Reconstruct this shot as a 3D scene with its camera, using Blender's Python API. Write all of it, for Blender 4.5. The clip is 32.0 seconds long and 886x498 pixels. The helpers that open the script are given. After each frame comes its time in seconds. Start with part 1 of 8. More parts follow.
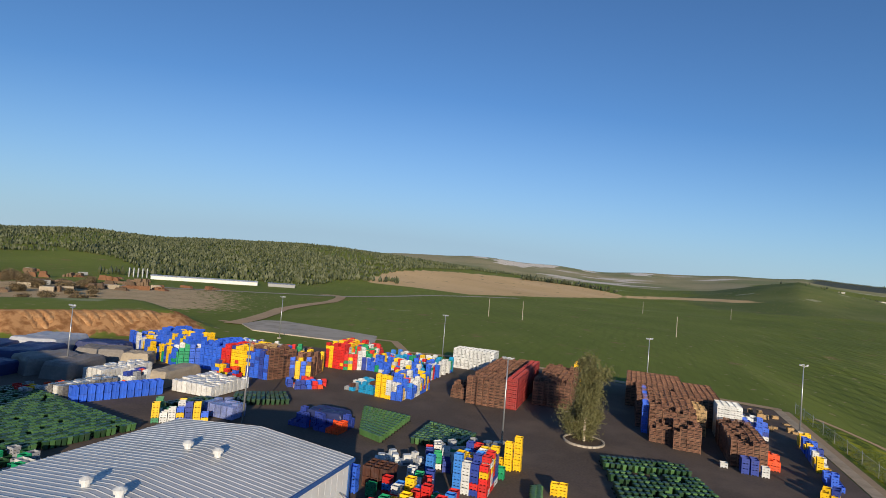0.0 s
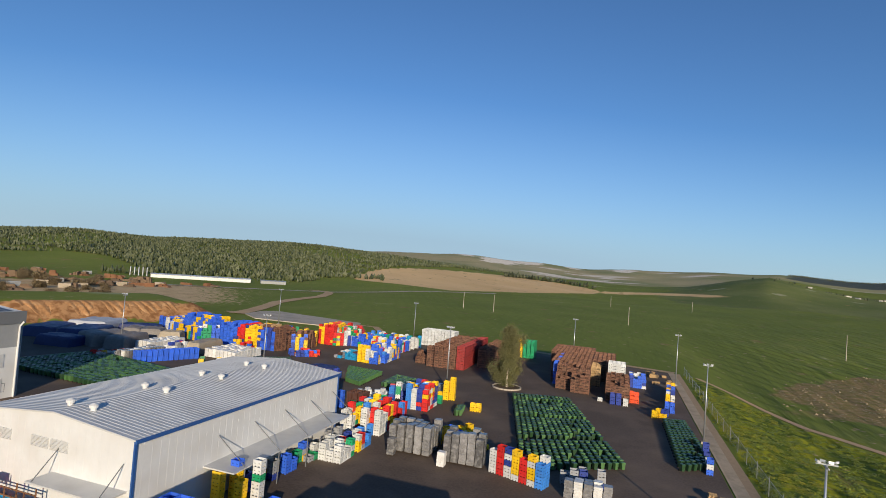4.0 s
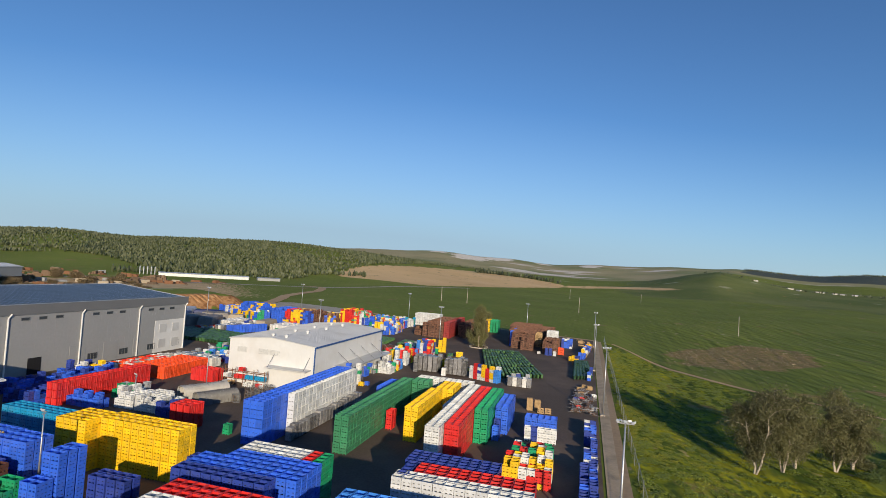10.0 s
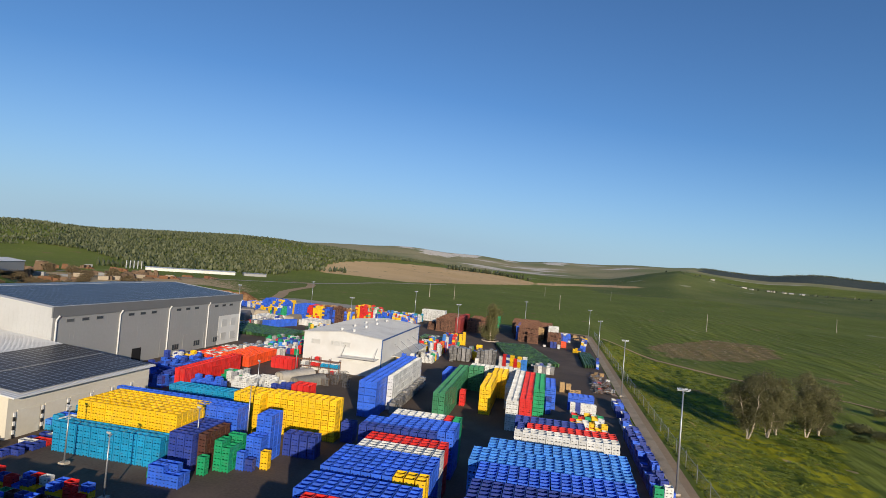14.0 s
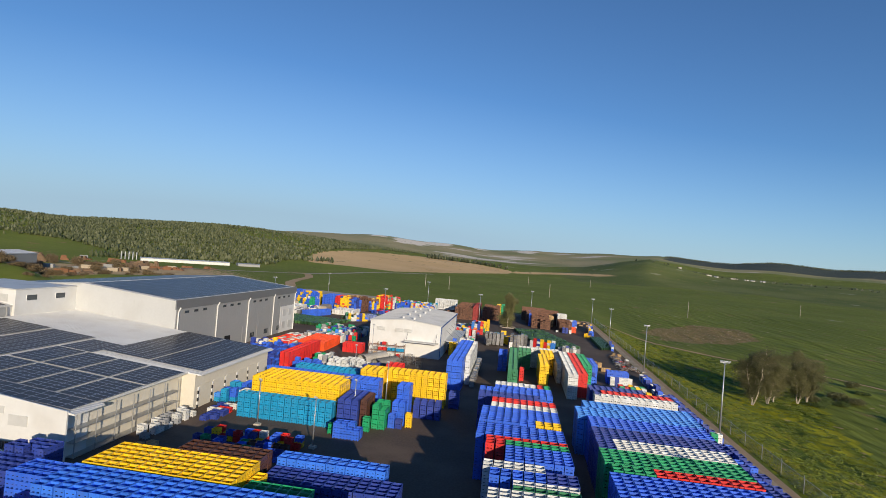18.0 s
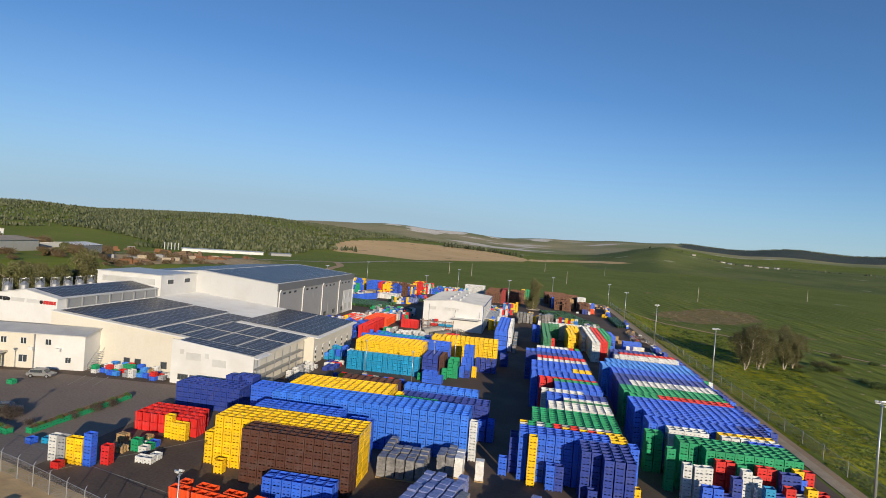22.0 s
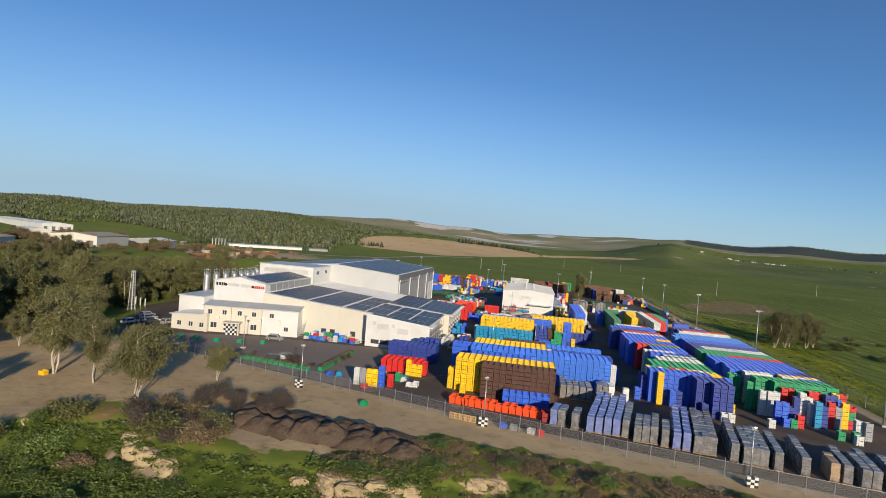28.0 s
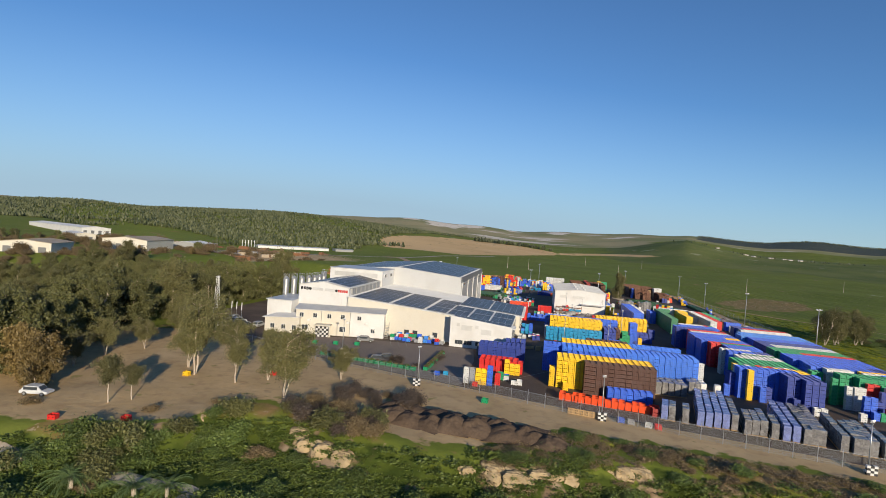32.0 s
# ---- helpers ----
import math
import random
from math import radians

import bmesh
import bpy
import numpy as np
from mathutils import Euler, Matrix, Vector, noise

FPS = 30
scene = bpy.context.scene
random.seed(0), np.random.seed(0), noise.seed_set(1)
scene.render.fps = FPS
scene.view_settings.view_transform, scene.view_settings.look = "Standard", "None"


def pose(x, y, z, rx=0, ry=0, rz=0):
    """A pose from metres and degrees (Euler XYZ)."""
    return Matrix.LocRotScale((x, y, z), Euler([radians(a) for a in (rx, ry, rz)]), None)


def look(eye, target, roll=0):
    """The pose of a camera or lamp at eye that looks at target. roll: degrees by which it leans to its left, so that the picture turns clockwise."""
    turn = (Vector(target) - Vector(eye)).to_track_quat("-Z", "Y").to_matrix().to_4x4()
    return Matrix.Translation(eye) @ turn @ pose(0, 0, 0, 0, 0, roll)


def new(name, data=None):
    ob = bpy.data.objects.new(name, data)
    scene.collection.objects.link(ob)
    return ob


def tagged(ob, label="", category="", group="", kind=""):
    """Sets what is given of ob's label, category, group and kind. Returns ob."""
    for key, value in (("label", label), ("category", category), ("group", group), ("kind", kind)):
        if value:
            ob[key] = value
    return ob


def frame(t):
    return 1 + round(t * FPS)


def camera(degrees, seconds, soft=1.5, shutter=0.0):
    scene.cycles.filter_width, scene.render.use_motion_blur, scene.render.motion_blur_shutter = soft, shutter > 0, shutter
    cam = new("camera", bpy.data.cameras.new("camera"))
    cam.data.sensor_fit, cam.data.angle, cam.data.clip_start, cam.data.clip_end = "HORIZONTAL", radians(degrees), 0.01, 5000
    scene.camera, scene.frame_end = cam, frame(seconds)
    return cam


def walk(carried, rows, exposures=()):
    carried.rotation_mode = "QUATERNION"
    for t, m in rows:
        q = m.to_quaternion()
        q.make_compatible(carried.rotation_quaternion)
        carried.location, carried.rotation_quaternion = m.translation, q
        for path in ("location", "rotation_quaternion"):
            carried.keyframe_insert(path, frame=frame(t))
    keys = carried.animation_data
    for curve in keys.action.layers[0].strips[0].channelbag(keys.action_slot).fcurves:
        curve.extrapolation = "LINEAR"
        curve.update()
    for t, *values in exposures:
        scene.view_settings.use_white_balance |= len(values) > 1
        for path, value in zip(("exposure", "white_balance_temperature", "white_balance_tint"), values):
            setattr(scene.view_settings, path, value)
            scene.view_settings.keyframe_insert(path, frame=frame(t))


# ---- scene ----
cam = camera(79.2, 32.0, soft=0.9)
METRES, EYE, TILT, LEAN, TURN = 260.0, 27.3, 0.0, 0.0, 19.6
ROWS = [
    (0.0, 0.0, 0.0, 0.0, -0.18, 2.14, -4.72),
    (0.5, 0.0045, -0.0163, 0.0002, -0.22, 2.11, -4.71),
    (1.0, 0.0087, -0.0324, 0.0003, -0.27, 2.1, -4.69),
    (1.5, 0.0127, -0.0485, 0.0004, -0.34, 2.09, -4.65),
    (2.0, 0.0161, -0.0651, 0.0004, -0.44, 2.1, -4.58),
    (2.5, 0.0181, -0.0817, 0.0001, -0.64, 2.07, -4.53),
    (3.0, 0.0205, -0.0997, -0.0001, -0.89, 2.04, -4.47),
    (3.5, 0.0219, -0.1181, -0.0004, -1.22, 2.05, -4.46),
    (5.5, 0.0248, -0.1963, -0.0009, -2.03, 1.95, -4.26),
    (6.0, 0.0246, -0.218, -0.0009, -2.18, 1.93, -4.24),
    (6.5, 0.0239, -0.2395, -0.0005, -2.32, 1.92, -4.18),
    (7.0, 0.0221, -0.2606, -0.0003, -2.44, 1.94, -4.14),
    (7.5, 0.0187, -0.2814, -0.0, -2.59, 1.97, -4.11),
    (8.0, 0.0148, -0.303, 0.0002, -2.73, 2.02, -4.09),
    (8.5, 0.0098, -0.3231, 0.0009, -2.97, 2.02, -4.07),
    (9.0, 0.004, -0.3432, 0.0011, -3.42, 2.04, -4.06),
    (9.5, -0.0037, -0.3611, 0.0014, -3.95, 1.96, -4.03),
    (10.0, -0.0126, -0.3771, 0.0022, -4.55, 1.85, -4.07),
    (10.5, -0.0218, -0.3916, 0.003, -5.13, 1.73, -4.09),
    (11.0, -0.0313, -0.4037, 0.0035, -5.73, 1.63, -4.13),
    (11.5, -0.0415, -0.4134, 0.004, -6.24, 1.55, -4.26),
    (12.0, -0.0523, -0.4221, 0.0044, -6.57, 1.53, -4.35),
    (12.5, -0.0621, -0.4293, 0.0046, -6.74, 1.49, -4.46),
    (13.0, -0.0736, -0.4361, 0.005, -7.05, 1.5, -4.56),
    (13.5, -0.0856, -0.4419, 0.0051, -7.61, 1.59, -4.66),
    (14.0, -0.0981, -0.4473, 0.0054, -8.38, 1.66, -4.74),
    (14.5, -0.1105, -0.452, 0.0054, -9.27, 1.75, -4.83),
    (16.5, -0.1625, -0.4758, 0.0062, -11.68, 1.23, -4.83),
    (17.0, -0.1743, -0.4851, 0.0066, -11.83, 1.0, -4.75),
    (17.5, -0.1853, -0.4951, 0.0069, -11.83, 0.77, -4.66),
    (18.0, -0.1953, -0.5059, 0.0073, -11.63, 0.65, -4.69),
    (18.5, -0.2049, -0.5174, 0.0076, -11.4, 0.51, -4.68),
    (19.0, -0.2138, -0.5296, 0.0079, -11.16, 0.32, -4.64),
    (19.5, -0.2221, -0.5421, 0.0082, -10.95, 0.07, -4.53),
    (20.0, -0.2296, -0.5552, 0.0081, -10.72, -0.13, -4.47),
    (20.5, -0.2367, -0.5678, 0.0085, -10.58, -0.39, -4.46),
    (21.0, -0.2431, -0.5805, 0.0087, -10.47, -0.56, -4.45),
    (21.5, -0.249, -0.5938, 0.0085, -10.38, -0.63, -4.44),
    (22.0, -0.2548, -0.6077, 0.0084, -10.31, -0.72, -4.39),
    (22.5, -0.2603, -0.6216, 0.0079, -10.26, -0.76, -4.4),
    (23.0, -0.2664, -0.6362, 0.0077, -10.37, -0.84, -4.43),
    (23.5, -0.2738, -0.6505, 0.0075, -10.61, -0.9, -4.45),
    (24.0, -0.2829, -0.6639, 0.0068, -10.96, -0.94, -4.49),
    (24.5, -0.2934, -0.676, 0.0063, -10.92, -1.0, -4.5),
    (25.0, -0.3052, -0.6867, 0.0061, -10.59, -1.06, -4.55),
    (25.5, -0.3183, -0.6954, 0.006, -10.23, -1.14, -4.58),
    (27.5, -0.3765, -0.7176, 0.0052, -10.06, -1.21, -4.61),
    (28.0, -0.3927, -0.7208, 0.0048, -10.04, -1.24, -4.64),
    (28.5, -0.4087, -0.7237, 0.0046, -10.03, -1.28, -4.61),
    (29.0, -0.425, -0.7261, 0.0044, -10.06, -1.31, -4.57),
    (29.5, -0.4403, -0.7285, 0.0048, -9.92, -1.36, -4.44),
    (30.0, -0.4518, -0.7312, 0.0061, -9.78, -1.41, -4.32),
    (30.5, -0.4588, -0.7338, 0.0073, -9.69, -1.4, -4.18),
    (31.0, -0.4624, -0.7359, 0.0076, -9.45, -1.43, -4.19),
    (31.5, -0.4658, -0.7361, 0.0074, -9.32, -1.47, -4.14),
    (32.0, -0.4683, -0.7345, 0.0068, -9.12, -1.51, -4.09),
]
walk(cam, [(t, pose(0, 0, EYE, TILT, LEAN, TURN) @ pose(METRES * x, METRES * y, METRES * z, 90 + pitch, roll, yaw)) for t, x, y, z, yaw, pitch, roll in ROWS],
     exposures=[(0.0, 0.0), (32.0, 0.0)])

# ---- world and sun ----
SUN_EL, SUN_AZ = 13.5, 153.5
world = bpy.data.worlds.new("sky")
world.use_nodes = True
scene.world = world
sky = world.node_tree.nodes.new("ShaderNodeTexSky")
sky.sky_type, sky.sun_disc = "NISHITA", False
sky.sun_elevation, sky.sun_rotation = radians(SUN_EL), radians(SUN_AZ)
sky.air_density, sky.dust_density, sky.ozone_density = 0.9, 0.0, 5.5
# dry haze: the brighter the air, the more it goes over to a pale grey blue
split = world.node_tree.nodes.new("ShaderNodeSeparateColor")
veil = world.node_tree.nodes.new("ShaderNodeMapRange")
hazy = world.node_tree.nodes.new("ShaderNodeMix")
hazy.data_type = "RGBA"
for k, v in enumerate((2.3, 6.4, 0.0, 0.92)):
    veil.inputs[k + 1].default_value = v
hazy.inputs[7].default_value = (2.75, 3.95, 5.0, 1)
world.node_tree.links.new(sky.outputs[0], split.inputs[0])
world.node_tree.links.new(split.outputs[1], veil.inputs[0])
world.node_tree.links.new(veil.outputs[0], hazy.inputs[0])
world.node_tree.links.new(sky.outputs[0], hazy.inputs[6])
world.node_tree.links.new(hazy.outputs[2], world.node_tree.nodes["Background"].inputs[0])
world.node_tree.nodes["Background"].inputs[1].default_value = 0.130
sun_dir = Vector((math.sin(radians(SUN_AZ)) * math.cos(radians(SUN_EL)), math.cos(radians(SUN_AZ)) * math.cos(radians(SUN_EL)), math.sin(radians(SUN_EL))))
sun = new("sun", bpy.data.lights.new("sun", "SUN"))
sun.data.energy, sun.data.angle, sun.data.color = 5.0, radians(0.6), (1.0, 0.85, 0.64)
sun.matrix_world = look(sun_dir * 300, (0, 0, 0))

# ---- materials ----
def nodes_of(name, rough=0.7, metal=0.0):
    m = bpy.data.materials.new(name)
    m.use_nodes = True
    nt = m.node_tree
    b = nt.nodes["Principled BSDF"]
    b.inputs["Roughness"].default_value, b.inputs["Metallic"].default_value = rough, metal
    if rough >= 0.8:
        b.inputs["Specular IOR Level"].default_value = 0.1
    return m, nt, b


def mat(name, rgb, rough=0.7, metal=0.0, vary=0.12, scale=3.0, fine=40.0, bump=0.0, per_object=0.0, dirt=None, dirt_amount=0.3):
    """Base colour varied by noise at two sizes, by object, and by blotches of a second colour (stains; on wrapped film,
    painted highlights).
    """
    m, nt, b = nodes_of(name, rough, metal)
    geo = nt.nodes.new("ShaderNodeNewGeometry")
    n1, n2 = nt.nodes.new("ShaderNodeTexNoise"), nt.nodes.new("ShaderNodeTexNoise")
    n1.inputs["Scale"].default_value, n2.inputs["Scale"].default_value = scale / 10, fine / 10
    n1.inputs["Detail"].default_value, n2.inputs["Detail"].default_value = 4, 3
    nt.links.new(geo.outputs["Position"], n1.inputs["Vector"])
    nt.links.new(geo.outputs["Position"], n2.inputs["Vector"])
    add = nt.nodes.new("ShaderNodeMath")
    add.operation = "ADD"
    nt.links.new(n1.outputs[0], add.inputs[0])
    nt.links.new(n2.outputs[0], add.inputs[1])
    span = nt.nodes.new("ShaderNodeMapRange")
    span.inputs[1].default_value, span.inputs[2].default_value = 0.6, 1.4
    span.inputs[3].default_value, span.inputs[4].default_value = 1 - vary, 1 + vary
    nt.links.new(add.outputs[0], span.inputs[0])
    value = span.outputs[0]
    if per_object:
        r = nt.nodes.new("ShaderNodeMapRange")
        r.inputs[3].default_value, r.inputs[4].default_value = 1 - per_object, 1 + per_object
        nt.links.new(geo.outputs["Random Per Island"], r.inputs[0])
        mul = nt.nodes.new("ShaderNodeMath")
        mul.operation = "MULTIPLY"
        nt.links.new(value, mul.inputs[0])
        nt.links.new(r.outputs[0], mul.inputs[1])
        value = mul.outputs[0]
    hsv = nt.nodes.new("ShaderNodeHueSaturation")
    hsv.inputs["Color"].default_value = (*rgb, 1)
    nt.links.new(value, hsv.inputs["Value"])
    col = hsv.outputs[0]
    if dirt:
        n3 = nt.nodes.new("ShaderNodeTexNoise")
        n3.inputs["Scale"].default_value, n3.inputs["Detail"].default_value = scale / 6, 6
        nt.links.new(geo.outputs["Position"], n3.inputs["Vector"])
        r3 = nt.nodes.new("ShaderNodeMapRange")
        r3.inputs[1].default_value, r3.inputs[2].default_value, r3.inputs[4].default_value = 0.48, 0.66, dirt_amount
        nt.links.new(n3.outputs[0], r3.inputs[0])
        mix = nt.nodes.new("ShaderNodeMix")
        mix.data_type = "RGBA"
        mix.inputs[7].default_value = (*dirt, 1)
        nt.links.new(r3.outputs[0], mix.inputs[0])
        nt.links.new(col, mix.inputs[6])
        col = mix.outputs[2]
    nt.links.new(col, b.inputs["Base Color"])
    if bump:
        bp = nt.nodes.new("ShaderNodeBump")
        bp.inputs["Strength"].default_value, bp.inputs["Distance"].default_value = bump, 0.1
        nt.links.new(n2.outputs[0], bp.inputs["Height"])
        nt.links.new(bp.outputs[0], b.inputs["Normal"])
    return m


def plastic(name, rgb, rough=0.42):
    return mat(name, rgb, rough, vary=0.10, scale=8, fine=30, per_object=0.16, dirt=tuple(0.6 * c + 0.06 for c in rgb), dirt_amount=0.35)


PL = {
    "blue": plastic("blue_plastic", (0.034, 0.128, 0.68)),
    "azure": plastic("bright_blue_plastic", (0.040, 0.175, 0.74)),
    "sky": plastic("light_blue_plastic", (0.05, 0.24, 0.72)),
    "cyan": plastic("turquoise_blue_plastic", (0.012, 0.27, 0.52)),
    "navy": plastic("dark_blue_plastic", (0.028, 0.055, 0.30)),
    "yellow": plastic("yellow_plastic", (0.86, 0.53, 0.012)),
    "red": plastic("red_plastic", (0.62, 0.025, 0.022)),
    "orange": plastic("orange_red_plastic", (0.80, 0.085, 0.018)),
    "green": plastic("bright_green_plastic", (0.012, 0.30, 0.125)),
    "moss": plastic("leaf_green_plastic", (0.045, 0.22, 0.105)),
    "dark": plastic("dark_green_plastic", (0.022, 0.085, 0.030), 0.5),
    "white": plastic("white_plastic", (0.62, 0.63, 0.62), 0.5),
    "grey": plastic("grey_plastic", (0.30, 0.31, 0.33), 0.5),
    "brown": plastic("dark_brown_plastic", (0.085, 0.034, 0.022), 0.5),
    "crate": mat("weathered_brown_crate", (0.165, 0.075, 0.045), 0.75, vary=0.25, scale=6, fine=40, per_object=0.45, dirt=(0.30, 0.17, 0.10), dirt_amount=0.4),
    "maroon": plastic("dark_red_plastic", (0.30, 0.028, 0.025), 0.6),
    "wood": mat("pale_wood", (0.46, 0.31, 0.16), 0.8, vary=0.2, fine=60, per_object=0.2),
    "cartd": plastic("dark_cart_green", (0.024, 0.066, 0.026), 0.38),
    "cartl": plastic("cart_green", (0.070, 0.165, 0.050), 0.5),
    # grey and blue film: the paler second colour is painted highlights, not dirt
    "film": mat("grey_wrapped_film", (0.175, 0.170, 0.168), 0.20, vary=0.45, scale=9, fine=45, bump=0.35, per_object=0.45, dirt=(0.36, 0.355, 0.35), dirt_amount=0.5),
    "bluefilm": mat("blue_wrapped_film", (0.19, 0.23, 0.46), 0.18, vary=0.4, scale=12, fine=55, bump=0.3, per_object=0.25, dirt=(0.24, 0.28, 0.42), dirt_amount=0.5),
    "tanfilm": mat("tan_wrapped_film", (0.38, 0.27, 0.17), 0.5, vary=0.25, scale=10, fine=35, bump=0.3, per_object=0.2),
    "whitefilm": mat("white_wrapped_film", (0.66, 0.65, 0.62), 0.4, vary=0.2, scale=10, fine=35, bump=0.4, per_object=0.15),
}
M_WHITE = mat("white_cladding", (0.66, 0.66, 0.645), 0.5, vary=0.05, scale=1.5, fine=20, dirt=(0.5, 0.47, 0.42), dirt_amount=0.3)
M_PALEG = mat("pale_grey_cladding", (0.50, 0.505, 0.50), 0.5, vary=0.05, scale=1.5, fine=20, dirt=(0.40, 0.39, 0.37), dirt_amount=0.25)
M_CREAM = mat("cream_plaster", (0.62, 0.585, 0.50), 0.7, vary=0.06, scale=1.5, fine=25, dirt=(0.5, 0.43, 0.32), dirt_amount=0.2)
M_GREYC = mat("grey_cladding", (0.29, 0.295, 0.295), 0.5, vary=0.05, scale=1.5, fine=20)
M_DARKG = mat("dark_grey_trim", (0.15, 0.155, 0.16), 0.5, vary=0.08)
M_ROOF = mat("ribbed_roof_sheet", (0.58, 0.58, 0.565), 0.45, metal=0.1, vary=0.07, scale=1.2, fine=12, dirt=(0.33, 0.32, 0.30), dirt_amount=0.3)
M_GLASS = mat("window_glass", (0.05, 0.06, 0.07), 0.12, vary=0.1)
# near-black that stands in for the shade inside openings, slots and crate gaps
M_SHADE = mat("painted_opening_shade", (0.02, 0.02, 0.022), 0.8)
M_STEEL = mat("galvanised_steel", (0.45, 0.46, 0.47), 0.42, metal=0.7, vary=0.12)
M_TENT = mat("tent_fabric", (0.50, 0.475, 0.43), 0.8, vary=0.15, scale=2, fine=20, dirt=(0.34, 0.30, 0.25), dirt_amount=0.5)
M_TENTD = mat("grey_tent_fabric", (0.23, 0.225, 0.21), 0.8, vary=0.2, scale=2, fine=20, dirt=(0.14, 0.13, 0.12), dirt_amount=0.5)
M_RUST = mat("rusty_steel", (0.20, 0.10, 0.055), 0.8, vary=0.3)
M_PANEL = mat("solar_cells", (0.052, 0.050, 0.050), 0.36, vary=0.15, scale=3, fine=10, per_object=0.12)
M_PANEL.node_tree.nodes["Principled BSDF"].inputs["Specular IOR Level"].default_value = 0.18
M_PFRAME = mat("solar_frame", (0.42, 0.43, 0.45), 0.4, metal=0.6)
M_BLUETRIM = mat("blue_trim", (0.025, 0.09, 0.28), 0.5)
M_FORE = mat("paler_asphalt", (0.245, 0.200, 0.165), 0.9, vary=0.25, scale=0.5, fine=30, bump=0.15, dirt=(0.28, 0.22, 0.17), dirt_amount=0.5)
M_ASPH = mat("asphalt", (0.128, 0.098, 0.077), 0.85, vary=0.28, scale=0.6, fine=30, bump=0.15, dirt=(0.215, 0.160, 0.118), dirt_amount=0.55)
M_CONC = mat("pale_concrete", (0.47, 0.41, 0.33), 0.85, vary=0.15, scale=1, fine=25, bump=0.1, dirt=(0.25, 0.22, 0.17), dirt_amount=0.5)
M_LINE = mat("worn_road_paint", (0.30, 0.29, 0.25), 0.8, vary=0.3)
M_TRACK = mat("dirt_track", (0.50, 0.345, 0.20), 0.95, vary=0.15, scale=0.6, fine=15, bump=0.2)
M_ROCK = mat("sandstone_rock", (0.39, 0.30, 0.18), 0.9, vary=0.25, scale=4, fine=20, bump=0.5)
M_BARK = mat("pale_bark", (0.46, 0.39, 0.31), 0.9, vary=0.3, scale=8, fine=40, bump=0.3)
M_TARP = mat("grey_tarpaulin", (0.19, 0.17, 0.155), 0.6, vary=0.25, scale=4, fine=20, bump=0.4)
M_TANTARP = mat("tan_tarpaulin", (0.36, 0.30, 0.22), 0.7, vary=0.2, scale=4, fine=20, bump=0.4)
M_BTARP = mat("dark_blue_tarpaulin", (0.020, 0.030, 0.11), 0.5, vary=0.25, scale=4, fine=20, bump=0.4)
M_MOUND = mat("dark_earth_mound", (0.115, 0.082, 0.058), 0.95, vary=0.3, scale=4, fine=30, bump=0.5)
M_WTARP = mat("pale_tarpaulin", (0.42, 0.43, 0.46), 0.5, vary=0.15, scale=4, fine=20, bump=0.4)
M_SCRAP = mat("weathered_scrap", (0.17, 0.115, 0.075), 0.85, vary=0.35, scale=6, fine=20, bump=0.4)
M_CUT = mat("cut_soil", (0.36, 0.19, 0.085), 0.95, vary=0.25, scale=3, fine=12, bump=0.5, dirt=(0.50, 0.31, 0.16), dirt_amount=0.6)
M_STRIP = mat("dusty_concrete", (0.58, 0.44, 0.28), 0.9, vary=0.15, scale=2, fine=25, bump=0.1, dirt=(0.36, 0.27, 0.17), dirt_amount=0.5)
M_TYRE = mat("rubber", (0.02, 0.02, 0.02), 0.8)
M_LAMP = mat("lamp_head", (0.62, 0.63, 0.64), 0.35, metal=0.2)
M_BLACK = mat("black_paint", (0.02, 0.02, 0.022), 0.5)
M_REDP = mat("red_paint", (0.45, 0.03, 0.03), 0.5)


def leaf_mat(name, rgb, rgb2):
    m, nt, b = nodes_of(name, 0.6)
    geo = nt.nodes.new("ShaderNodeNewGeometry")
    info = nt.nodes.new("ShaderNodeObjectInfo")
    mix = nt.nodes.new("ShaderNodeMix")
    mix.data_type = "RGBA"
    mix.inputs[6].default_value, mix.inputs[7].default_value = (*rgb, 1), (*rgb2, 1)
    nt.links.new(geo.outputs["Random Per Island"], mix.inputs[0])
    hsv = nt.nodes.new("ShaderNodeHueSaturation")
    r = nt.nodes.new("ShaderNodeMapRange")
    r.inputs[3].default_value, r.inputs[4].default_value = 0.75, 1.25
    nt.links.new(info.outputs["Random"], r.inputs[0])
    nt.links.new(r.outputs[0], hsv.inputs["Value"])
    nt.links.new(mix.outputs[2], hsv.inputs["Color"])
    nt.links.new(hsv.outputs[0], b.inputs["Base Color"])
    return m


L_EUC = leaf_mat("eucalyptus_leaves", (0.078, 0.078, 0.026), (0.160, 0.150, 0.056))
L_DEEP = leaf_mat("dark_tree_leaves", (0.075, 0.080, 0.025), (0.145, 0.145, 0.048))
L_BUSH = leaf_mat("bush_leaves", (0.060, 0.095, 0.020), (0.125, 0.170, 0.036))
L_SMOKE = leaf_mat("smoky_twigs", (0.050, 0.038, 0.030), (0.105, 0.080, 0.062))
L_DRY = leaf_mat("dry_brush", (0.12, 0.085, 0.042), (0.22, 0.165, 0.085))
L_PINE = leaf_mat("pine_needles", (0.033, 0.043, 0.015), (0.078, 0.088, 0.033))
L_RUST = leaf_mat("rusty_leaves", (0.11, 0.078, 0.028), (0.20, 0.145, 0.05))
L_WEED = leaf_mat("yellow_weeds", (0.17, 0.21, 0.022), (0.30, 0.30, 0.025))
L_PALM = leaf_mat("palm_fronds", (0.06, 0.11, 0.03), (0.14, 0.19, 0.06))


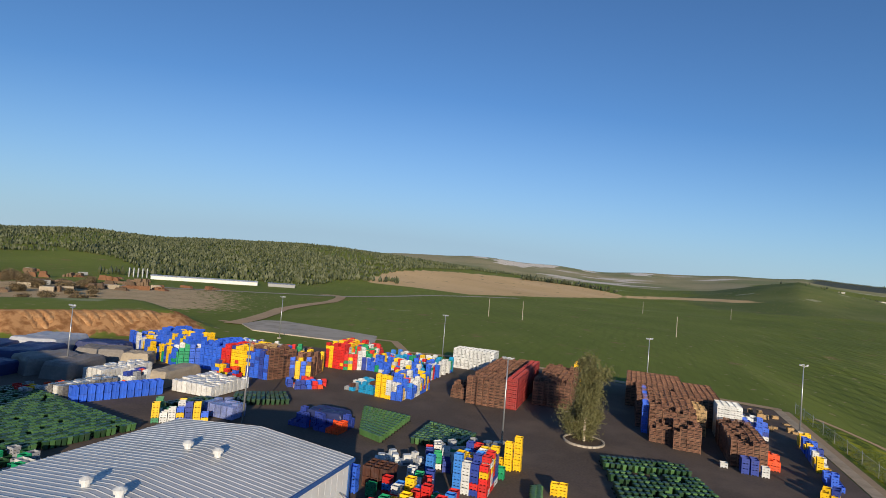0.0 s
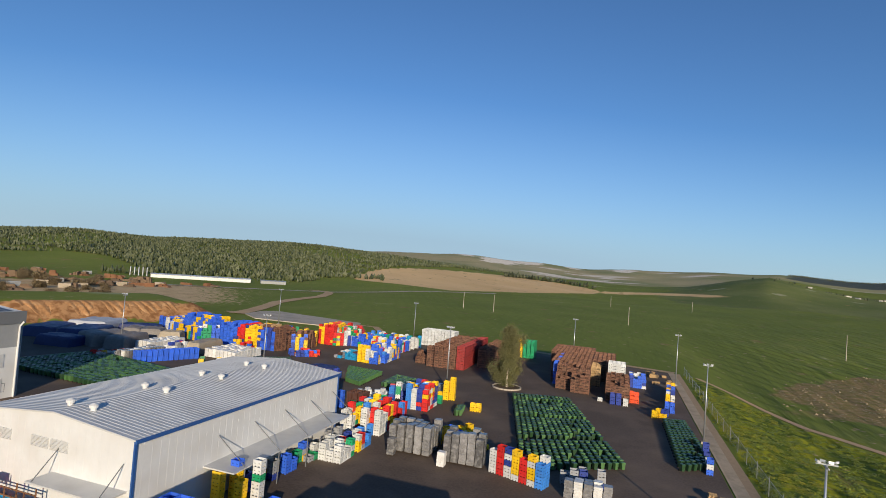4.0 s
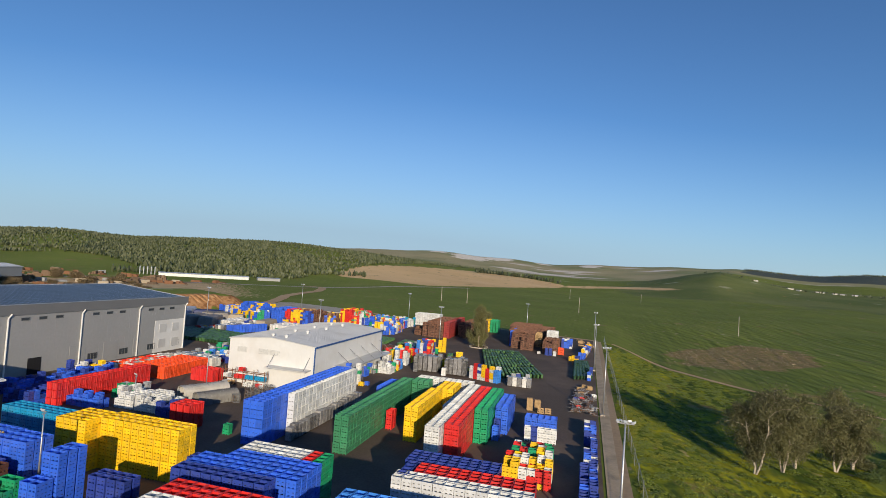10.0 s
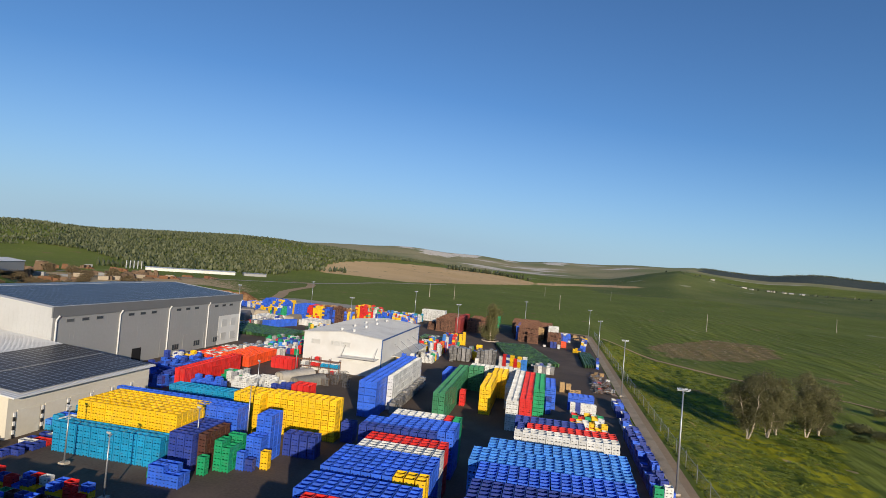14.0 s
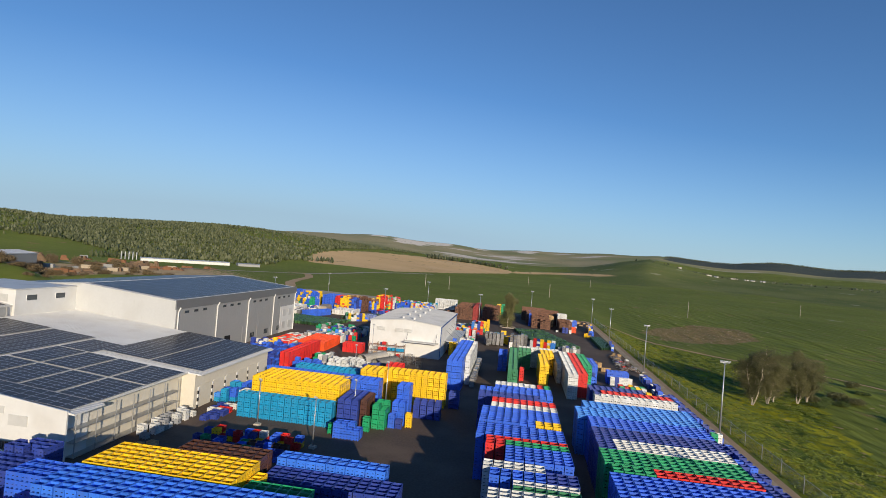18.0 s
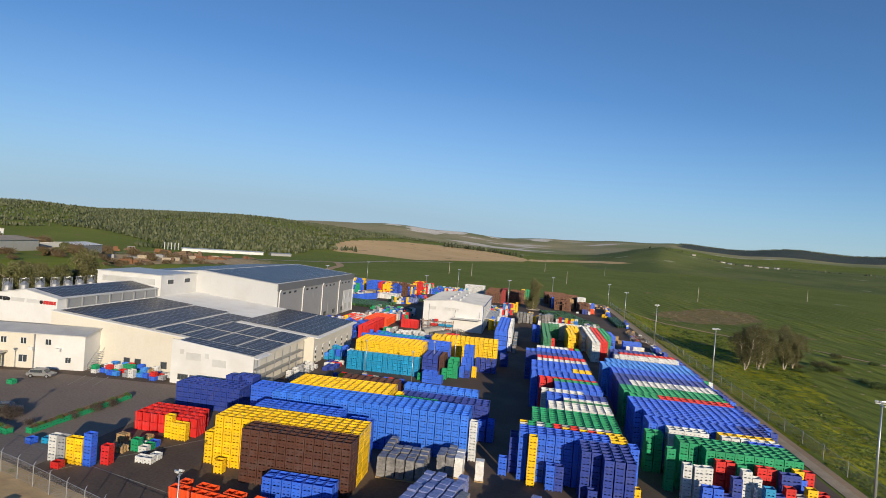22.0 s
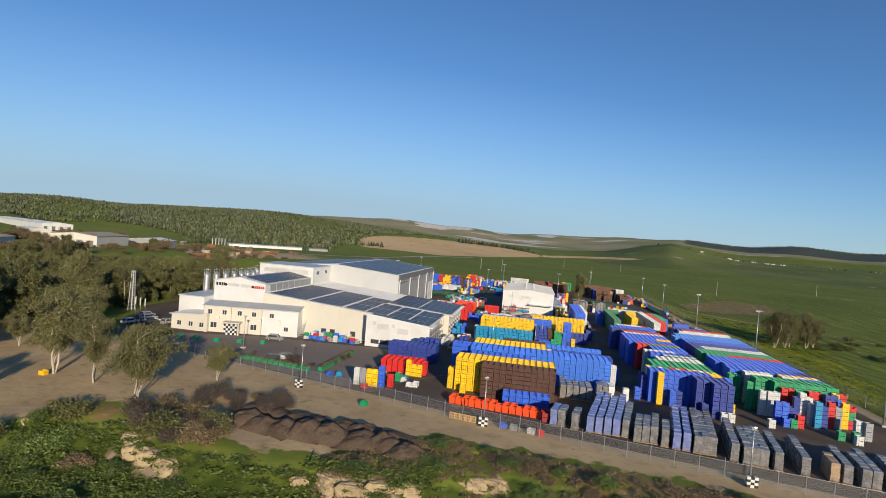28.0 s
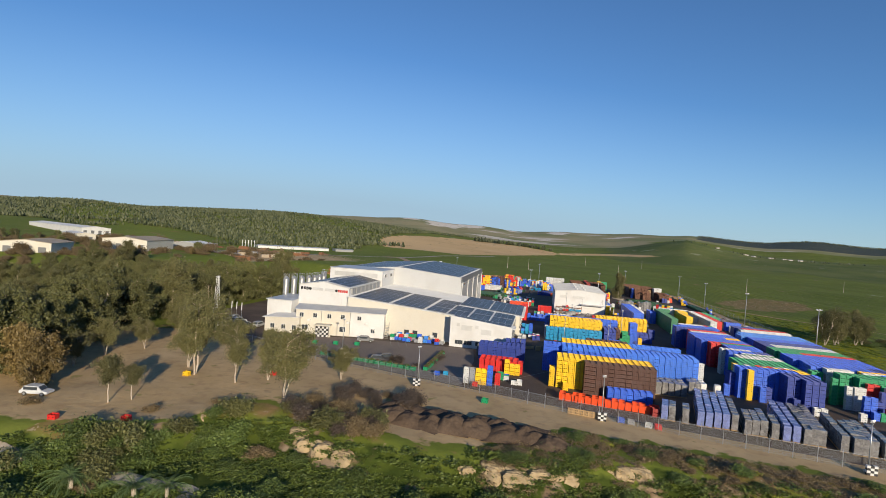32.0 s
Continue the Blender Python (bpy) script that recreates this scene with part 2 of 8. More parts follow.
# ---- mesh helpers ----
def box(bm, x0, x1, y0, y1, z0, z1, mi=0, taper=0.0):
    a, b = taper * (x1 - x0) / 2, taper * (y1 - y0) / 2
    v = [bm.verts.new(p) for p in ((x0 + a, y0 + b, z0), (x1 - a, y0 + b, z0), (x1 - a, y1 - b, z0), (x0 + a, y1 - b, z0), (x0, y0, z1), (x1, y0, z1), (x1, y1, z1), (x0, y1, z1))]
    for f in ((3, 2, 1, 0), (4, 5, 6, 7), (0, 1, 5, 4), (1, 2, 6, 5), (2, 3, 7, 6), (3, 0, 4, 7)):
        bm.faces.new([v[i] for i in f]).material_index = mi


def poly(bm, pts, mi=0):
    f = bm.faces.new([bm.verts.new(p) for p in pts])
    f.material_index = mi
    return f


def tube(bm, a, b, r0, r1, n=8, mi=0, cap=True):
    a, b = Vector(a), Vector(b)
    d = (b - a).normalized()
    u = d.orthogonal().normalized()
    w = d.cross(u)
    ring = []
    for p, r in ((a, r0), (b, r1)):
        ring.append([bm.verts.new(p + r * (math.cos(2 * math.pi * i / n) * u + math.sin(2 * math.pi * i / n) * w)) for i in range(n)])
    for i in range(n):
        bm.faces.new((ring[0][i], ring[0][(i + 1) % n], ring[1][(i + 1) % n], ring[1][i])).material_index = mi
    if cap:
        bm.faces.new(ring[1]).material_index = mi
        bm.faces.new(ring[0][::-1]).material_index = mi


def mesh_of(name, bm, *mats, smooth=False):
    me = bpy.data.meshes.new(name)
    bm.to_mesh(me)
    bm.free()
    for m in mats:
        me.materials.append(m)
    if smooth:
        me.polygons.foreach_set("use_smooth", [True] * len(me.polygons))
    return me


def part(name, bm, mats, parent, label="", smooth=False):
    """Link a bmesh (or a ready mesh) as one mesh object under a thing or a part."""
    me = bm if isinstance(bm, bpy.types.Mesh) else mesh_of(name, bm, *(mats if isinstance(mats, (list, tuple)) else (mats,)), smooth=smooth)
    ob = new(name, me)
    ob.parent = parent
    return tagged(ob, label)


def thing(name, label, category, group="", at=(0, 0, 0), turn=0.0, kind=""):
    ob = new(name)
    ob.matrix_basis = pose(*at, 0, 0, turn)
    return tagged(ob, label, category, group, kind)


def boxes_part(name, mats, parent, *bs, label=""):
    bm = bmesh.new()
    for b in bs:
        box(bm, *b)
    return part(name, bm, mats, parent, label)


def solid(name, bm, mats, label, category, kind="", group="", smooth=False):
    ob = new(name, mesh_of(name, bm, *(mats if isinstance(mats, (list, tuple)) else (mats,)), smooth=smooth))
    return tagged(ob, label, category, group, kind)


def raw(name, verts, faces, mats, index=None, smooth=False):
    me = bpy.data.meshes.new(name)
    me.from_pydata(verts, [], faces)
    for m in mats:
        me.materials.append(m)
    if index is not None:
        me.polygons.foreach_set("material_index", index)
    if smooth:
        me.polygons.foreach_set("use_smooth", [True] * len(me.polygons))
    return me


# ---- ground ----
def smooth01(a, b, v):
    t = np.clip((v - a) / (b - a), 0, 1)
    return t * t * (3 - 2 * t)


# southern edge of the bare strip, and the top of the creek bank
BANK_X = (-200, -125, -117, -107, -98, -95.5, -82, -73, -63, -56, -45, -33, -21, -8, 34, 150)
BANK_Y = (-168, -163, -160, -156, -152, -141, -144, -149, -149, -146, -136, -137.5, -138.6, -140.7, -149, -158)
CLIFF_X = (-200, -125, -107, -98, -95.5, -82, -76, -63, -56, -45, -33, -20, 10, 60, 150)
CLIFF_Y = (-170, -165, -158, -153, -144, -146, -149.5, -150.5, -148.5, -148, -143.5, -145, -150, -154, -160)


def wave(x, y, s, k):
    return np.sin(x / s + 1.7 * k) * np.cos(y / (s * 1.3) + 0.9 * k) + 0.5 * np.sin((x + 1.6 * y) / (s * 0.55) + 2.3 * k)


def ground_height(x, y):
    x, y = np.asarray(x, float), np.asarray(y, float)
    az, r = np.degrees(np.arctan2(x, y)), np.hypot(x, y)
    z = np.zeros_like(x)
    # field east of the perimeter road
    z = z - 2.6 * smooth01(39, 58, x) * (1 - smooth01(150, 420, r)) + smooth01(52, 95, x) * (1 - smooth01(500, 900, r)) * (0.55 * wave(x, y, 26, 1) + 0.28 * wave(x * 0.8 + y * 0.6, 0.25 * (y * 0.8 - x * 0.6), 5.5, 6))
    # creek south of the dirt strip
    bank = np.interp(x, CLIFF_X, CLIFF_Y) + 1.1 * wave(x, y, 7, 2)
    drop = smooth01(0, 1, (bank - y) / 6.0)
    z = z - drop * (3.4 + 0.5 * wave(x, y, 9, 3)) * (1 - smooth01(60, 120, x))
    z = z + 0.25 * wave(x, y, 4, 4) * smooth01(-141, -146, y) * (1 - smooth01(60, 120, x))
    # cut bank at the north-west
    d, s = -(x + 153.6) * 0.896 + (y - 94.5) * 0.445, (x + 153.6) * 0.445 + (y - 94.5) * 0.896
    z = z + 6.0 * smooth01(0, 10, d + 0.8 * np.sin(s / 1.7) + 0.5 * np.sin(s / 0.9)) * smooth01(-34, -14, s) * (1 - smooth01(44, 62, s)) * (1 - smooth01(40, 120, d))
    # terrace of the western warehouses
    u = y + 0.62 * x + 40
    z = z + 6.5 * smooth01(0, -22, u) * smooth01(-225, -252, x) * smooth01(-760, -620, x) * smooth01(-40, 0, y)
    # wooded hill
    top = np.interp(az, (-180, -90, -70, -59, -52, -47, -40, -34, -30, -23, -18, -11, 0, 180), (20, 30, 35, 37, 48, 44, 53, 56, 56, 45, 35, 20, 0, 0))
    z = z + top * smooth01(430, 1350, r) + 2.0 * wave(x, y, 120, 5) * smooth01(400, 800, r)
    # green hill to the north-east
    top = np.interp(az, (-30, -4, 3, 7, 9, 11.5, 14.2, 16, 18, 21, 26, 32, 60, 120, 180), (0, 8, 14, 24, 36, 52, 64, 54, 40, 27, 23, 24, 22, 20, 10))
    z = z + top * smooth01(820, 1460, r)
    # far range
    z = z + np.interp(az, (-180, -60, -30, -20, -10, 10, 17, 25, 40, 180), (20, 20, 45, 88, 98, 92, 88, 108, 125, 20)) * (1 + 0.10 * np.sin(az / 3.1) + 0.05 * np.sin(az / 1.27 + 1)) * smooth01(2100, 4000, r)
    return z


RINGS, SPOKES = 290, 620
GC = (-25.0, -60.0)
ri = np.concatenate(([0.0], 2.5 * (4650 / 2.5) ** (np.arange(RINGS) / (RINGS - 1))))
an = np.arange(SPOKES) * 2 * math.pi / SPOKES
gx = (GC[0] + ri[1:, None] * np.sin(an)[None]).ravel()
gy = (GC[1] + ri[1:, None] * np.cos(an)[None]).ravel()
gz = ground_height(gx, gy)
verts = np.stack((gx, gy, gz), 1).tolist() + [[GC[0], GC[1], 0.0]]
faces = []
for i in range(RINGS - 1):
    a, b = i * SPOKES, (i + 1) * SPOKES
    for j in range(SPOKES):
        k = (j + 1) % SPOKES
        faces.append((a + k, a + j, b + j, b + k))
centre = RINGS * SPOKES
faces += [((j + 1) % SPOKES, centre, j) for j in range(SPOKES)]
gx, gy, gz = (np.append(v, c) for v, c in ((gx, GC[0]), (gy, GC[1]), (gz, 0.0)))
gaz, gr = np.degrees(np.arctan2(gx, gy)), np.hypot(gx, gy)
bank_g = np.interp(gx, BANK_X, BANK_Y)
fence_g = np.interp(gx, (-140, -94, -45, 6, 34), (-100, -110.5, -124.5, -136, -142))
m_dirt = smooth01(0, 3, gy - bank_g) * (1 - smooth01(0, 3, gy - fence_g)) * (1 - smooth01(38, 46, gx)) * smooth01(-175, -160, gx)
m_dirt = np.maximum(m_dirt, smooth01(-165, -155, gy - 0.0) * (1 - smooth01(-118, -108, gy)) * smooth01(-152, -140, gx) * (1 - smooth01(-100, -92, gx)) * smooth01(-1, 2, gy - bank_g))
m_dirt = np.maximum(m_dirt, np.exp(-(((gaz + 53) / 13) ** 2) ** 2) * smooth01(255, 275, gr) * (1 - smooth01(385, 410, gr)))
m_scrub = 1 - smooth01(0.75, 1.15, np.hypot(((gx - 99) * 0.6 + (gy - 170) * 0.8) / 52, ((gx - 99) * 0.8 - (gy - 170) * 0.6) / 25))
gel = np.degrees(np.arctan2(gz - 27.3, gr))
el_top = np.interp(gaz, (-28, -25, -22.1, -18.4, -14, -9.4, -5, -1.7, 0), (-2.0, -0.75, -0.36, -0.22, -0.25, -0.36, -0.66, -1.02, -1.25))
el_low = np.interp(gaz, (-28, -22, -16.4, -8, -1.7, 8, 16), (-2.05, -2.2, -2.45, -2.0, -1.5, -0.95, -0.6))
m_field = smooth01(-0.12, 0.06, gel - el_low) * (1 - smooth01(-0.05, 0.05, gel - el_top)) * smooth01(-28, -26.5, gaz) * (1 - smooth01(-1.6, -0.6, gaz)) * smooth01(520, 560, gr)
m_field = np.maximum(m_field, 0.75 * smooth01(-0.08, 0.05, gel - el_low) * (1 - smooth01(0.22, 0.36, gel - el_low)) * smooth01(-2, 0, gaz) * (1 - smooth01(9, 15, gaz)) * smooth01(520, 560, gr))
cliff_g = np.interp(gx, CLIFF_X, CLIFF_Y)
m_rock = np.exp(-((gy - cliff_g + 3.0) / 2.4) ** 2) * np.maximum.reduce([np.exp(-((gx - a) / w) ** 2) for a, w in ((-79, 5), (-51, 6), (-36, 4), (-101, 3), (-24, 3))])
cut_d, cut_s = -(gx + 153.6) * 0.896 + (gy - 94.5) * 0.445, (gx + 153.6) * 0.445 + (gy - 94.5) * 0.896
m_cut = (smooth01(-1.5, 0.5, cut_d) * (1 - smooth01(10, 13, cut_d)) * smooth01(-34, -20, cut_s) * (1 - smooth01(48, 58, cut_s)))
verge = np.interp(gy, (-160, -40, 0, 30, 60, 76, 84, 97, 110, 136, 150), (54, 64, 74, 82, 86, 88, 79, 68, 58, 47, 39))
m_lush = smooth01(37, 39, gx) * (1 - smooth01(-3, 2, gx - verge)) * (1 - smooth01(145, 155, gy))
m_creek = (smooth01(-0.5, 4, np.minimum(bank_g, cliff_g) - gy) * smooth01(-330, -280, gy))
m_scrub = np.maximum(m_scrub, 0.7 * smooth01(-1, 1.5, bank_g - gy) * (1 - smooth01(-1, 2, cliff_g - gy)) * (1 - smooth01(60, 90, gx)))
m_far = smooth01(1900, 2600, gr) * (1 - smooth01(8, 14, gaz) * (1 - smooth01(2700, 3000, gr)))
m_chalk = np.maximum.reduce([np.exp(-((gaz - a) / w) ** 4) * np.exp(-((gr - q) / d) ** 4) for a, w, q, d in ((-12.0, 2.2, 3350, 330), (-9.0, 1.7, 3550, 260), (0.8, 1.3, 3500, 220), (-4.2, 0.9, 3650, 160), (-15.5, 0.9, 3550, 160))])
ground_me = raw("ground", verts, faces, [], smooth=True)
for nm, val in (("dirt", m_dirt), ("field", m_field), ("rock", m_rock), ("cut", m_cut), ("lush", m_lush), ("far", m_far), ("creek", m_creek), ("chalk", m_chalk), ("crop", (0.12 + 0.5 * smooth01(6, 24, gaz)) * np.maximum(smooth01(44, 60, gx), smooth01(165, 185, gy)) * (1 - m_dirt)), ("wood", smooth01(13.5, 16.5, gaz) * smooth01(2950, 3150, gr)), ("scrub", m_scrub), ("hill", smooth01(760, 1050, gr) * smooth01(1, 9, gaz) * (1 - smooth01(2300, 2600, gr)))):
    ground_me.attributes.new(nm, "FLOAT", "POINT").data.foreach_set("value", val.astype(np.float32))


def ground_material():
    m, nt, b = nodes_of("meadow_and_soil", 0.95)
    geo = nt.nodes.new("ShaderNodeNewGeometry")

    def noise_tex(scale, detail=5, stretch=None, turn=0.0):
        n = nt.nodes.new("ShaderNodeTexNoise")
        n.inputs["Scale"].default_value, n.inputs["Detail"].default_value = scale, detail
        if stretch:
            mp = nt.nodes.new("ShaderNodeMapping")
            mp.inputs["Scale"].default_value, mp.inputs["Rotation"].default_value = stretch, (0, 0, turn)
            nt.links.new(geo.outputs["Position"], mp.inputs["Vector"])
            nt.links.new(mp.outputs[0], n.inputs["Vector"])
        else:
            nt.links.new(geo.outputs["Position"], n.inputs["Vector"])
        return n.outputs[0]

    def ranged(v, a, c, lo=0.0, hi=1.0):
        r = nt.nodes.new("ShaderNodeMapRange")
        for i, x in enumerate((a, c, lo, hi)):
            r.inputs[i + 1].default_value = x
        nt.links.new(v, r.inputs[0])
        return r.outputs[0]

    def blend(f, a, c):
        x = nt.nodes.new("ShaderNodeMix")
        x.data_type = "RGBA"
        nt.links.new(f, x.inputs[0])
        for i, v in ((6, a), (7, c)):
            if isinstance(v, tuple):
                x.inputs[i].default_value = (*v, 1)
            else:
                nt.links.new(v, x.inputs[i])
        return x.outputs[2]

    def maths(op, a, c):
        x = nt.nodes.new("ShaderNodeMath")
        x.operation = op
        for i, v in enumerate((a, c)):
            if isinstance(v, float):
                x.inputs[i].default_value = v
            else:
                nt.links.new(v, x.inputs[i])
        return x.outputs[0]

    def mask(name, ragged=0.35, scale=0.25):
        a = nt.nodes.new("ShaderNodeAttribute")
        a.attribute_name = name
        v = maths("ADD", a.outputs["Fac"], maths("MULTIPLY", ranged(noise_tex(scale, 6), 0.3, 0.7, -1.0, 1.0), ragged))
        return ranged(v, 0.40, 0.62)

    grass = blend(ranged(noise_tex(0.012, 5), 0.35, 0.65), (0.150, 0.188, 0.031), (0.200, 0.237, 0.042))
    grass = blend(ranged(noise_tex(0.5, 4, (1.0, 0.06, 1.0), radians(38)), 0.45, 0.72, 0.0, 0.32), grass, (0.085, 0.112, 0.020))
    grass = blend(ranged(noise_tex(1.6, 4), 0.45, 0.75, 0.0, 0.3), grass, (0.195, 0.215, 0.038))
    lush = blend(ranged(noise_tex(0.3, 6, (1.0, 0.35, 1.0), radians(20)), 0.42, 0.66), (0.088, 0.128, 0.015), (0.34, 0.345, 0.020))
    lush = blend(ranged(noise_tex(0.55, 6), 0.46, 0.60, 0.0, 0.9), lush, (0.050, 0.078, 0.014))
    lush = blend(ranged(noise_tex(0.09, 5, (1.0, 0.5, 1.0)), 0.52, 0.68, 0.0, 0.65), lush, (0.46, 0.42, 0.018))
    sand = blend(ranged(noise_tex(0.1, 6), 0.35, 0.65), (0.50, 0.355, 0.185), (0.62, 0.45, 0.245))
    sand = blend(ranged(noise_tex(0.45, 5), 0.50, 0.74, 0.0, 0.6), sand, (0.36, 0.235, 0.135))
    soil = blend(ranged(noise_tex(0.01, 5), 0.35, 0.65), (0.64, 0.43, 0.205), (0.72, 0.50, 0.255))
    rock = blend(ranged(noise_tex(0.5, 6, (1.0, 1.0, 0.25)), 0.4, 0.6), (0.26, 0.18, 0.11), (0.42, 0.315, 0.205))
    cut = blend(ranged(noise_tex(0.5, 6, (1.0, 1.0, 0.25)), 0.4, 0.6), (0.27, 0.125, 0.05), (0.50, 0.27, 0.12))
    # far range: distance haze painted in as paler ground colours
    far = blend(ranged(noise_tex(0.0022, 7), 0.42, 0.58), (0.24, 0.255, 0.115), (0.39, 0.335, 0.185))
    far = blend(ranged(noise_tex(0.0018, 6, (1.0, 2.2, 9.0)), 0.60, 0.66), far, (0.70, 0.63, 0.53))
    rows = nt.nodes.new("ShaderNodeTexWave")
    lie = nt.nodes.new("ShaderNodeMapping")
    lie.inputs["Rotation"].default_value = (0, 0, radians(-24))
    rows.inputs["Scale"].default_value, rows.inputs["Distortion"].default_value = 0.045, 5.0
    rows.inputs["Detail"].default_value, rows.inputs["Detail Scale"].default_value = 3.0, 0.35
    nt.links.new(geo.outputs["Position"], lie.inputs["Vector"])
    nt.links.new(lie.outputs[0], rows.inputs["Vector"])
    crop = nt.nodes.new("ShaderNodeAttribute")
    crop.attribute_name = "crop"
    worn = maths("MULTIPLY", ranged(rows.outputs["Fac"], 0.55, 1.0), ranged(crop.outputs["Fac"], 0.1, 0.5, 0.10, 0.55))
    grass = blend(worn, grass, (0.090, 0.112, 0.022))
    grass = blend(ranged(noise_tex(0.03, 6, (1.0, 0.5, 1.0)), 0.56, 0.72, 0.0, 0.55), grass, (0.225, 0.235, 0.062))
    col = blend(mask("lush", 0.5), grass, lush)
    creek = blend(ranged(noise_tex(0.22, 6), 0.40, 0.64), (0.044, 0.066, 0.013), (0.100, 0.130, 0.022))
    creek = blend(ranged(noise_tex(0.5, 5), 0.60, 0.74, 0.0, 0.55), creek, (0.105, 0.085, 0.042))
    col = blend(mask("creek", 0.3), col, creek)
    hill = blend(ranged(noise_tex(0.008, 6), 0.38, 0.62), (0.110, 0.142, 0.040), (0.170, 0.190, 0.060))
    col = blend(mask("hill", 0.3, 0.01), col, hill)
    col = blend(mask("field", 0.05, 0.01), col, soil)
    col = blend(mask("far", 0.2, 0.004), col, far)
    # ridge wood, its green greyed by haze put into the colour
    col = blend(mask("wood", 0.25, 0.006), col, (0.075, 0.092, 0.078))
    col = blend(mask("chalk", 0.45, 0.012), col, (0.80, 0.72, 0.60))
    scrub = blend(ranged(noise_tex(0.35, 6), 0.4, 0.62), (0.20, 0.165, 0.05), (0.30, 0.20, 0.09))
    scrub = blend(ranged(noise_tex(1.2, 3), 0.62, 0.68), scrub, (0.42, 0.33, 0.21))
    col = blend(mask("scrub", 0.6, 0.06), col, scrub)
    col = blend(mask("dirt", 0.5, 0.3), col, sand)
    col = blend(mask("rock", 0.5, 0.3), col, rock)
    col = blend(mask("cut", 0.3, 0.3), col, cut)
    nt.links.new(col, b.inputs["Base Color"])
    bp = nt.nodes.new("ShaderNodeBump")
    bp.inputs["Strength"].default_value, bp.inputs["Distance"].default_value = 0.3, 0.3
    nt.links.new(noise_tex(0.9, 6), bp.inputs["Height"])
    furrow = nt.nodes.new("ShaderNodeBump")
    furrow.inputs["Distance"].default_value = 3.0
    grown = nt.nodes.new("ShaderNodeAttribute")
    grown.attribute_name = "crop"
    nt.links.new(grown.outputs["Fac"], furrow.inputs["Strength"])
    nt.links.new(noise_tex(0.16, 4, (1.0, 0.12, 1.0), radians(38)), furrow.inputs["Height"])
    nt.links.new(bp.outputs[0], furrow.inputs["Normal"])
    nt.links.new(furrow.outputs[0], b.inputs["Normal"])
    return m


ground_me.materials.append(ground_material())
tagged(new("ground", ground_me), "green meadow, bare dirt and ploughed hills round the yard", "ground", kind="structure")


def slab(name, pts, z0, z1, m, label, category="pavement"):
    bm = bmesh.new()
    top = poly(bm, [(x, y, z1) for x, y in pts])
    n = len(pts)
    lo = [bm.verts.new((x, y, z0)) for x, y in pts]
    hi = list(top.verts)
    for i in range(n):
        bm.faces.new((lo[i], lo[(i + 1) % n], hi[(i + 1) % n], hi[i]))
    bmesh.ops.recalc_face_normals(bm, faces=bm.faces)
    return solid(name, bm, m, label, category, "structure")


slab("yard_pavement", [(-150, -62), (-128, -100), (-94, -110), (-45, -124), (6, -135.5), (33.3, -141.3), (34.0, 150), (-36, 164), (-64, 150), (-100, 142), (-138, 112), (-150, 92)], -0.3, 0.05, M_ASPH,
     "worn dark asphalt of the storage yard", "pavement")
slab("forecourt", [(-117, -92), (-100, -86), (-66, -83), (-64.2, -96), (-64, -118.1), (-94, -109.5), (-116, -103.2)], -0.2, 0.054, M_FORE, "paler brownish asphalt in front of the office")
slab("perimeter_road", [(34.0, -141.4), (35.9, -141.9), (36.0, 150), (34.1, 150)], -0.3, 0.09, M_STRIP, "pale dusty concrete strip beside the fence", "road")
slab("dirt_shoulder", [(35.9, -141.9), (37.2, -142.2), (37.4, 150), (36.0, 150)], -0.3, 0.06, M_TRACK, "bare dirt shoulder between road strip and meadow", "shoulder")
slab("concrete_slab", [(-138, 168), (-125, 158), (-79, 161.5), (-88, 182), (-135, 190), (-141, 184)], -0.3, 0.35, M_CONC, "bare grey concrete slab behind the piles", "slab")


def ribbon(name, pts, width, m, label, lift=0.12):
    """A strip of road that follows the ground."""
    p = []
    for a, b in zip(pts[:-1], pts[1:]):
        n = max(2, int(math.dist(a, b) / 6))
        p += [(a[0] + (b[0] - a[0]) * i / n, a[1] + (b[1] - a[1]) * i / n) for i in range(n)]
    p.append(pts[-1])
    v, f = [], []
    for i, (x, y) in enumerate(p):
        q0, q1 = p[max(i - 1, 0)], p[min(i + 1, len(p) - 1)]
        d = Vector((q1[0] - q0[0], q1[1] - q0[1])).normalized()
        for s in (-1, 0, 1):
            X, Y = x - d.y * s * width / 2, y + d.x * s * width / 2
            v.append((X, Y, float(ground_height(X, Y)) + lift + (0.02 if s == 0 else 0)))
    for i in range(len(p) - 1):
        for s in (0, 1):
            f.append((3 * i + s, 3 * i + s + 1, 3 * i + s + 4, 3 * i + s + 3)[::-1])
    ob = new(name, raw(name, v, f, [m], smooth=True))
    return tagged(ob, label, "road", kind="structure")


ribbon("field_track", [(42, 147), (49, 136), (59.5, 110), (70, 96), (80, 84), (92, 75), (106, 64), (132, 30)], 2.0, M_TRACK, "narrow dirt track along the meadow edge")
ribbon("farm_road", [(-141, 166), (-147, 186), (-158, 213), (-167, 232), (-175, 264), (-182, 305), (-194, 335), (-203, 353), (-212, 362), (-226, 360)], 7, M_TRACK, "pale dirt road through the green field", 0.3)
ribbon("country_road", [(-420, 170), (-300, 255), (-240, 320), (-205, 362), (-180, 470), (-120, 600)], 7, M_CONC, "pale country road across the fields", 0.3)
ribbon("north_track", [(36, 151), (-36, 166), (-66, 158), (-78, 176), (-150, 170)], 3.0, M_TRACK, "dirt edge beside the yard", 0.15)


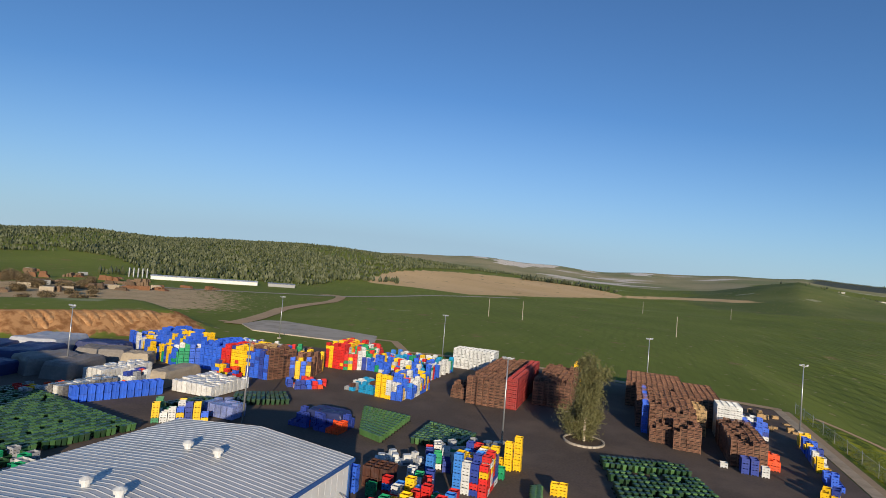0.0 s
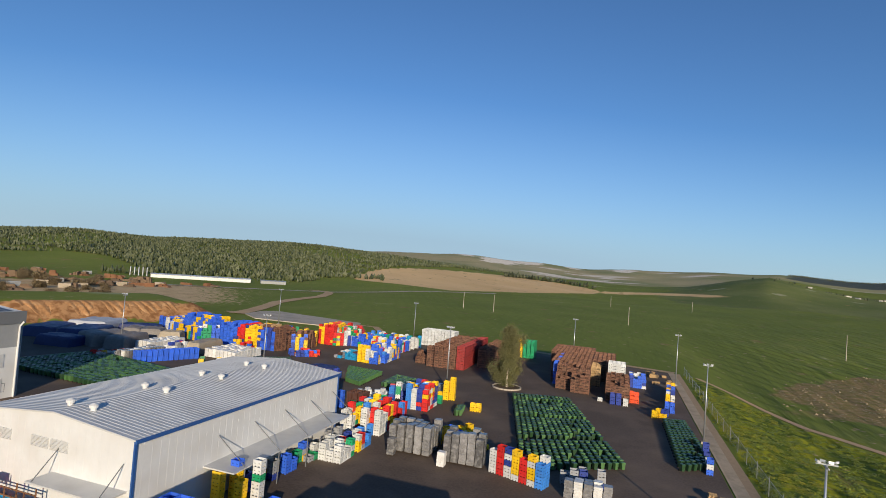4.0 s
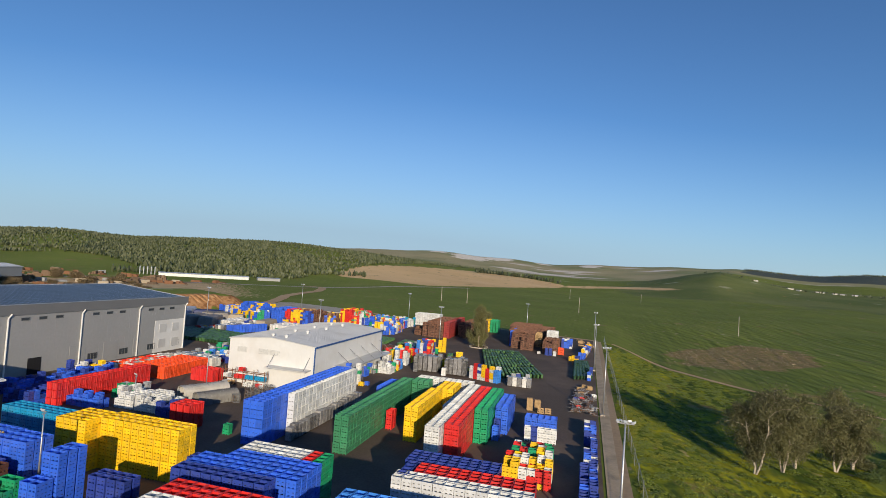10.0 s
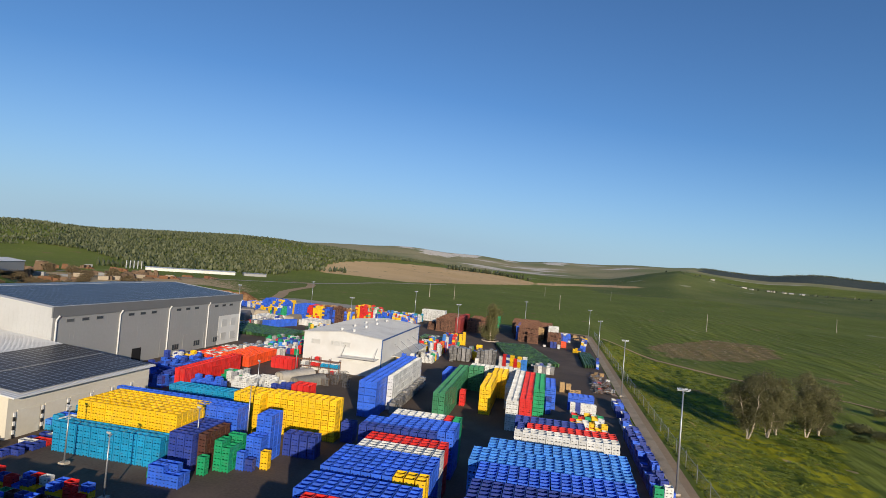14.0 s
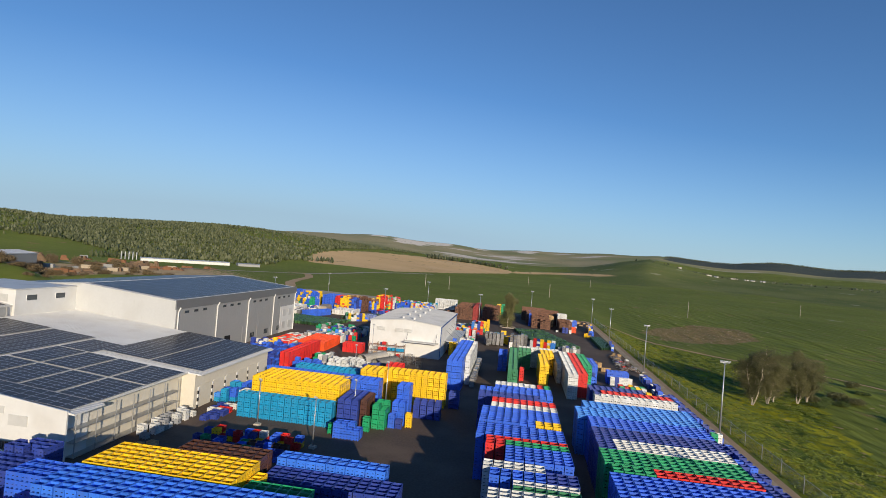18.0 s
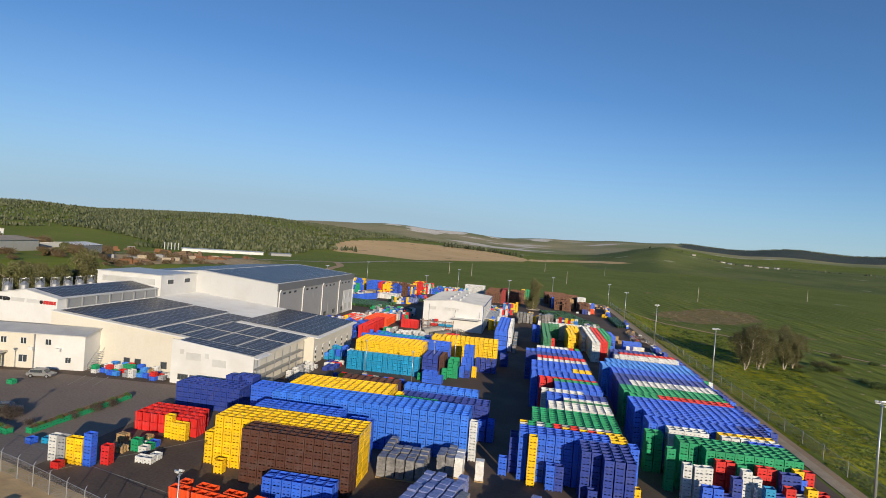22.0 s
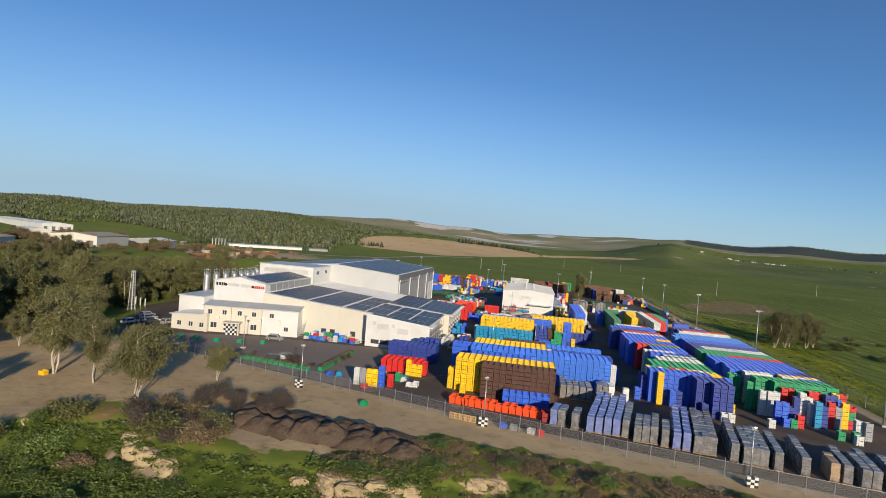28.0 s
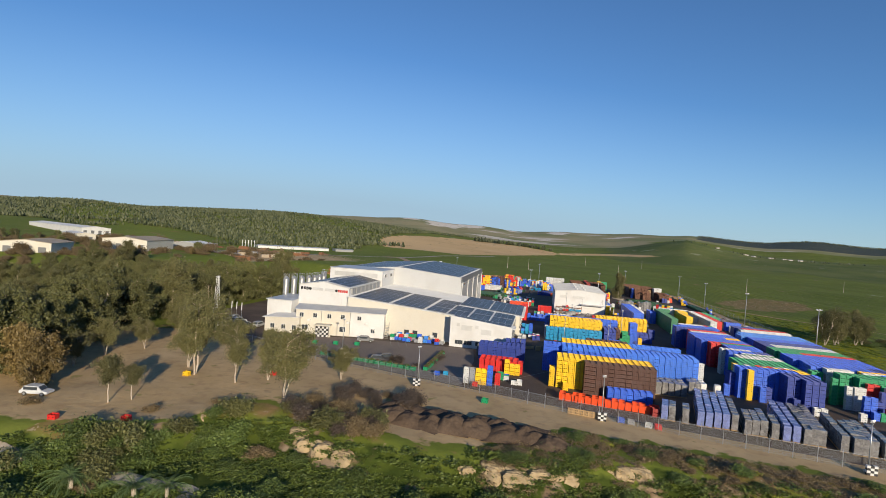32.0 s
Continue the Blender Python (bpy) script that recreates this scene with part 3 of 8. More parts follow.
# ---- buildings ----
def wall_ribs(bm, x0, x1, y, z0, z1, step=1.0, out=0.010, mi=0):
    """Thin upright ribs on a wall that faces south."""
    n = int((x1 - x0) / step)
    for i in range(1, n):
        x = x0 + (x1 - x0) * i / n
        box(bm, x - 0.03, x + 0.03, y - out, y + 0.01, z0, z1, mi)


def side_ribs(bm, x, y0, y1, z0, z1, step=1.0, out=0.007, mi=0):
    n = int((y1 - y0) / step)
    for i in range(1, n):
        y = y0 + (y1 - y0) * i / n
        box(bm, x - 0.01, x + out, y - 0.03, y + 0.03, z0, z1, mi)


def prism(bm, prof, y0, y1, mi=0):
    """A profile in x and z, drawn out along y."""
    a = [bm.verts.new((x, y0, z)) for x, z in prof]
    b = [bm.verts.new((x, y1, z)) for x, z in prof]
    n = len(prof)
    bm.faces.new(a).material_index = mi
    bm.faces.new(b[::-1]).material_index = mi
    for i in range(n):
        bm.faces.new((a[i], b[i], b[(i + 1) % n], a[(i + 1) % n])).material_index = mi


def roof_sheet(bm, xa, za, xb, zb, y0, y1, thick=0.15, rib=0.55, mi=0):
    """A sloped ribbed roof plane between (xa, za) and (xb, zb), ribs down the slope."""
    prism(bm, [(xa, za), (xb, zb), (xb, zb + thick), (xa, za + thick)], y0, y1, mi)
    n = int((y1 - y0) / rib)
    for i in range(n + 1):
        y = y0 + (y1 - y0) * i / n
        v = [bm.verts.new(p) for p in ((xa, y - 0.05, za + thick), (xb, y - 0.05, zb + thick), (xb, y, zb + thick + 0.038), (xa, y, za + thick + 0.038), (xb, y + 0.05, zb + thick), (xa, y + 0.05, za + thick))]
        bm.faces.new((v[0], v[1], v[2], v[3])).material_index = mi
        bm.faces.new((v[3], v[2], v[4], v[5])).material_index = mi


def solar_array(name, parent, xa, za, xb, zb, y0, y1, lift=0.22, w=1.65, d=1.0, single=False):
    """Rows of panels with gaps on a sloped plane, joined as one part."""
    bm = bmesh.new()
    nx, ny = int(abs(xb - xa) / (w + 0.03)), int((y1 - y0) / (d + 0.03))
    sx = (xb - xa) / max(nx, 1)
    sy = (y1 - y0) / max(ny, 1)
    for i in range(nx):
        for j in range(ny):
            if single and i + j:
                q = part("solar_panel", solo.data, None, parent)
                q.matrix_basis = pose(i * sx, j * sy, (zb - za) * i / nx)
                continue
            x0, x1 = xa + i * sx + 0.02 * (1 if sx > 0 else -1), xa + (i + 1) * sx - 0.02 * (1 if sx > 0 else -1)
            z_0, z_1 = (za + (zb - za) * (x - xa) / (xb - xa) + lift for x in (x0, x1))
            Y0, Y1 = y0 + j * sy + 0.02, y0 + (j + 1) * sy - 0.02
            if x1 < x0:
                x0, x1, z_0, z_1 = x1, x0, z_1, z_0
            lo = [bm.verts.new(p) for p in ((x0, Y0, z_0 - 0.05), (x1, Y0, z_1 - 0.05), (x1, Y1, z_1 - 0.05), (x0, Y1, z_0 - 0.05))]
            hi = [bm.verts.new(p) for p in ((x0, Y0, z_0), (x1, Y0, z_1), (x1, Y1, z_1), (x0, Y1, z_0))]
            inn = [bm.verts.new(p) for p in ((x0 + 0.04, Y0 + 0.04, z_0 + 0.001), (x1 - 0.04, Y0 + 0.04, z_1 + 0.001), (x1 - 0.04, Y1 - 0.04, z_1 + 0.001), (x0 + 0.04, Y1 - 0.04, z_0 + 0.001))]
            for k in range(4):
                bm.faces.new((lo[k], lo[(k + 1) % 4], hi[(k + 1) % 4], hi[k])).material_index = 1
                bm.faces.new((hi[k], hi[(k + 1) % 4], inn[(k + 1) % 4], inn[k])).material_index = 1
            bm.faces.new(inn).material_index = 0
            if single:
                solo = part("solar_panel", bm, [M_PANEL, M_PFRAME], parent)
    if single:
        return None
    ob = part(name, bm, [M_PANEL, M_PFRAME], parent, "dark blue solar panels in rows")
    ob["kind"] = "stuff"
    return ob


def window(parent, x, y, z, w, h, facing="s", frame_m=None, bars=0, name="window"):
    """A framed window let into a wall that faces south or east."""
    f = frame_m or M_WHITE
    bm = bmesh.new()
    if facing == "s":
        box(bm, x, x + w, y - 0.03, y + 0.02, z, z + h)
    else:
        box(bm, y - 0.02, y + 0.03, x, x + w, z, z + h)
    win = part(name, bm, M_GLASS, parent)
    bm = bmesh.new()
    rim = [(x - 0.08, x + w + 0.08, z - 0.08, z), (x - 0.08, x + w + 0.08, z + h, z + h + 0.08), (x - 0.08, x, z, z + h), (x + w, x + w + 0.08, z, z + h)]
    rim += [(x + w * (i + 1) / (bars + 1) - 0.03, x + w * (i + 1) / (bars + 1) + 0.03, z, z + h) for i in range(bars)]
    for a, b, c, d in rim:
        if facing == "s":
            box(bm, a, b, y - 0.08, y + 0.01, c, d)
        else:
            box(bm, y - 0.01, y + 0.08, a, b, c, d)
    part("window_frame", bm, f, win)
    return win


def door(parent, x, y, z, w, h, m, facing="s", name="door", label=""):
    bm = bmesh.new()
    if facing == "s":
        box(bm, x, x + w, y - 0.06, y + 0.02, z, z + h)
        for k in range(1, int(h / 0.6)):
            box(bm, x, x + w, y - 0.075, y - 0.05, z + 0.6 * k - 0.02, z + 0.6 * k + 0.02)
    else:
        box(bm, y - 0.02, y + 0.06, x, x + w, z, z + h)
        for k in range(1, int(h / 0.6)):
            box(bm, y + 0.05, y + 0.075, x, x + w, z + 0.6 * k - 0.02, z + 0.6 * k + 0.02)
    return part(name, bm, m, parent, label)


def gable_block(th, x0, x1, y0, y1, eave, ridge, m_wall, m_roof, step=1.0, base=0.0, over=0.25):
    xm = (x0 + x1) / 2
    bm = bmesh.new()
    prism(bm, [(x0, base), (x1, base), (x1, eave), (xm, ridge), (x0, eave)], y0, y1)
    wall_ribs(bm, x0, x1, y0, base, eave - 0.02, step)
    side_ribs(bm, x1, y0, y1, base, eave - 0.02, step)
    part("wall", bm, m_wall, th)
    bm = bmesh.new()
    roof_sheet(bm, xm, ridge + 0.01, x1 + over, eave - (ridge - eave) * over / (x1 - xm) + 0.01, y0 - over, y1 + over)
    roof_sheet(bm, x0 - over, eave - (ridge - eave) * over / (x1 - xm) + 0.01, xm, ridge + 0.01, y0 - over, y1 + over)
    return part("roof", bm, m_roof, th)


# white storage shed
SX0, SX1, SY0, SY1, SE_, SR_ = -46.25, -25.9, 11.4, 48.8, 9.25, 10.2
shed = thing("storage_shed", "white metal storage shed with a grey ribbed roof", "shed")
gable_block(shed, SX0, SX1, SY0, SY1, SE_, SR_, M_WHITE, M_ROOF)
boxes_part("corner_trim", M_BLUETRIM, shed, (SX1 - 0.05, SX1 + 0.12, SY0 - 0.12, SY0 + 0.15, 0, SE_), label="blue metal corner trim")
boxes_part("corner_trim", M_BLUETRIM, shed, (SX1 - 0.05, SX1 + 0.12, SY1 - 0.15, SY1 + 0.12, 0, SE_))
boxes_part("eave_trim", M_BLUETRIM, shed, (SX1 + 0.25, SX1 + 0.4, SY0 - 0.25, SY1 + 0.25, SE_ - 0.2, SE_ + 0.14))
for x in (-44.2, -39.0, -36.4):
    bm = bmesh.new()
    box(bm, x, x + 2.3, SY0 - 0.03, SY0 + 0.02, 6.6, 7.7)
    for k in range(9):
        box(bm, x - 0.02, x + 2.32, SY0 - 0.1, SY0 - 0.02, 6.62 + 0.12 * k, 6.68 + 0.12 * k)
    part("louvre", bm, M_ROOF, shed, "grey ventilation louvre")
door(shed, -33.4, SY0, 0, 4.6, 3.9, M_WHITE, name="roller_door", label="white roller door")
boxes_part("canopy", M_ROOF, shed, (-35.8, -26.4, SY0 - 2.6, SY0, 4.45, 4.6), label="thin grey entrance canopy")
for x in (-35.2, -27.0):
    bm = bmesh.new()
    tube(bm, (x, SY0 - 2.4, 4.6), (x, SY0 - 0.05, 7.0), 0.05, 0.05, 6)
    part("canopy_stay", bm, M_DARKG, shed)
boxes_part("side_canopy", M_ROOF, shed, (SX1, SX1 + 4.0, SY0 + 9, SY1 - 3, 3.9, 4.05), label="long grey side canopy")
for k in range(5):
    y = SY0 + 11 + k * 6.2
    bm = bmesh.new()
    tube(bm, (SX1 + 3.8, y, 4.05), (SX1 + 0.05, y, 6.8), 0.05, 0.05, 6)
    part("canopy_stay", bm, M_DARKG, shed)
    bm = bmesh.new()
    tube(bm, (SX1 + 3.8, y, 0), (SX1 + 3.8, y, 3.9), 0.07, 0.07, 6)
    part("canopy_post", bm, M_DARKG, shed)
vent = bmesh.new()
tube(vent, (0, 0, 0), (0, 0, 0.35), 0.28, 0.28, 12)
tube(vent, (0, 0, 0.35), (0, 0, 0.62), 0.42, 0.46, 12)
tube(vent, (0, 0, 0.62), (0, 0, 0.8), 0.46, 0.12, 12)
vent_me = mesh_of("roof_vent", vent, M_WHITE)
for k in range(4):
    for x, dz in ((-37.4, 0.14), (-34.2, 0.27)):
        v = part("roof_vent", vent_me, None, shed, "white turbine roof vent")
        v.matrix_basis = pose(x, 13.8 + k * 9.1, SR_ - abs(x + 36.0) * 0.092 + 0.1)

shed.matrix_basis = pose(2.7, -4.2, 0)

# big grey hall with solar roof
hall = thing("production_hall", "pale grey production hall with a dark blue solar roof", "hall")
HX0, HX1, HXM, HY0, HY1, HE, HR = -125.0, -77.8, -101.5, -31.0, 33.5, 14.0, 16.0
bm = bmesh.new()
prism(bm, [(HX0, 0), (HX1, 0), (HX1, HE), (HXM, HR), (HX0, HE)], HY0, HY1)
wall_ribs(bm, HXM, HX1, HY0, 4, HE - 0.1, 1.0)
part("wall", bm, M_PALEG, hall)
bm = bmesh.new()
box(bm, HX1, HX1 + 0.12, HY0, HY1, 0, HE - 1.7)
side_ribs(bm, HX1 + 0.12, HY0, HY1, 0, HE - 1.75, 1.0)
part("side_cladding", bm, M_GREYC, hall, "grey ribbed cladding")
boxes_part("fascia", M_DARKG, hall, (HX1, HX1 + 0.3, HY0 - 0.3, HY1 + 0.3, HE - 1.7, HE + 0.35), label="dark grey fascia band")
bm = bmesh.new()
roof_sheet(bm, HXM, HR, HX1 + 0.1, HE, HY0 - 0.2, HY1 + 0.2)
roof_sheet(bm, HX0, HE, HXM, HR, HY0 - 0.2, HY1 + 0.2)
part("roof", bm, M_ROOF, hall)
solar_array("solar_array", hall, HXM + 0.5, HR - 0.03, HX1 - 1.0, HE + 0.1, HY0 + 1.2, HY1 - 1)
solar_array("solar_array", hall, HXM - 0.5, HR - 0.03, HX0 + 1.0, HE + 0.1, HY0 + 1.2, HY1 - 1)
for k in range(5):
    y = HY0 + 0.6 + k * (HY1 - HY0 - 1.2) / 4
    bm = bmesh.new()
    tube(bm, (HX1 + 0.28, y, 0), (HX1 + 0.28, y, HE - 2.2), 0.16, 0.16, 8)
    tube(bm, (HX1 + 0.28, y, HE - 2.2), (HX1 + 0.45, y + 0.5, HE - 1.4), 0.16, 0.16, 8)
    part("downpipe", bm, M_WHITE, hall, "white rain downpipe")
for k in range(4):
    y0 = HY0 + 1.5 + k * 16
    for j in range(3):
        window(hall, y0 + 1.5 + j * 3.6, HX1 + 0.12, 11.2, 1.6, 0.5, "e", M_DARKG)
# closed panel on the wall; the doorway's inner shade is its black colour
door(hall, HY0 + 21, HX1 + 0.12, 0, 2.8, 3.4, M_SHADE, "e", "open_doorway", "doorway panel painted black for the shade inside")
for k in range(4):
    door(hall, HY0 + 30 + k * 8.5, HX1 + 0.12, 0, 3.8, 4.6, M_GREYC, "e", "roller_door", "grey roller door")
    window(hall, HY0 + 34.5 + k * 8.5, HX1 + 0.12, 1.2, 2.4, 1.3, "e", M_DARKG, 2)
bm = bmesh.new()
box(bm, HX1 + 0.1, HX1 + 0.2, HY1 - 11, HY1 - 0.3, 0, 8.4)
part("office_front", bm, M_WHITE, hall, "white panelled office front")
for z in (1.2, 5.2):
    for y in (HY1 - 9.5, HY1 - 5):
        boxes_part("shutter", M_ROOF, hall, (HX1 + 0.18, HX1 + 0.26, y, y + 2.4, z, z + 2.2), label="pale grey shutter")
# south-west wing of the hall
bm = bmesh.new()
box(bm, -121.5, -102.8, -46.0, HY0, 0, 15.2)
part("wing", bm, M_WHITE, hall, "white parapet wing")
bm = bmesh.new()
box(bm, -119.8, -104.6, -46.06, -45.98, 12.7, 14.2)
for k in range(7):
    box(bm, -119.9, -104.5, -46.14, -46.04, 12.75 + 0.2 * k, 12.85 + 0.2 * k)
part("louvre_band", bm, M_ROOF, hall, "grey louvre band")
boxes_part("wing_roof", M_ROOF, hall, (-121.7, -102.6, -46.2, HY0, 15.2, 15.4))
for y in (-43.5, -36.5):
    window(hall, y, -102.8, 12.9, 2.4, 1.1, "e", M_WHITE)

# sign block with its own gable roof
sign = thing("sign_block", "white gabled factory block with a solar roof and company signs", "factory block")
gable_block(sign, -118.5, -103.4, -76.0, -46.1, 11.9, 13.2, M_WHITE, M_ROOF)
solar_array("solar_array", sign, -110.6, 13.15, -103.8, 11.98, -74.5, -47)
solar_array("solar_array", sign, -111.3, 13.15, -118.1, 11.98, -74.5, -47)
bm = bmesh.new()
box(bm, -103.4, -103.2, -74, -47, 9.2, 11.7)
for k in range(8):
    box(bm, -103.2, -103.0, -74 + k * 3.8, -73.7 + k * 3.8, 9.1, 11.8)
part("side_glazing", bm, M_GREYC, sign, "grey side glazing strip")
for a, b in ((-114.4, -111.2), (-110.6, -107.4)):
    boxes_part("louvre", M_ROOF, sign, (a, b, -76.08, -75.98, 10.6, 11.4), label="grey louvre panel")
for i, (x, w) in enumerate(((-117.9, 0.55), (-117.1, 0.6), (-116.3, 0.45), (-115.7, 0.4))):
    boxes_part("sign_bar", M_BLACK, sign, (x, x + w, -76.12, -76.0, 10.55 + 0.1 * (i % 2), 11.4), label="black sign bar")
for x in (-115.0, -107.1):
    bm = bmesh.new()
    tube(bm, (x, -76.15, 10.95), (x, -76.0, 10.95), 0.38, 0.38, 10)
    part("sign_dot", bm, M_BLACK, sign, "round dark sign mark")
for x in (-106.6, -106.0, -105.4, -104.8, -104.2):
    boxes_part("sign_bar", M_REDP, sign, (x, x + 0.45, -76.12, -76.0, 10.6, 11.3), label="red sign bar")

# low wide building with solar lean roof
low = thing("low_factory", "low white factory wing under wide dark solar roofs", "factory wing")


def low_z(x):
    return 10.0 + (x + 102.5) * (6.15 - 10.0) / (-55.0 + 102.5)


for nm, x0, x1, y0, y1 in (("front_bay", -103.0, -57.2, -77.6, -57.5), ("rear_bay", -103.0, -54.8, -57.45, -31.2)):
    bm = bmesh.new()
    xs = -72.4 if nm == "front_bay" else x1
    prism(bm, [(x0, 0), (x1 - 0.6, 0), (x1 - 0.6, low_z(x1 - 0.6) - 0.3), (x0, low_z(x0) - 0.3)], y0, y1)
    wall_ribs(bm, x0, -72.4, y0, 0, 6.9, 1.5)
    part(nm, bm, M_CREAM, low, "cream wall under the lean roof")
    bm = bmesh.new()
    roof_sheet(bm, x0, low_z(x0) - 0.28, x1 + 0.6, low_z(x1 + 0.6) - 0.28, y0 - 0.3, y1, 0.2)
    part("roof", bm, M_WHITE, low, "white roof sheet")
bm = bmesh.new()
prism(bm, [(-72.4, 0), (-57.6, 0), (-57.6, low_z(-57.6) - 0.35), (-72.4, low_z(-72.4) - 0.35)], -81.6, -77.4)
wall_ribs(bm, -72.4, -57.6, -81.6, 0, 5.7, 1.0)
part("gable_front", bm, M_WHITE, low, "white metal front")
bm = bmesh.new()
roof_sheet(bm, -72.8, low_z(-72.8) - 0.26, -55.6, low_z(-55.6) - 0.26, -82.0, -77.2, 0.2)
part("roof", bm, M_WHITE, low)
for x0, x1, y0, y1 in ((-101.5, -91.2, -77.2, -49), (-90.3, -81.2, -77.2, -49.5), (-80.3, -74.2, -58.5, -51), (-74.1, -65.3, -56.0, -31.6), (-64.9, -55.0, -56.2, -31.6)):
    solar_array("solar_array", low, x0, low_z(x0) - 0.1, x1, low_z(x1) - 0.1, y0, y1)
for x0, x1 in ((-80.3, -74.9), (-74.4, -69.0), (-68.5, -63.1), (-62.6, -56.7)):
    for y0, y1 in ((-77.2, -68.4), (-67.8, -58.8)):
        solar_array("solar_array", low, x0, low_z(x0) - 0.1, x1, low_z(x1) - 0.1, y0, y1, single=True)
solar_array("solar_array", low, -72.2, low_z(-72.2) - 0.1, -56.8, low_z(-56.8) - 0.1, -81.3, -77.4, single=True)
bm = bmesh.new()
prism(bm, [(-72.6, 0.0), (-56.4, 0.0), (-56.4, 6.45), (-72.6, 8.15)], -82.25, -82.02)
part("parapet", bm, M_WHITE, low, "white sloping parapet wall")
for x, w, z, h in ((-70.9, 0.8, 5.5, 0.9), (-69.6, 2.9, 4.6, 1.3), (-65.9, 0.8, 5.2, 0.9), (-64.4, 2.7, 3.9, 1.3)):
    boxes_part("louvre", M_ROOF, low, (x, x + w, -82.33, -82.2, z, z + h), label="grey louvre")
for x in (-71.0, -68.6, -65.6, -62.0):
    window(low, x, -82.25, 0.9, 1.9, 0.9, "s", M_DARKG, 2)
for k in range(6):
    y = -56 + k * 4.2
    door(low, y, -55.4, 0, 3.4, 3.8, M_CREAM, "e", "dock_door", "cream dock door")
    bm = bmesh.new()
    for j in range(6):
        box(bm, -55.35, -55.2, y - 0.6, y - 0.3, 0.6 * j, 0.6 * j + 0.6, j % 2)
    part("marker_post", bm, [M_BLACK, M_WHITE], low, "black and white banded corner guard")
for k in range(7):
    y = -80.5 + k * 3.4
    bm = bmesh.new()
    tube(bm, (-56.6, y, 0), (-56.6, y, 5.6), 0.07, 0.07, 6)
    part("eave_post", bm, M_STEEL, low)
for z in (0.1, 1.9, 3.6):
    boxes_part("dock_shelf", M_STEEL, low, (-57.7, -56.5, -80.6, -60.0, z, z + 0.1), label="long steel dock shelf")
for x in (-86, -83.6, -78):
    window(low, x, -77.6, 1.0, 1.2, 1.2, "s", M_DARKG)

# office building
office = thing("office_building", "cream two-storey office building with a pale roof and small windows", "office")
bm = bmesh.new()
box(bm, -112.0, -97.6, -91.2, -82.4, 0, 6.6)
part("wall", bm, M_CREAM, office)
bm = bmesh.new()
box(bm, -97.6, -88.4, -91.0, -82.4, 0, 6.6)
wall_ribs(bm, -97.6, -88.4, -91.0, 0, 6.55, 1.2)
part("east_wall", bm, M_WHITE, office, "white panelled east part")
bm = bmesh.new()
for ya, za, yb, zb in ((-91.6, 6.55, -86.7, 7.35), (-86.7, 7.35, -82.1, 6.6)):
    v = [bm.verts.new(q) for q in ((-112.4, ya, za), (-88.0, ya, za), (-88.0, yb, zb), (-112.4, yb, zb), (-112.4, ya, za + 0.16), (-88.0, ya, za + 0.16), (-88.0, yb, zb + 0.16), (-112.4, yb, zb + 0.16))]
    for q in ((3, 2, 1, 0), (4, 5, 6, 7), (0, 1, 5, 4), (1, 2, 6, 5), (2, 3, 7, 6), (3, 0, 4, 7)):
        bm.faces.new([v[i] for i in q])
    for k in range(31):
        x = -112.2 + 0.8 * k
        poly(bm, [(x, ya, za + 0.165), (x + 0.08, ya, za + 0.2), (x + 0.08, yb, zb + 0.2), (x, yb, zb + 0.165)])
part("roof", bm, M_ROOF, office, "low-pitched pale sheet roof")
for x in (-112.0, -88.4):
    bm = bmesh.new()
    prism_y = [(-91.2, 6.6), (-82.4, 6.6), (-86.7, 7.34)]
    a = [bm.verts.new((x, y, z)) for y, z in prism_y]
    b = [bm.verts.new((x + (0.2 if x < -100 else -0.2), y, z)) for y, z in prism_y]
    bm.faces.new(a), bm.faces.new(b[::-1])
    for k in range(3):
        bm.faces.new((a[k], b[k], b[(k + 1) % 3], a[(k + 1) % 3]))
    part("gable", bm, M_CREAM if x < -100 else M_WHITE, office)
for x in (-105.2, -97.5):
    bm = bmesh.new()
    tube(bm, (x, -91.32, 0.1), (x, -91.32, 6.5), 0.07, 0.07, 6)
    part("downpipe", bm, M_STEEL, office, "thin grey downpipe")
for x in (-111.0, -107.4, -103.6, -100.0):
    window(office, x, -91.2, 4.6, 1.0, 1.1, "s", M_WHITE, 1)
for x in (-110.2, -100.2):
    window(office, x, -91.2, 1.2, 1.5, 1.3, "s", M_WHITE, 1)
for x, z in ((-95.6, 4.6), (-91.8, 1.4)):
    window(office, x, -91.0, z, 1.0, 1.0, "s", M_WHITE, 1)
bm = bmesh.new()
box(bm, -106.4, -102.2, -94.0, -91.2, 2.9, 3.15)
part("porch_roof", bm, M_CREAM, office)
bm = bmesh.new()
for i in range(6):
    for j in range(5):
        box(bm, -106.0 + 0.55 * i, -105.5 + 0.55 * i, -93.8, -93.7, 0.05 + 0.55 * j, 0.55 + 0.55 * j, (i + j) % 2)
part("porch_screen", bm, [M_BLACK, M_WHITE], office, "black and white chequered porch screen")
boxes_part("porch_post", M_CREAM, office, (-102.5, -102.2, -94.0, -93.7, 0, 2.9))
bm = bmesh.new()
for k in range(10):
    box(bm, -88.4, -87.2, -90.2 + 0.45 * k, -89.8 + 0.45 * k, 0.35 * k, 0.35 * k + 0.08)
for x in (-88.3, -87.25):
    tube(bm, (x, -90.2, 1.0), (x, -85.6, 4.4), 0.04, 0.04, 5)
    tube(bm, (x, -90.2, 0), (x, -90.2, 1.0), 0.04, 0.04, 5)
    tube(bm, (x, -85.8, 0), (x, -85.8, 4.4), 0.04, 0.04, 5)
part("outside_stair", bm, M_STEEL, office, "grey steel outside stair")
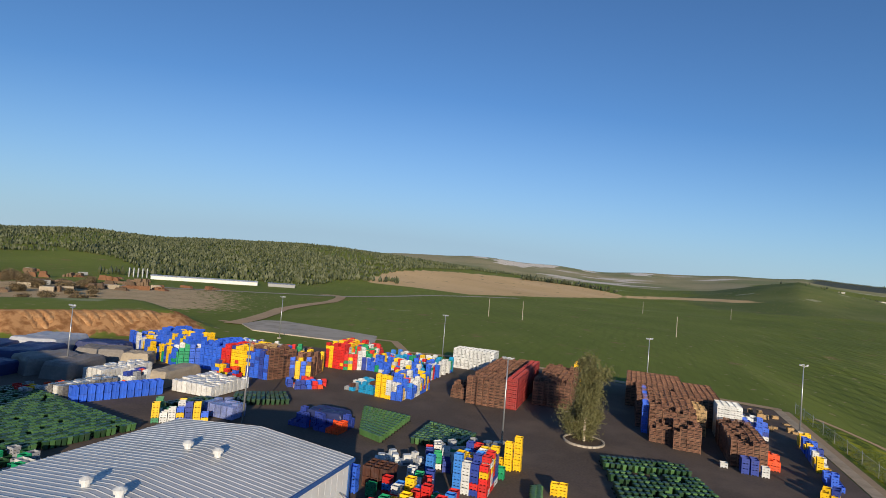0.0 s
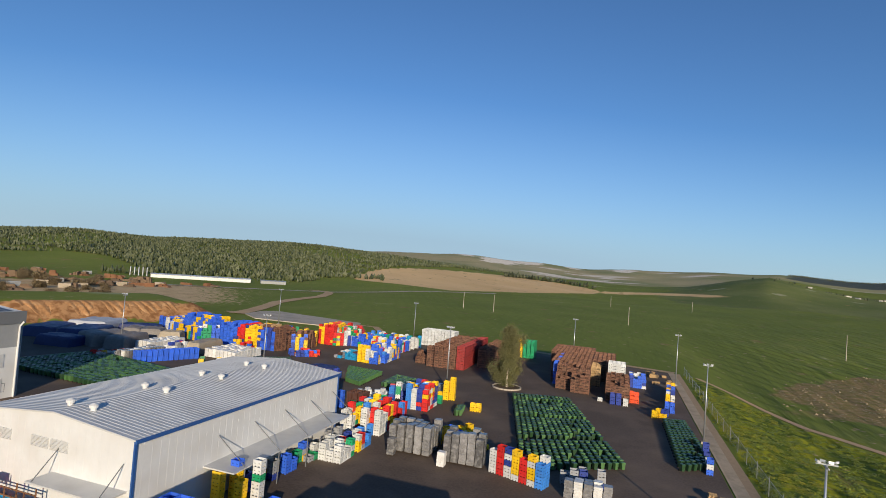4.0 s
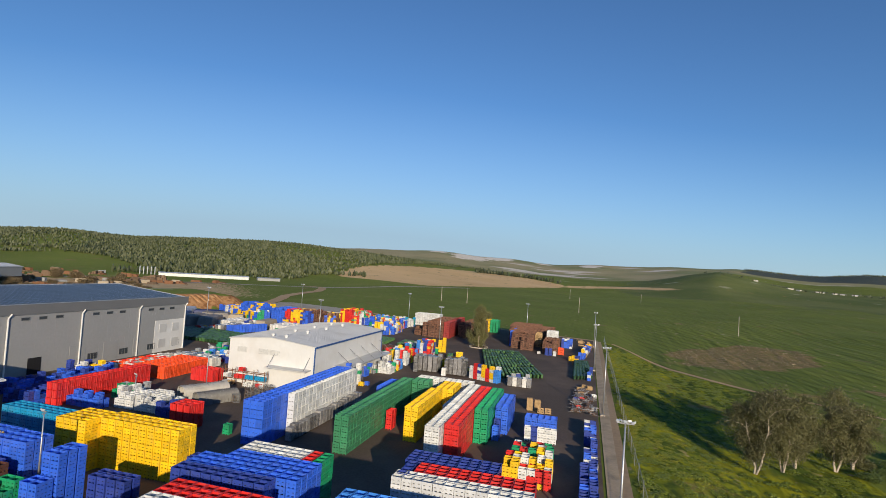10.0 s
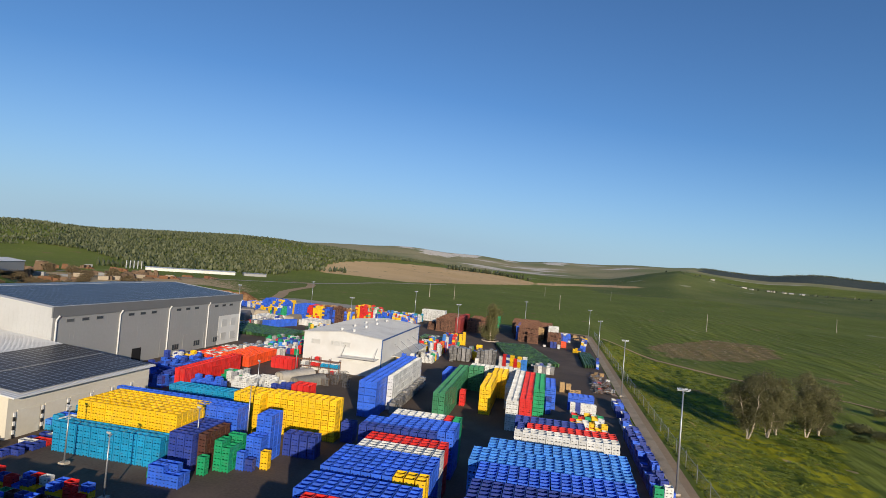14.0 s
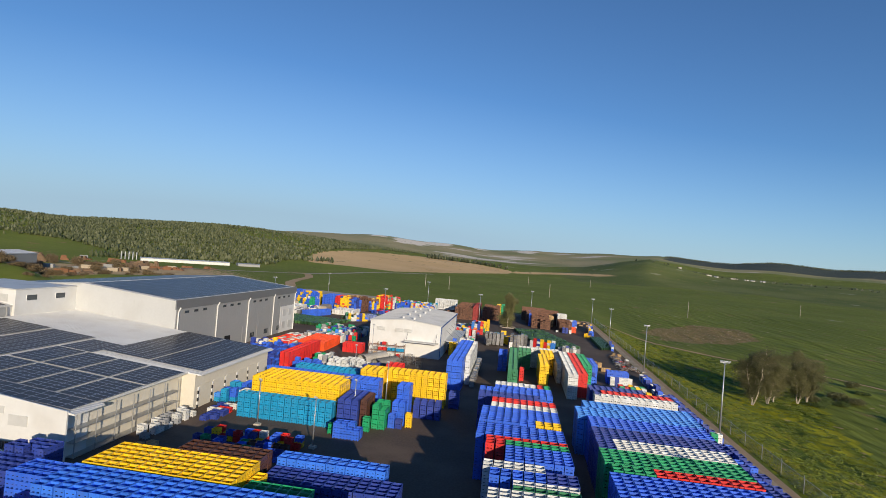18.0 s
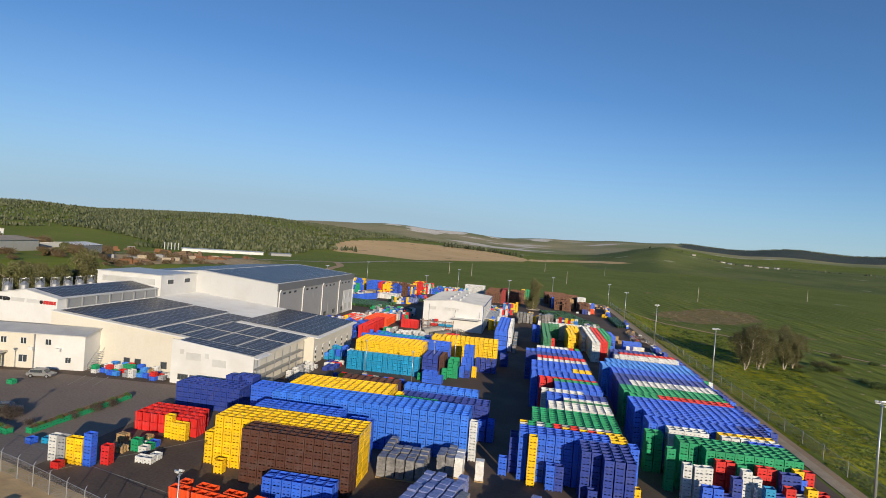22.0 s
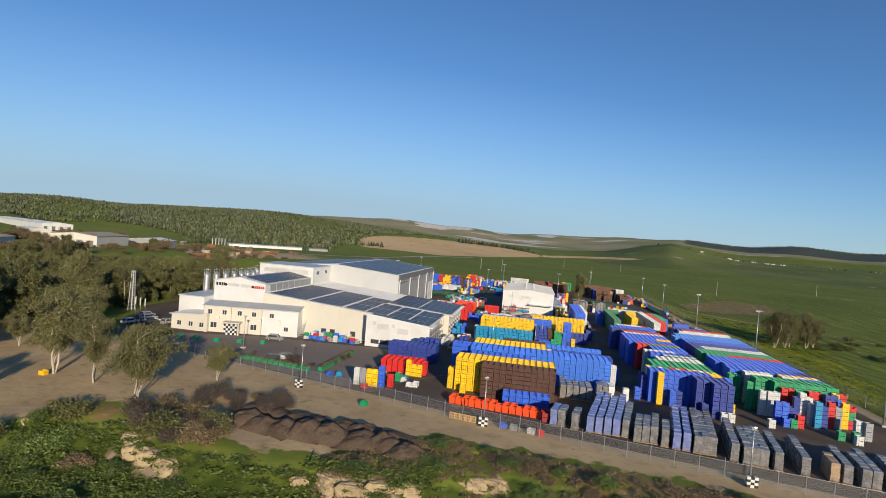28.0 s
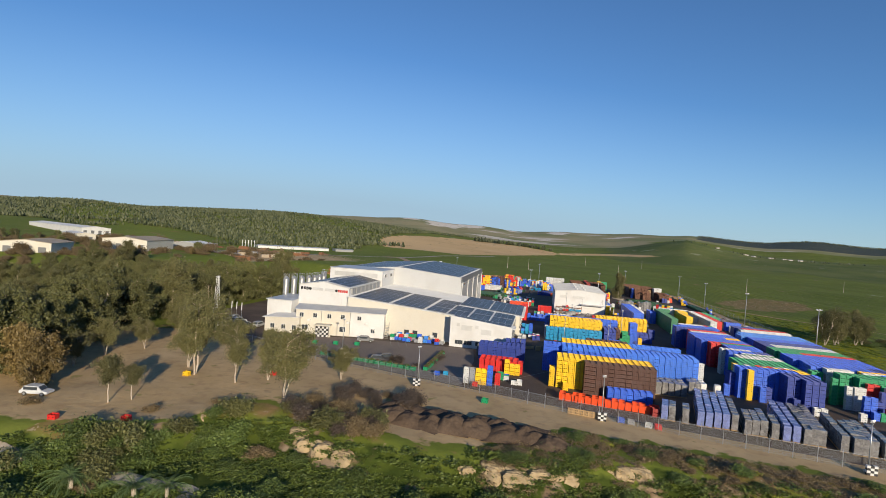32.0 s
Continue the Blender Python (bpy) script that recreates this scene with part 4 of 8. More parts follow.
for x in (-108.8, -98.4, -93.4):
    boxes_part("air_conditioner", M_WHITE, office, (x, x + 0.8, -91.65, -91.22, 3.5, 4.1), label="white outdoor air conditioner")
office.matrix_basis = pose(-90.6, -82.3, 0, 0, 0, 11.6) @ pose(88.4, 91.0, 0)
annex = thing("office_annex", "single-storey cream annex with a tiled pale roof", "annex", at=(1.3, 4.6, 0))
bm = bmesh.new()
prism(bm, [(-123.5, 0), (-113.6, 0), (-113.6, 4.4), (-123.5, 3.7)], -92.5, -84)
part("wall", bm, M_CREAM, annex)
bm = bmesh.new()
roof_sheet(bm, -124.0, 3.72, -113.4, 4.45, -93.0, -83.6, 0.15, 0.8)
part("roof", bm, M_WHITE, annex)
for x in (-121.8, -118.6, -115.6):
    window(annex, x, -92.5, 1.1, 1.1, 1.1, "s", M_WHITE, 1)
back = thing("rear_block", "white two-storey rear block beside the silos", "building")
boxes_part("wall", M_WHITE, back, (-126, -118.6, -80, -66, 0, 7.4))
boxes_part("roof", M_ROOF, back, (-126.3, -118.5, -80.3, -65.8, 7.4, 7.6))

# silos
silo_bm = bmesh.new()
tube(silo_bm, (0, 0, 2.2), (0, 0, 13.4), 0.95, 0.95, 18)
tube(silo_bm, (0, 0, 13.4), (0, 0, 14.4), 0.95, 0.25, 18)
tube(silo_bm, (0, 0, 1.0), (0, 0, 2.2), 0.3, 0.95, 18)
silo_me = mesh_of("silo_shell", silo_bm, M_STEEL, smooth=False)
for x, y in ((-128.4, -64.4), (-127.2, -61.4), (-126.0, -58.4), (-125.0, -55.2), (-124.4, -52.0), (-124.2, -48.6), (-124.2, -45.0), (-127.8, -36.0), (-128.0, -26.0)):
    s = thing("silo", "tall shiny steel storage silo beside the factory", "silo", "row of silos", (x, y, 0.0))
    s.matrix_basis = s.matrix_basis @ Matrix.Diagonal((1, 1, 0.88, 1))
    part("shell", silo_me, None, s)
    for a in range(4):
        bm = bmesh.new()
        x, y = 0.85 * math.cos(a * math.pi / 2 + 0.8), 0.85 * math.sin(a * math.pi / 2 + 0.8)
        tube(bm, (x, y, 0), (x, y, 2.6), 0.08, 0.08, 6)
        part("leg", bm, M_STEEL, s)
    bm = bmesh.new()
    for dx in (-0.25, 0.25):
        tube(bm, (dx, -1.05, 0.5), (dx, -1.05, 14.6), 0.03, 0.03, 5)
    for j in range(28):
        tube(bm, (-0.25, -1.05, 0.8 + 0.5 * j), (0.25, -1.05, 0.8 + 0.5 * j), 0.02, 0.02, 4)
    part("ladder", bm, M_STEEL, s)
    bm = bmesh.new()
    for a in range(10):
        x0, y0, x1, y1 = (0.9 * f(2 * math.pi * (a + q) / 10) for q in (0, 1) for f in (math.cos, math.sin))
        tube(bm, (x0, y0, 15.2), (x1, y1, 15.2), 0.03, 0.03, 4)
        tube(bm, (x0, y0, 13.4), (x0, y0, 15.2), 0.03, 0.03, 4)
    part("top_rail", bm, M_STEEL, s)


# ---- light masts ----
def mast_meshes(h):
    a = bmesh.new()
    tube(a, (0, 0, 0.35), (0, 0, h), 0.17 if h > 10 else 0.11, 0.08 if h > 10 else 0.06, 10)
    pole_me = mesh_of("pole", a, M_STEEL, smooth=True)
    b = bmesh.new()
    box(b, -0.45, 0.45, -0.45, 0.45, 0, 0.35)
    base_me = mesh_of("base", b, M_CONC)
    c = bmesh.new()
    w = 0.8 if h > 10 else 0.3
    box(c, -w, w, -0.05, 0.05, h - 0.1, h)
    box(c, -0.05, 0.05, -0.7 * w, 0.7 * w, h - 0.35, h - 0.25)
    arm_me = mesh_of("crossarm", c, M_STEEL)
    d = bmesh.new()
    box(d, -0.19, 0.19, -0.22, 0.12, -0.09, 0.10, 0, 0.2)
    lamp_me = mesh_of("lamp_head", d, M_LAMP)
    return pole_me, base_me, arm_me, lamp_me


MAST = {h: mast_meshes(h) for h in (14.2, 13.6, 9.6, 7.2)}
MASTS = [(-18.0, 86.4, 13.6, 6), (34.6, 20.6, 13.6, 4), (33.5, 73.4, 13.6, 3), (34.2, 129.1, 13.6, 3), (5.3, 149.0, 13.6, 4), (-50.8, 149.8, 13.6, 4), (-107.9, 150.0, 13.6, 4),
         (-106.3, 78.2, 13.6, 5), (-55.1, 69.3, 13.6, 4), (34.2, -39.0, 14.2, 5), (33.6, -99.2, 14.2, 6), (-72.0, -121.0, 7.2, 2), (-38.6, -127.8, 7.2, 2), (-3.4, -136.6, 7.2, 2)]
MASTS += [(-38.2, -23.0, 7.2, 1), (-39.4, -4.7, 9.6, 1), (-28.6, -54.3, 7.2, 1), (-42.2, -60.8, 7.2, 1), (-30.7, -66.8, 7.2, 1), (-95.5, -99.5, 7.2, 2), (-24.6, -48.9, 9.6, 1)]
for x, y, h, n in MASTS:
    m = thing("light_mast", "tall grey steel floodlight mast over the yard" if n > 2 else "grey steel lamp post on a banded concrete foot", "light mast", "light masts", (x, y, 0.05))
    pole_me, base_me, arm_me, lamp_me = MAST[h]
    part("pole", pole_me, None, m)
    part("base", base_me, None, m)
    arm = part("crossarm", arm_me, None, m)
    for k in range(n):
        la = part("lamp_head", lamp_me, None, arm)
        la.matrix_basis = pose((-0.85 + 1.7 * (k + 0.5) / n) * (1 if h > 10 else 0.3), -0.15 + 0.3 * (k % 2), h + 0.12, -25, 0, 40 * (k - n / 2))
    if h == 7.2 and y < -110:
        for i in range(3):
            bm = bmesh.new()
            for j in range(4):
                box(bm, 0.46 * i - 0.68, 0.46 * i - 0.24, -0.95, -0.5, 0.34 * j, 0.34 * j + 0.34, (i + j) % 2)
            part("barrier_block", bm, [M_BLACK, M_WHITE], m, "black and white banded barrier block")

# poles in the far field
fp = bmesh.new()
tube(fp, (0, 0, 0), (0, 0, 11.5), 0.22, 0.15, 8)
fp_me = mesh_of("field_pole", fp, M_CONC)
for x, y in ((25.5, 330), (118, 259), (-83, 328), (-62, 330), (12, 560), (95, 600), (250, 380), (330, 250), (420, 520)):
    ob = new("utility_pole", fp_me)
    ob.matrix_basis = pose(x, y, float(ground_height(x, y)) - 0.1)
    tagged(ob, "pale concrete utility pole standing in the green field", "utility pole", "poles in the field")


# ---- fence ----
def fence_material():
    m, nt, b = nodes_of("chain_link", 0.5, 0.5)
    b.inputs["Base Color"].default_value = (0.35, 0.36, 0.36, 1)
    geo = nt.nodes.new("ShaderNodeNewGeometry")
    w = []
    for turn in (0.78, -0.78):
        mp = nt.nodes.new("ShaderNodeMapping")
        mp.inputs["Rotation"].default_value = (0, turn, 0)
        t = nt.nodes.new("ShaderNodeTexWave")
        t.inputs["Scale"].default_value = 6.0
        nt.links.new(geo.outputs["Position"], mp.inputs[0])
        nt.links.new(mp.outputs[0], t.inputs[0])
        g = nt.nodes.new("ShaderNodeMath")
        g.operation = "GREATER_THAN"
        g.inputs[1].default_value = 0.975
        nt.links.new(t.outputs["Fac"], g.inputs[0])
        w.append(g.outputs[0])
    mx = nt.nodes.new("ShaderNodeMath")
    mx.operation = "MAXIMUM"
    nt.links.new(w[0], mx.inputs[0])
    nt.links.new(w[1], mx.inputs[1])
    nt.links.new(mx.outputs[0], b.inputs["Alpha"])
    return m


M_LINK = fence_material()
post_bm = bmesh.new()
tube(post_bm, (0, 0, 0), (0, 0, 2.3), 0.05, 0.05, 6)
tube(post_bm, (0, 0, 2.3), (0, 0.25, 2.6), 0.04, 0.03, 6)
post_me = mesh_of("fence_post", post_bm, M_STEEL)


def fence(pts, step, label, h=2.2):
    f = thing("fence", label, "fence", kind="structure")
    prev = None
    for a, b in zip(pts[:-1], pts[1:]):
        n = max(1, round(math.dist(a, b) / step))
        for i in range(n + 1):
            x, y = a[0] + (b[0] - a[0]) * i / n, a[1] + (b[1] - a[1]) * i / n
            z = max(float(ground_height(x, y)), -0.5)
            if prev and math.dist(prev[:2], (x, y)) < 0.1:
                continue
            p = part("post", post_me, None, f)
            p.matrix_basis = pose(x, y, z)
            if prev:
                bm = bmesh.new()
                poly(bm, [(prev[0], prev[1], prev[2] + 0.05), (x, y, z + 0.05), (x, y, z + h), (prev[0], prev[1], prev[2] + h)])
                part("mesh_panel", bm, M_LINK, f)
                bm = bmesh.new()
                tube(bm, (prev[0], prev[1], prev[2] + h), (x, y, z + h), 0.025, 0.025, 5)
                part("top_rail", bm, M_STEEL, f)
            prev = (x, y, z)


fence([(-128, -101.5), (-94, -112.3), (-63, -120.5), (-45, -126.3), (-18, -133), (6, -137.6), (37.6, -144)], 3.2, "grey chain-link fence on steel posts along the dirt strip")
fence([(38.2, -144), (38.6, 150)], 6.5, "chain-link fence between the perimeter road and the meadow")


# ---- plastic bins ----


def bin_bm(w=1.075, d=0.935, h=0.765, feet=3, z=0.0, bm=None, inner=True, footed=True, under=True):
    """An open-topped pallet bin: feet with fork pockets, tapered walls, a proud rim and a hollow inside, all one skin."""
    bm = bm or bmesh.new()
    x, y, f, t, lo, rim = w / 2, d / 2, 0.12, 0.05, 0.014, 0.07

    def cuts(half, n):
        a = [-half, -half + 0.17]
        for k in range(1, n - 1):
            c = -half + 0.085 + (2 * half - 0.17) * k / (n - 1)
            a += [c - 0.085, c + 0.085]
        return a + [half - 0.17, half]

    if footed:
        xs, ys = cuts(x - lo, feet), cuts(y - lo, 3)
        g = [[bm.verts.new((a, b, z + f)) for b in ys] for a in xs]
        low = {}
        for i in range(len(xs) - 1):
            for j in range(len(ys) - 1):
                if i % 2 == 0 and j % 2 == 0 and not (0 < i < len(xs) - 2 and 0 < j < len(ys) - 2):
                    q = [bm.verts.new((xs[i + di], ys[j + dj], z)) for di, dj in ((0, 0), (1, 0), (1, 1), (0, 1))]
                    r = [g[i + di][j + dj] for di, dj in ((0, 0), (1, 0), (1, 1), (0, 1))]
                    if under:
                        bm.faces.new(q[::-1])
                    for k in range(4):
                        bm.faces.new((q[k], q[(k + 1) % 4], r[(k + 1) % 4], r[k]))
                elif under:
                    bm.faces.new((g[i][j], g[i][j + 1], g[i + 1][j + 1], g[i + 1][j]))
        edge = [[v[0] for v in g], g[-1], [v[-1] for v in g][::-1], g[0][::-1]]
    else:
        c = [bm.verts.new((a, b, z + f)) for a, b in ((lo - x, lo - y), (x - lo, lo - y), (x - lo, y - lo), (lo - x, y - lo))]
        edge = [[c[k], c[(k + 1) % 4]] for k in range(4)]
    levels = [(x - 0.006, y - 0.006, z + h - rim), (x, y, z + h - rim), (x, y, z + h)]
    if inner:
        levels += [(x - t, y - t, z + h), (x - t - 0.02, y - t - 0.02, z + 0.2)]
    rings = [[bm.verts.new(q) for q in ((-a, -b, c), (a, -b, c), (a, b, c), (-a, b, c))] for a, b, c in levels]
    for k in range(4):
        bm.faces.new(edge[k] + [rings[0][(k + 1) % 4], rings[0][k]])
    # hand slots: no holes, only quads with the slots' shade painted black
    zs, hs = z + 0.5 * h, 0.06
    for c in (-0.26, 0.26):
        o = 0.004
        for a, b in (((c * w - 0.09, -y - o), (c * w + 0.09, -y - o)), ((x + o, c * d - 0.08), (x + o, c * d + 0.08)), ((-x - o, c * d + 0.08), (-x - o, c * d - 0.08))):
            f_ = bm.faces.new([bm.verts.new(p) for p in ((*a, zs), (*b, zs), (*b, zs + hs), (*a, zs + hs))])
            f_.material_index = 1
    for r0, r1 in zip(rings[:-1], rings[1:]):
        for k in range(4):
            bm.faces.new((r0[k], r0[(k + 1) % 4], r1[(k + 1) % 4], r1[k]))
    bm.faces.new(rings[-1])
    return bm


def crate_bm(w=1.12, d=1.0, h=0.62, z=0.0, bm=None):
    """A slatted crate: corner posts, boards with gaps, a floor."""
    bm = bm or bmesh.new()
    x, y = w / 2, d / 2
    for sx in (-1, 1):
        for sy in (-1, 1):
            box(bm, sx * x - 0.08 * (sx > 0), sx * x + 0.08 * (sx < 0), sy * y - 0.08 * (sy > 0), sy * y + 0.08 * (sy < 0), z, z + h)
    for k in range(3):
        z0, z1 = z + 0.1 + 0.18 * k, z + 0.23 + 0.18 * k
        for s in (-1, 1):
            box(bm, -x + 0.06, x - 0.06, s * (y - 0.03) - 0.02, s * (y - 0.03) + 0.02, z0, z1)
            box(bm, s * (x - 0.03) - 0.02, s * (x - 0.03) + 0.02, -y + 0.06, y - 0.06, z0, z1)
    box(bm, -x + 0.05, x - 0.05, -y + 0.05, y - 0.05, z + 0.08, z + 0.12)
    return bm


def crate_stack(n, h=0.62, w=1.12, d=1.0):
    """A close stack of slatted crates: boards and corner posts round a recessed solid core."""
    bm = bmesh.new()
    x, y = w / 2, d / 2
    # core painted black as the shade seen between the boards
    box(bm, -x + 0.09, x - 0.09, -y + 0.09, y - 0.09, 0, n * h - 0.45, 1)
    for sx in (-1, 1):
        for sy in (-1, 1):
            box(bm, sx * x - 0.08 * (sx > 0), sx * x + 0.08 * (sx < 0), sy * y - 0.08 * (sy > 0), sy * y + 0.08 * (sy < 0), 0, n * h)
    for k in range(n):
        for j in range(3):
            z0 = h * k + 0.1 + 0.18 * j
            for s in (-1, 1):
                for a, b in (((-x + 0.06, s * y), (x - 0.06, s * y)), ((s * x, -y + 0.06), (s * x, y - 0.06))):
                    ins = (0.0, -s * 0.07) if a[1] == b[1] else (-s * 0.07, 0.0)
                    q = [(a[0], a[1], z0), (b[0], b[1], z0), (b[0], b[1], z0 + 0.13), (a[0], a[1], z0 + 0.13), (b[0] + ins[0], b[1] + ins[1], z0 + 0.13), (a[0] + ins[0], a[1] + ins[1], z0 + 0.13)]
                    v = [bm.verts.new(p) for p in q]
                    bm.faces.new(v[:4])
                    bm.faces.new((v[3], v[2], v[4], v[5]))
    return bm


def tub_bm(w=1.1, d=1.02, h=1.25, z=0.0, bm=None):
    """A tall tapered tub with upright ribs pressed into its sides, a proud rim and a hollow inside, all one skin."""
    bm = bm or bmesh.new()
    out = []
    for k in range(4):
        for u, o in ((0.0, 0), (0.12, 0), (0.16, 1), (0.42, 1), (0.46, 0), (0.54, 0), (0.58, 1), (0.84, 1), (0.88, 0)):
            a, b = u * 2 - 1, 1 - 0.07 * o
            x, y = ((a, -b), (b, a), (-a, b), (-b, -a))[k]
            out.append((x * w / 2, y * d / 2))
    rect = [(max(-w / 2, min(w / 2, x * 1.03)), max(-d / 2, min(d / 2, y * 1.03))) for x, y in out]
    layers = [(out, 0.90, z), (out, 0.985, z + h - 0.12), (rect, 1.0, z + h - 0.11), (rect, 1.0, z + h), (rect, 0.92, z + h), (rect, 0.86, z + 0.2)]
    rings = [[bm.verts.new((x * s, y * s, zz)) for x, y in src] for src, s, zz in layers]
    n = len(out)
    bm.faces.new(rings[0][::-1])
    for r0, r1 in zip(rings[:-1], rings[1:]):
        for k in range(n):
            bm.faces.new((r0[k], r0[(k + 1) % n], r1[(k + 1) % n], r1[k]))
    bm.faces.new(rings[-1])
    return bm


SHAPES = {"bin": (bin_bm, 0.78, 1.13, 1.0), "crate": (crate_bm, 0.62, 1.13, 1.02), "tub": (tub_bm, 1.28, 1.15, 1.1), "big": (lambda **k: bin_bm(1.12, 1.08, 1.28, 3, **k), 1.30, 1.17, 1.17)}
MESHES = {}
WORDS = {"blue": "blue", "azure": "bright blue", "sky": "light blue", "cyan": "turquoise", "navy": "dark blue", "yellow": "yellow", "red": "red", "orange": "orange-red", "green": "bright green", "moss": "leaf green", "dark": "dark green",
         "white": "white", "grey": "grey", "brown": "dark brown", "maroon": "dark red", "crate": "weathered brown", "wood": "pale wooden"}
NOUN = {"bin": "plastic pallet bins", "crate": "slatted crates", "tub": "ribbed plastic tubs", "big": "large plastic boxes"}


def one_bin(shape, colour):
    key = (shape, colour)
    if key not in MESHES:
        MESHES[key] = mesh_of(shape, SHAPES[shape][0](), PL[colour], M_SHADE)
    return MESHES[key]


def core(shape, colour, n, full):
    """A joined pile of n: every one in full, or the top one over a plain pile that its neighbours hide."""
    key = (shape, colour, n, full)
    if key not in MESHES:
        make, h, w, d = SHAPES[shape]
        if shape == "crate" and full:
            MESHES[key] = mesh_of("crate_pile", crate_stack(n), PL[colour], M_SHADE)
            return MESHES[key]
        bm = bmesh.new()
        for k in range(n if full else 1):
            more = {"inner": k == 0, "footed": full, "under": False} if shape in ("bin", "big") else {}
            make(z=h * (n - 1 - k), bm=bm, **more)
        if not full and n > 1:
            box(bm, -w / 2 + 0.04, w / 2 - 0.04, -d / 2 + 0.04, d / 2 - 0.04, 0, h * (n - 1) - 0.01)
        MESHES[key] = mesh_of(shape + "_pile", bm, PL[colour], M_SHADE)
    return MESHES[key]


PILES = []
rng = random.Random(7)


def pile(x, y, n, colours, shape="bin", turn=0.0, group="", loose=False):
    """Note one pile; colours is a name, or a list to draw from level by level."""
    if n > 0:
        PILES.append((x, y, n, colours, shape, turn, group, loose))


def block(x0, x1, y0, y1, n, colours, shape="bin", group="", gap=0.0, rag=0.0, drop=0.0, jitter=0.02):
    """Fill a rectangle with piles. rag: how far the height may fall short; drop: the share left out."""
    h, w, d = SHAPES[shape][1:]
    nx, ny = max(1, round((x1 - x0) / (w + gap))), max(1, round((y1 - y0) / (d + gap)))
    for i in range(nx):
        for j in range(ny):
            if shape == "crate":
                jitter = 0.07
            if drop and rng.random() < drop:
                continue
            k = n - (int(rng.random() * (rag + 1)) if rag else 0)
            pile(x0 + (i + 0.5) * (x1 - x0) / nx + rng.uniform(-jitter, jitter), y0 + (j + 0.5) * (y1 - y0) / ny + rng.uniform(-jitter, jitter), k, colours, shape, rng.uniform(-0.8, 0.8), group, isinstance(colours, list))


def band(a, b, depth, n, colours, shape="bin", group="", rag=2.0, drop=0.05, gap=0.05):
    """Piles in rows along the line from a to b, going back to its left by depth."""
    h, w, d = SHAPES[shape][1:]
    v = Vector((b[0] - a[0], b[1] - a[1]))
    ln = v.length
    v.normalize()
    u = Vector((-v.y, v.x))
    turn = math.degrees(math.atan2(v.y, v.x))
    for i in range(max(1, round(ln / (w + gap)))):
        for j in range(max(1, round(depth / (d + gap)))):
            if rng.random() < drop:
                continue
            p = Vector(a) + v * (i + 0.5) * (w + gap) + u * (j + 0.5) * (d + gap)
            k = n - int(rng.random() * (rag + 1))
            c = colours
            if isinstance(colours, list) and rng.random() < 0.6:
                c = colours[(int(i / 3) * 7 + int(j / 3)) % len(colours)]
            pile(p.x, p.y, k, c, shape, turn + rng.uniform(-1, 1), group, True)


# west block of the central store, from north to south
for y0, y1, x0, x1, c in (
        (-41.2, -38.2, -6, 1.5, "white"), (-41.2, -38.2, 1.6, 2.8, "red"), (-41.2, -38.2, 2.8, 4.2, "green"), (-43.3, -41.2, -6, 4.2, "blue"), (-46.5, -43.3, -8.6, 4.2, "blue"), (-48.5, -46.5, -8.6, 2.0, "navy"),
        (-53.4, -50.2, -6.1, 4.3, "red"), (-56.0, -53.4, -6.1, 4.3, "white"), (-58.2, -56.0, -7.4, 4.3, "blue"), (-61.4, -58.2, -7.4, 4.3, "blue"), (-63.6, -61.4, -7.4, 0.6, "blue"), (-63.6, -61.4, 0.6, 4.3, "yellow"),
        (-69.8, -65.0, -7.4, 4.4, "blue"), (-71.2, -69.8, -6.0, 4.5, "red"), (-73.2, -71.2, -3.4, 4.5, "green"), (-73.2, -71.2, -6.0, -3.4, "red"), (-77.8, -73.2, -3.4, 4.6, "blue"),
        (-80.8, -78.6, -5.8, 1.2, "white"), (-83.4, -80.4, 1.2, 4.6, "navy"), (-83.2, -80.8, -5.0, 1.2, "blue"), (-84.8, -83.4, -2.4, 4.5, "white"), (-86.2, -84.8, -2.4, 4.5, "moss"), (-89.8, -86.2, -4.9, 4.5, "white"),
        (-97.4, -90.6, -7.4, 4.4, "green"), (-99.4, -97.4, -9.0, 4.3, ["white", "red", "green", "yellow", "grey", "sky"]), (-102.2, -99.4, -9.0, 2.4, "blue"), (-101.4, -99.4, 2.4, 4.5, "yellow")):
    block(x0, x1, y0, y1, 8, c, group="central store")
block(-10.2, -9.0, -100.5, -97.5, 6, "navy", group="central store")
pile(-10.8, -101.2, 3, "blue")
pile(-7.2, -103.2, 8, "yellow")
pile(-4.9, -103.6, 4, "blue")
pile(-3.8, -103.6, 4, "navy")
block(-1.6, 0.7, -106.4, -102.4, 8, "navy", group="central store")
block(0.7, 4.3, -108.4, -102.4, 8, "navy", group="central store")
block(-1.0, 0.6, -108.0, -106.6, 3, "navy", group="central store")
block(4.4, 5.5, -103.6, -101.4, 8, "blue", group="central store")
pile(5.0, -105.2, 3, "yellow")
pile(2.5, -109.2, 2, "white")
pile(3.7, -109.2, 2, "white")
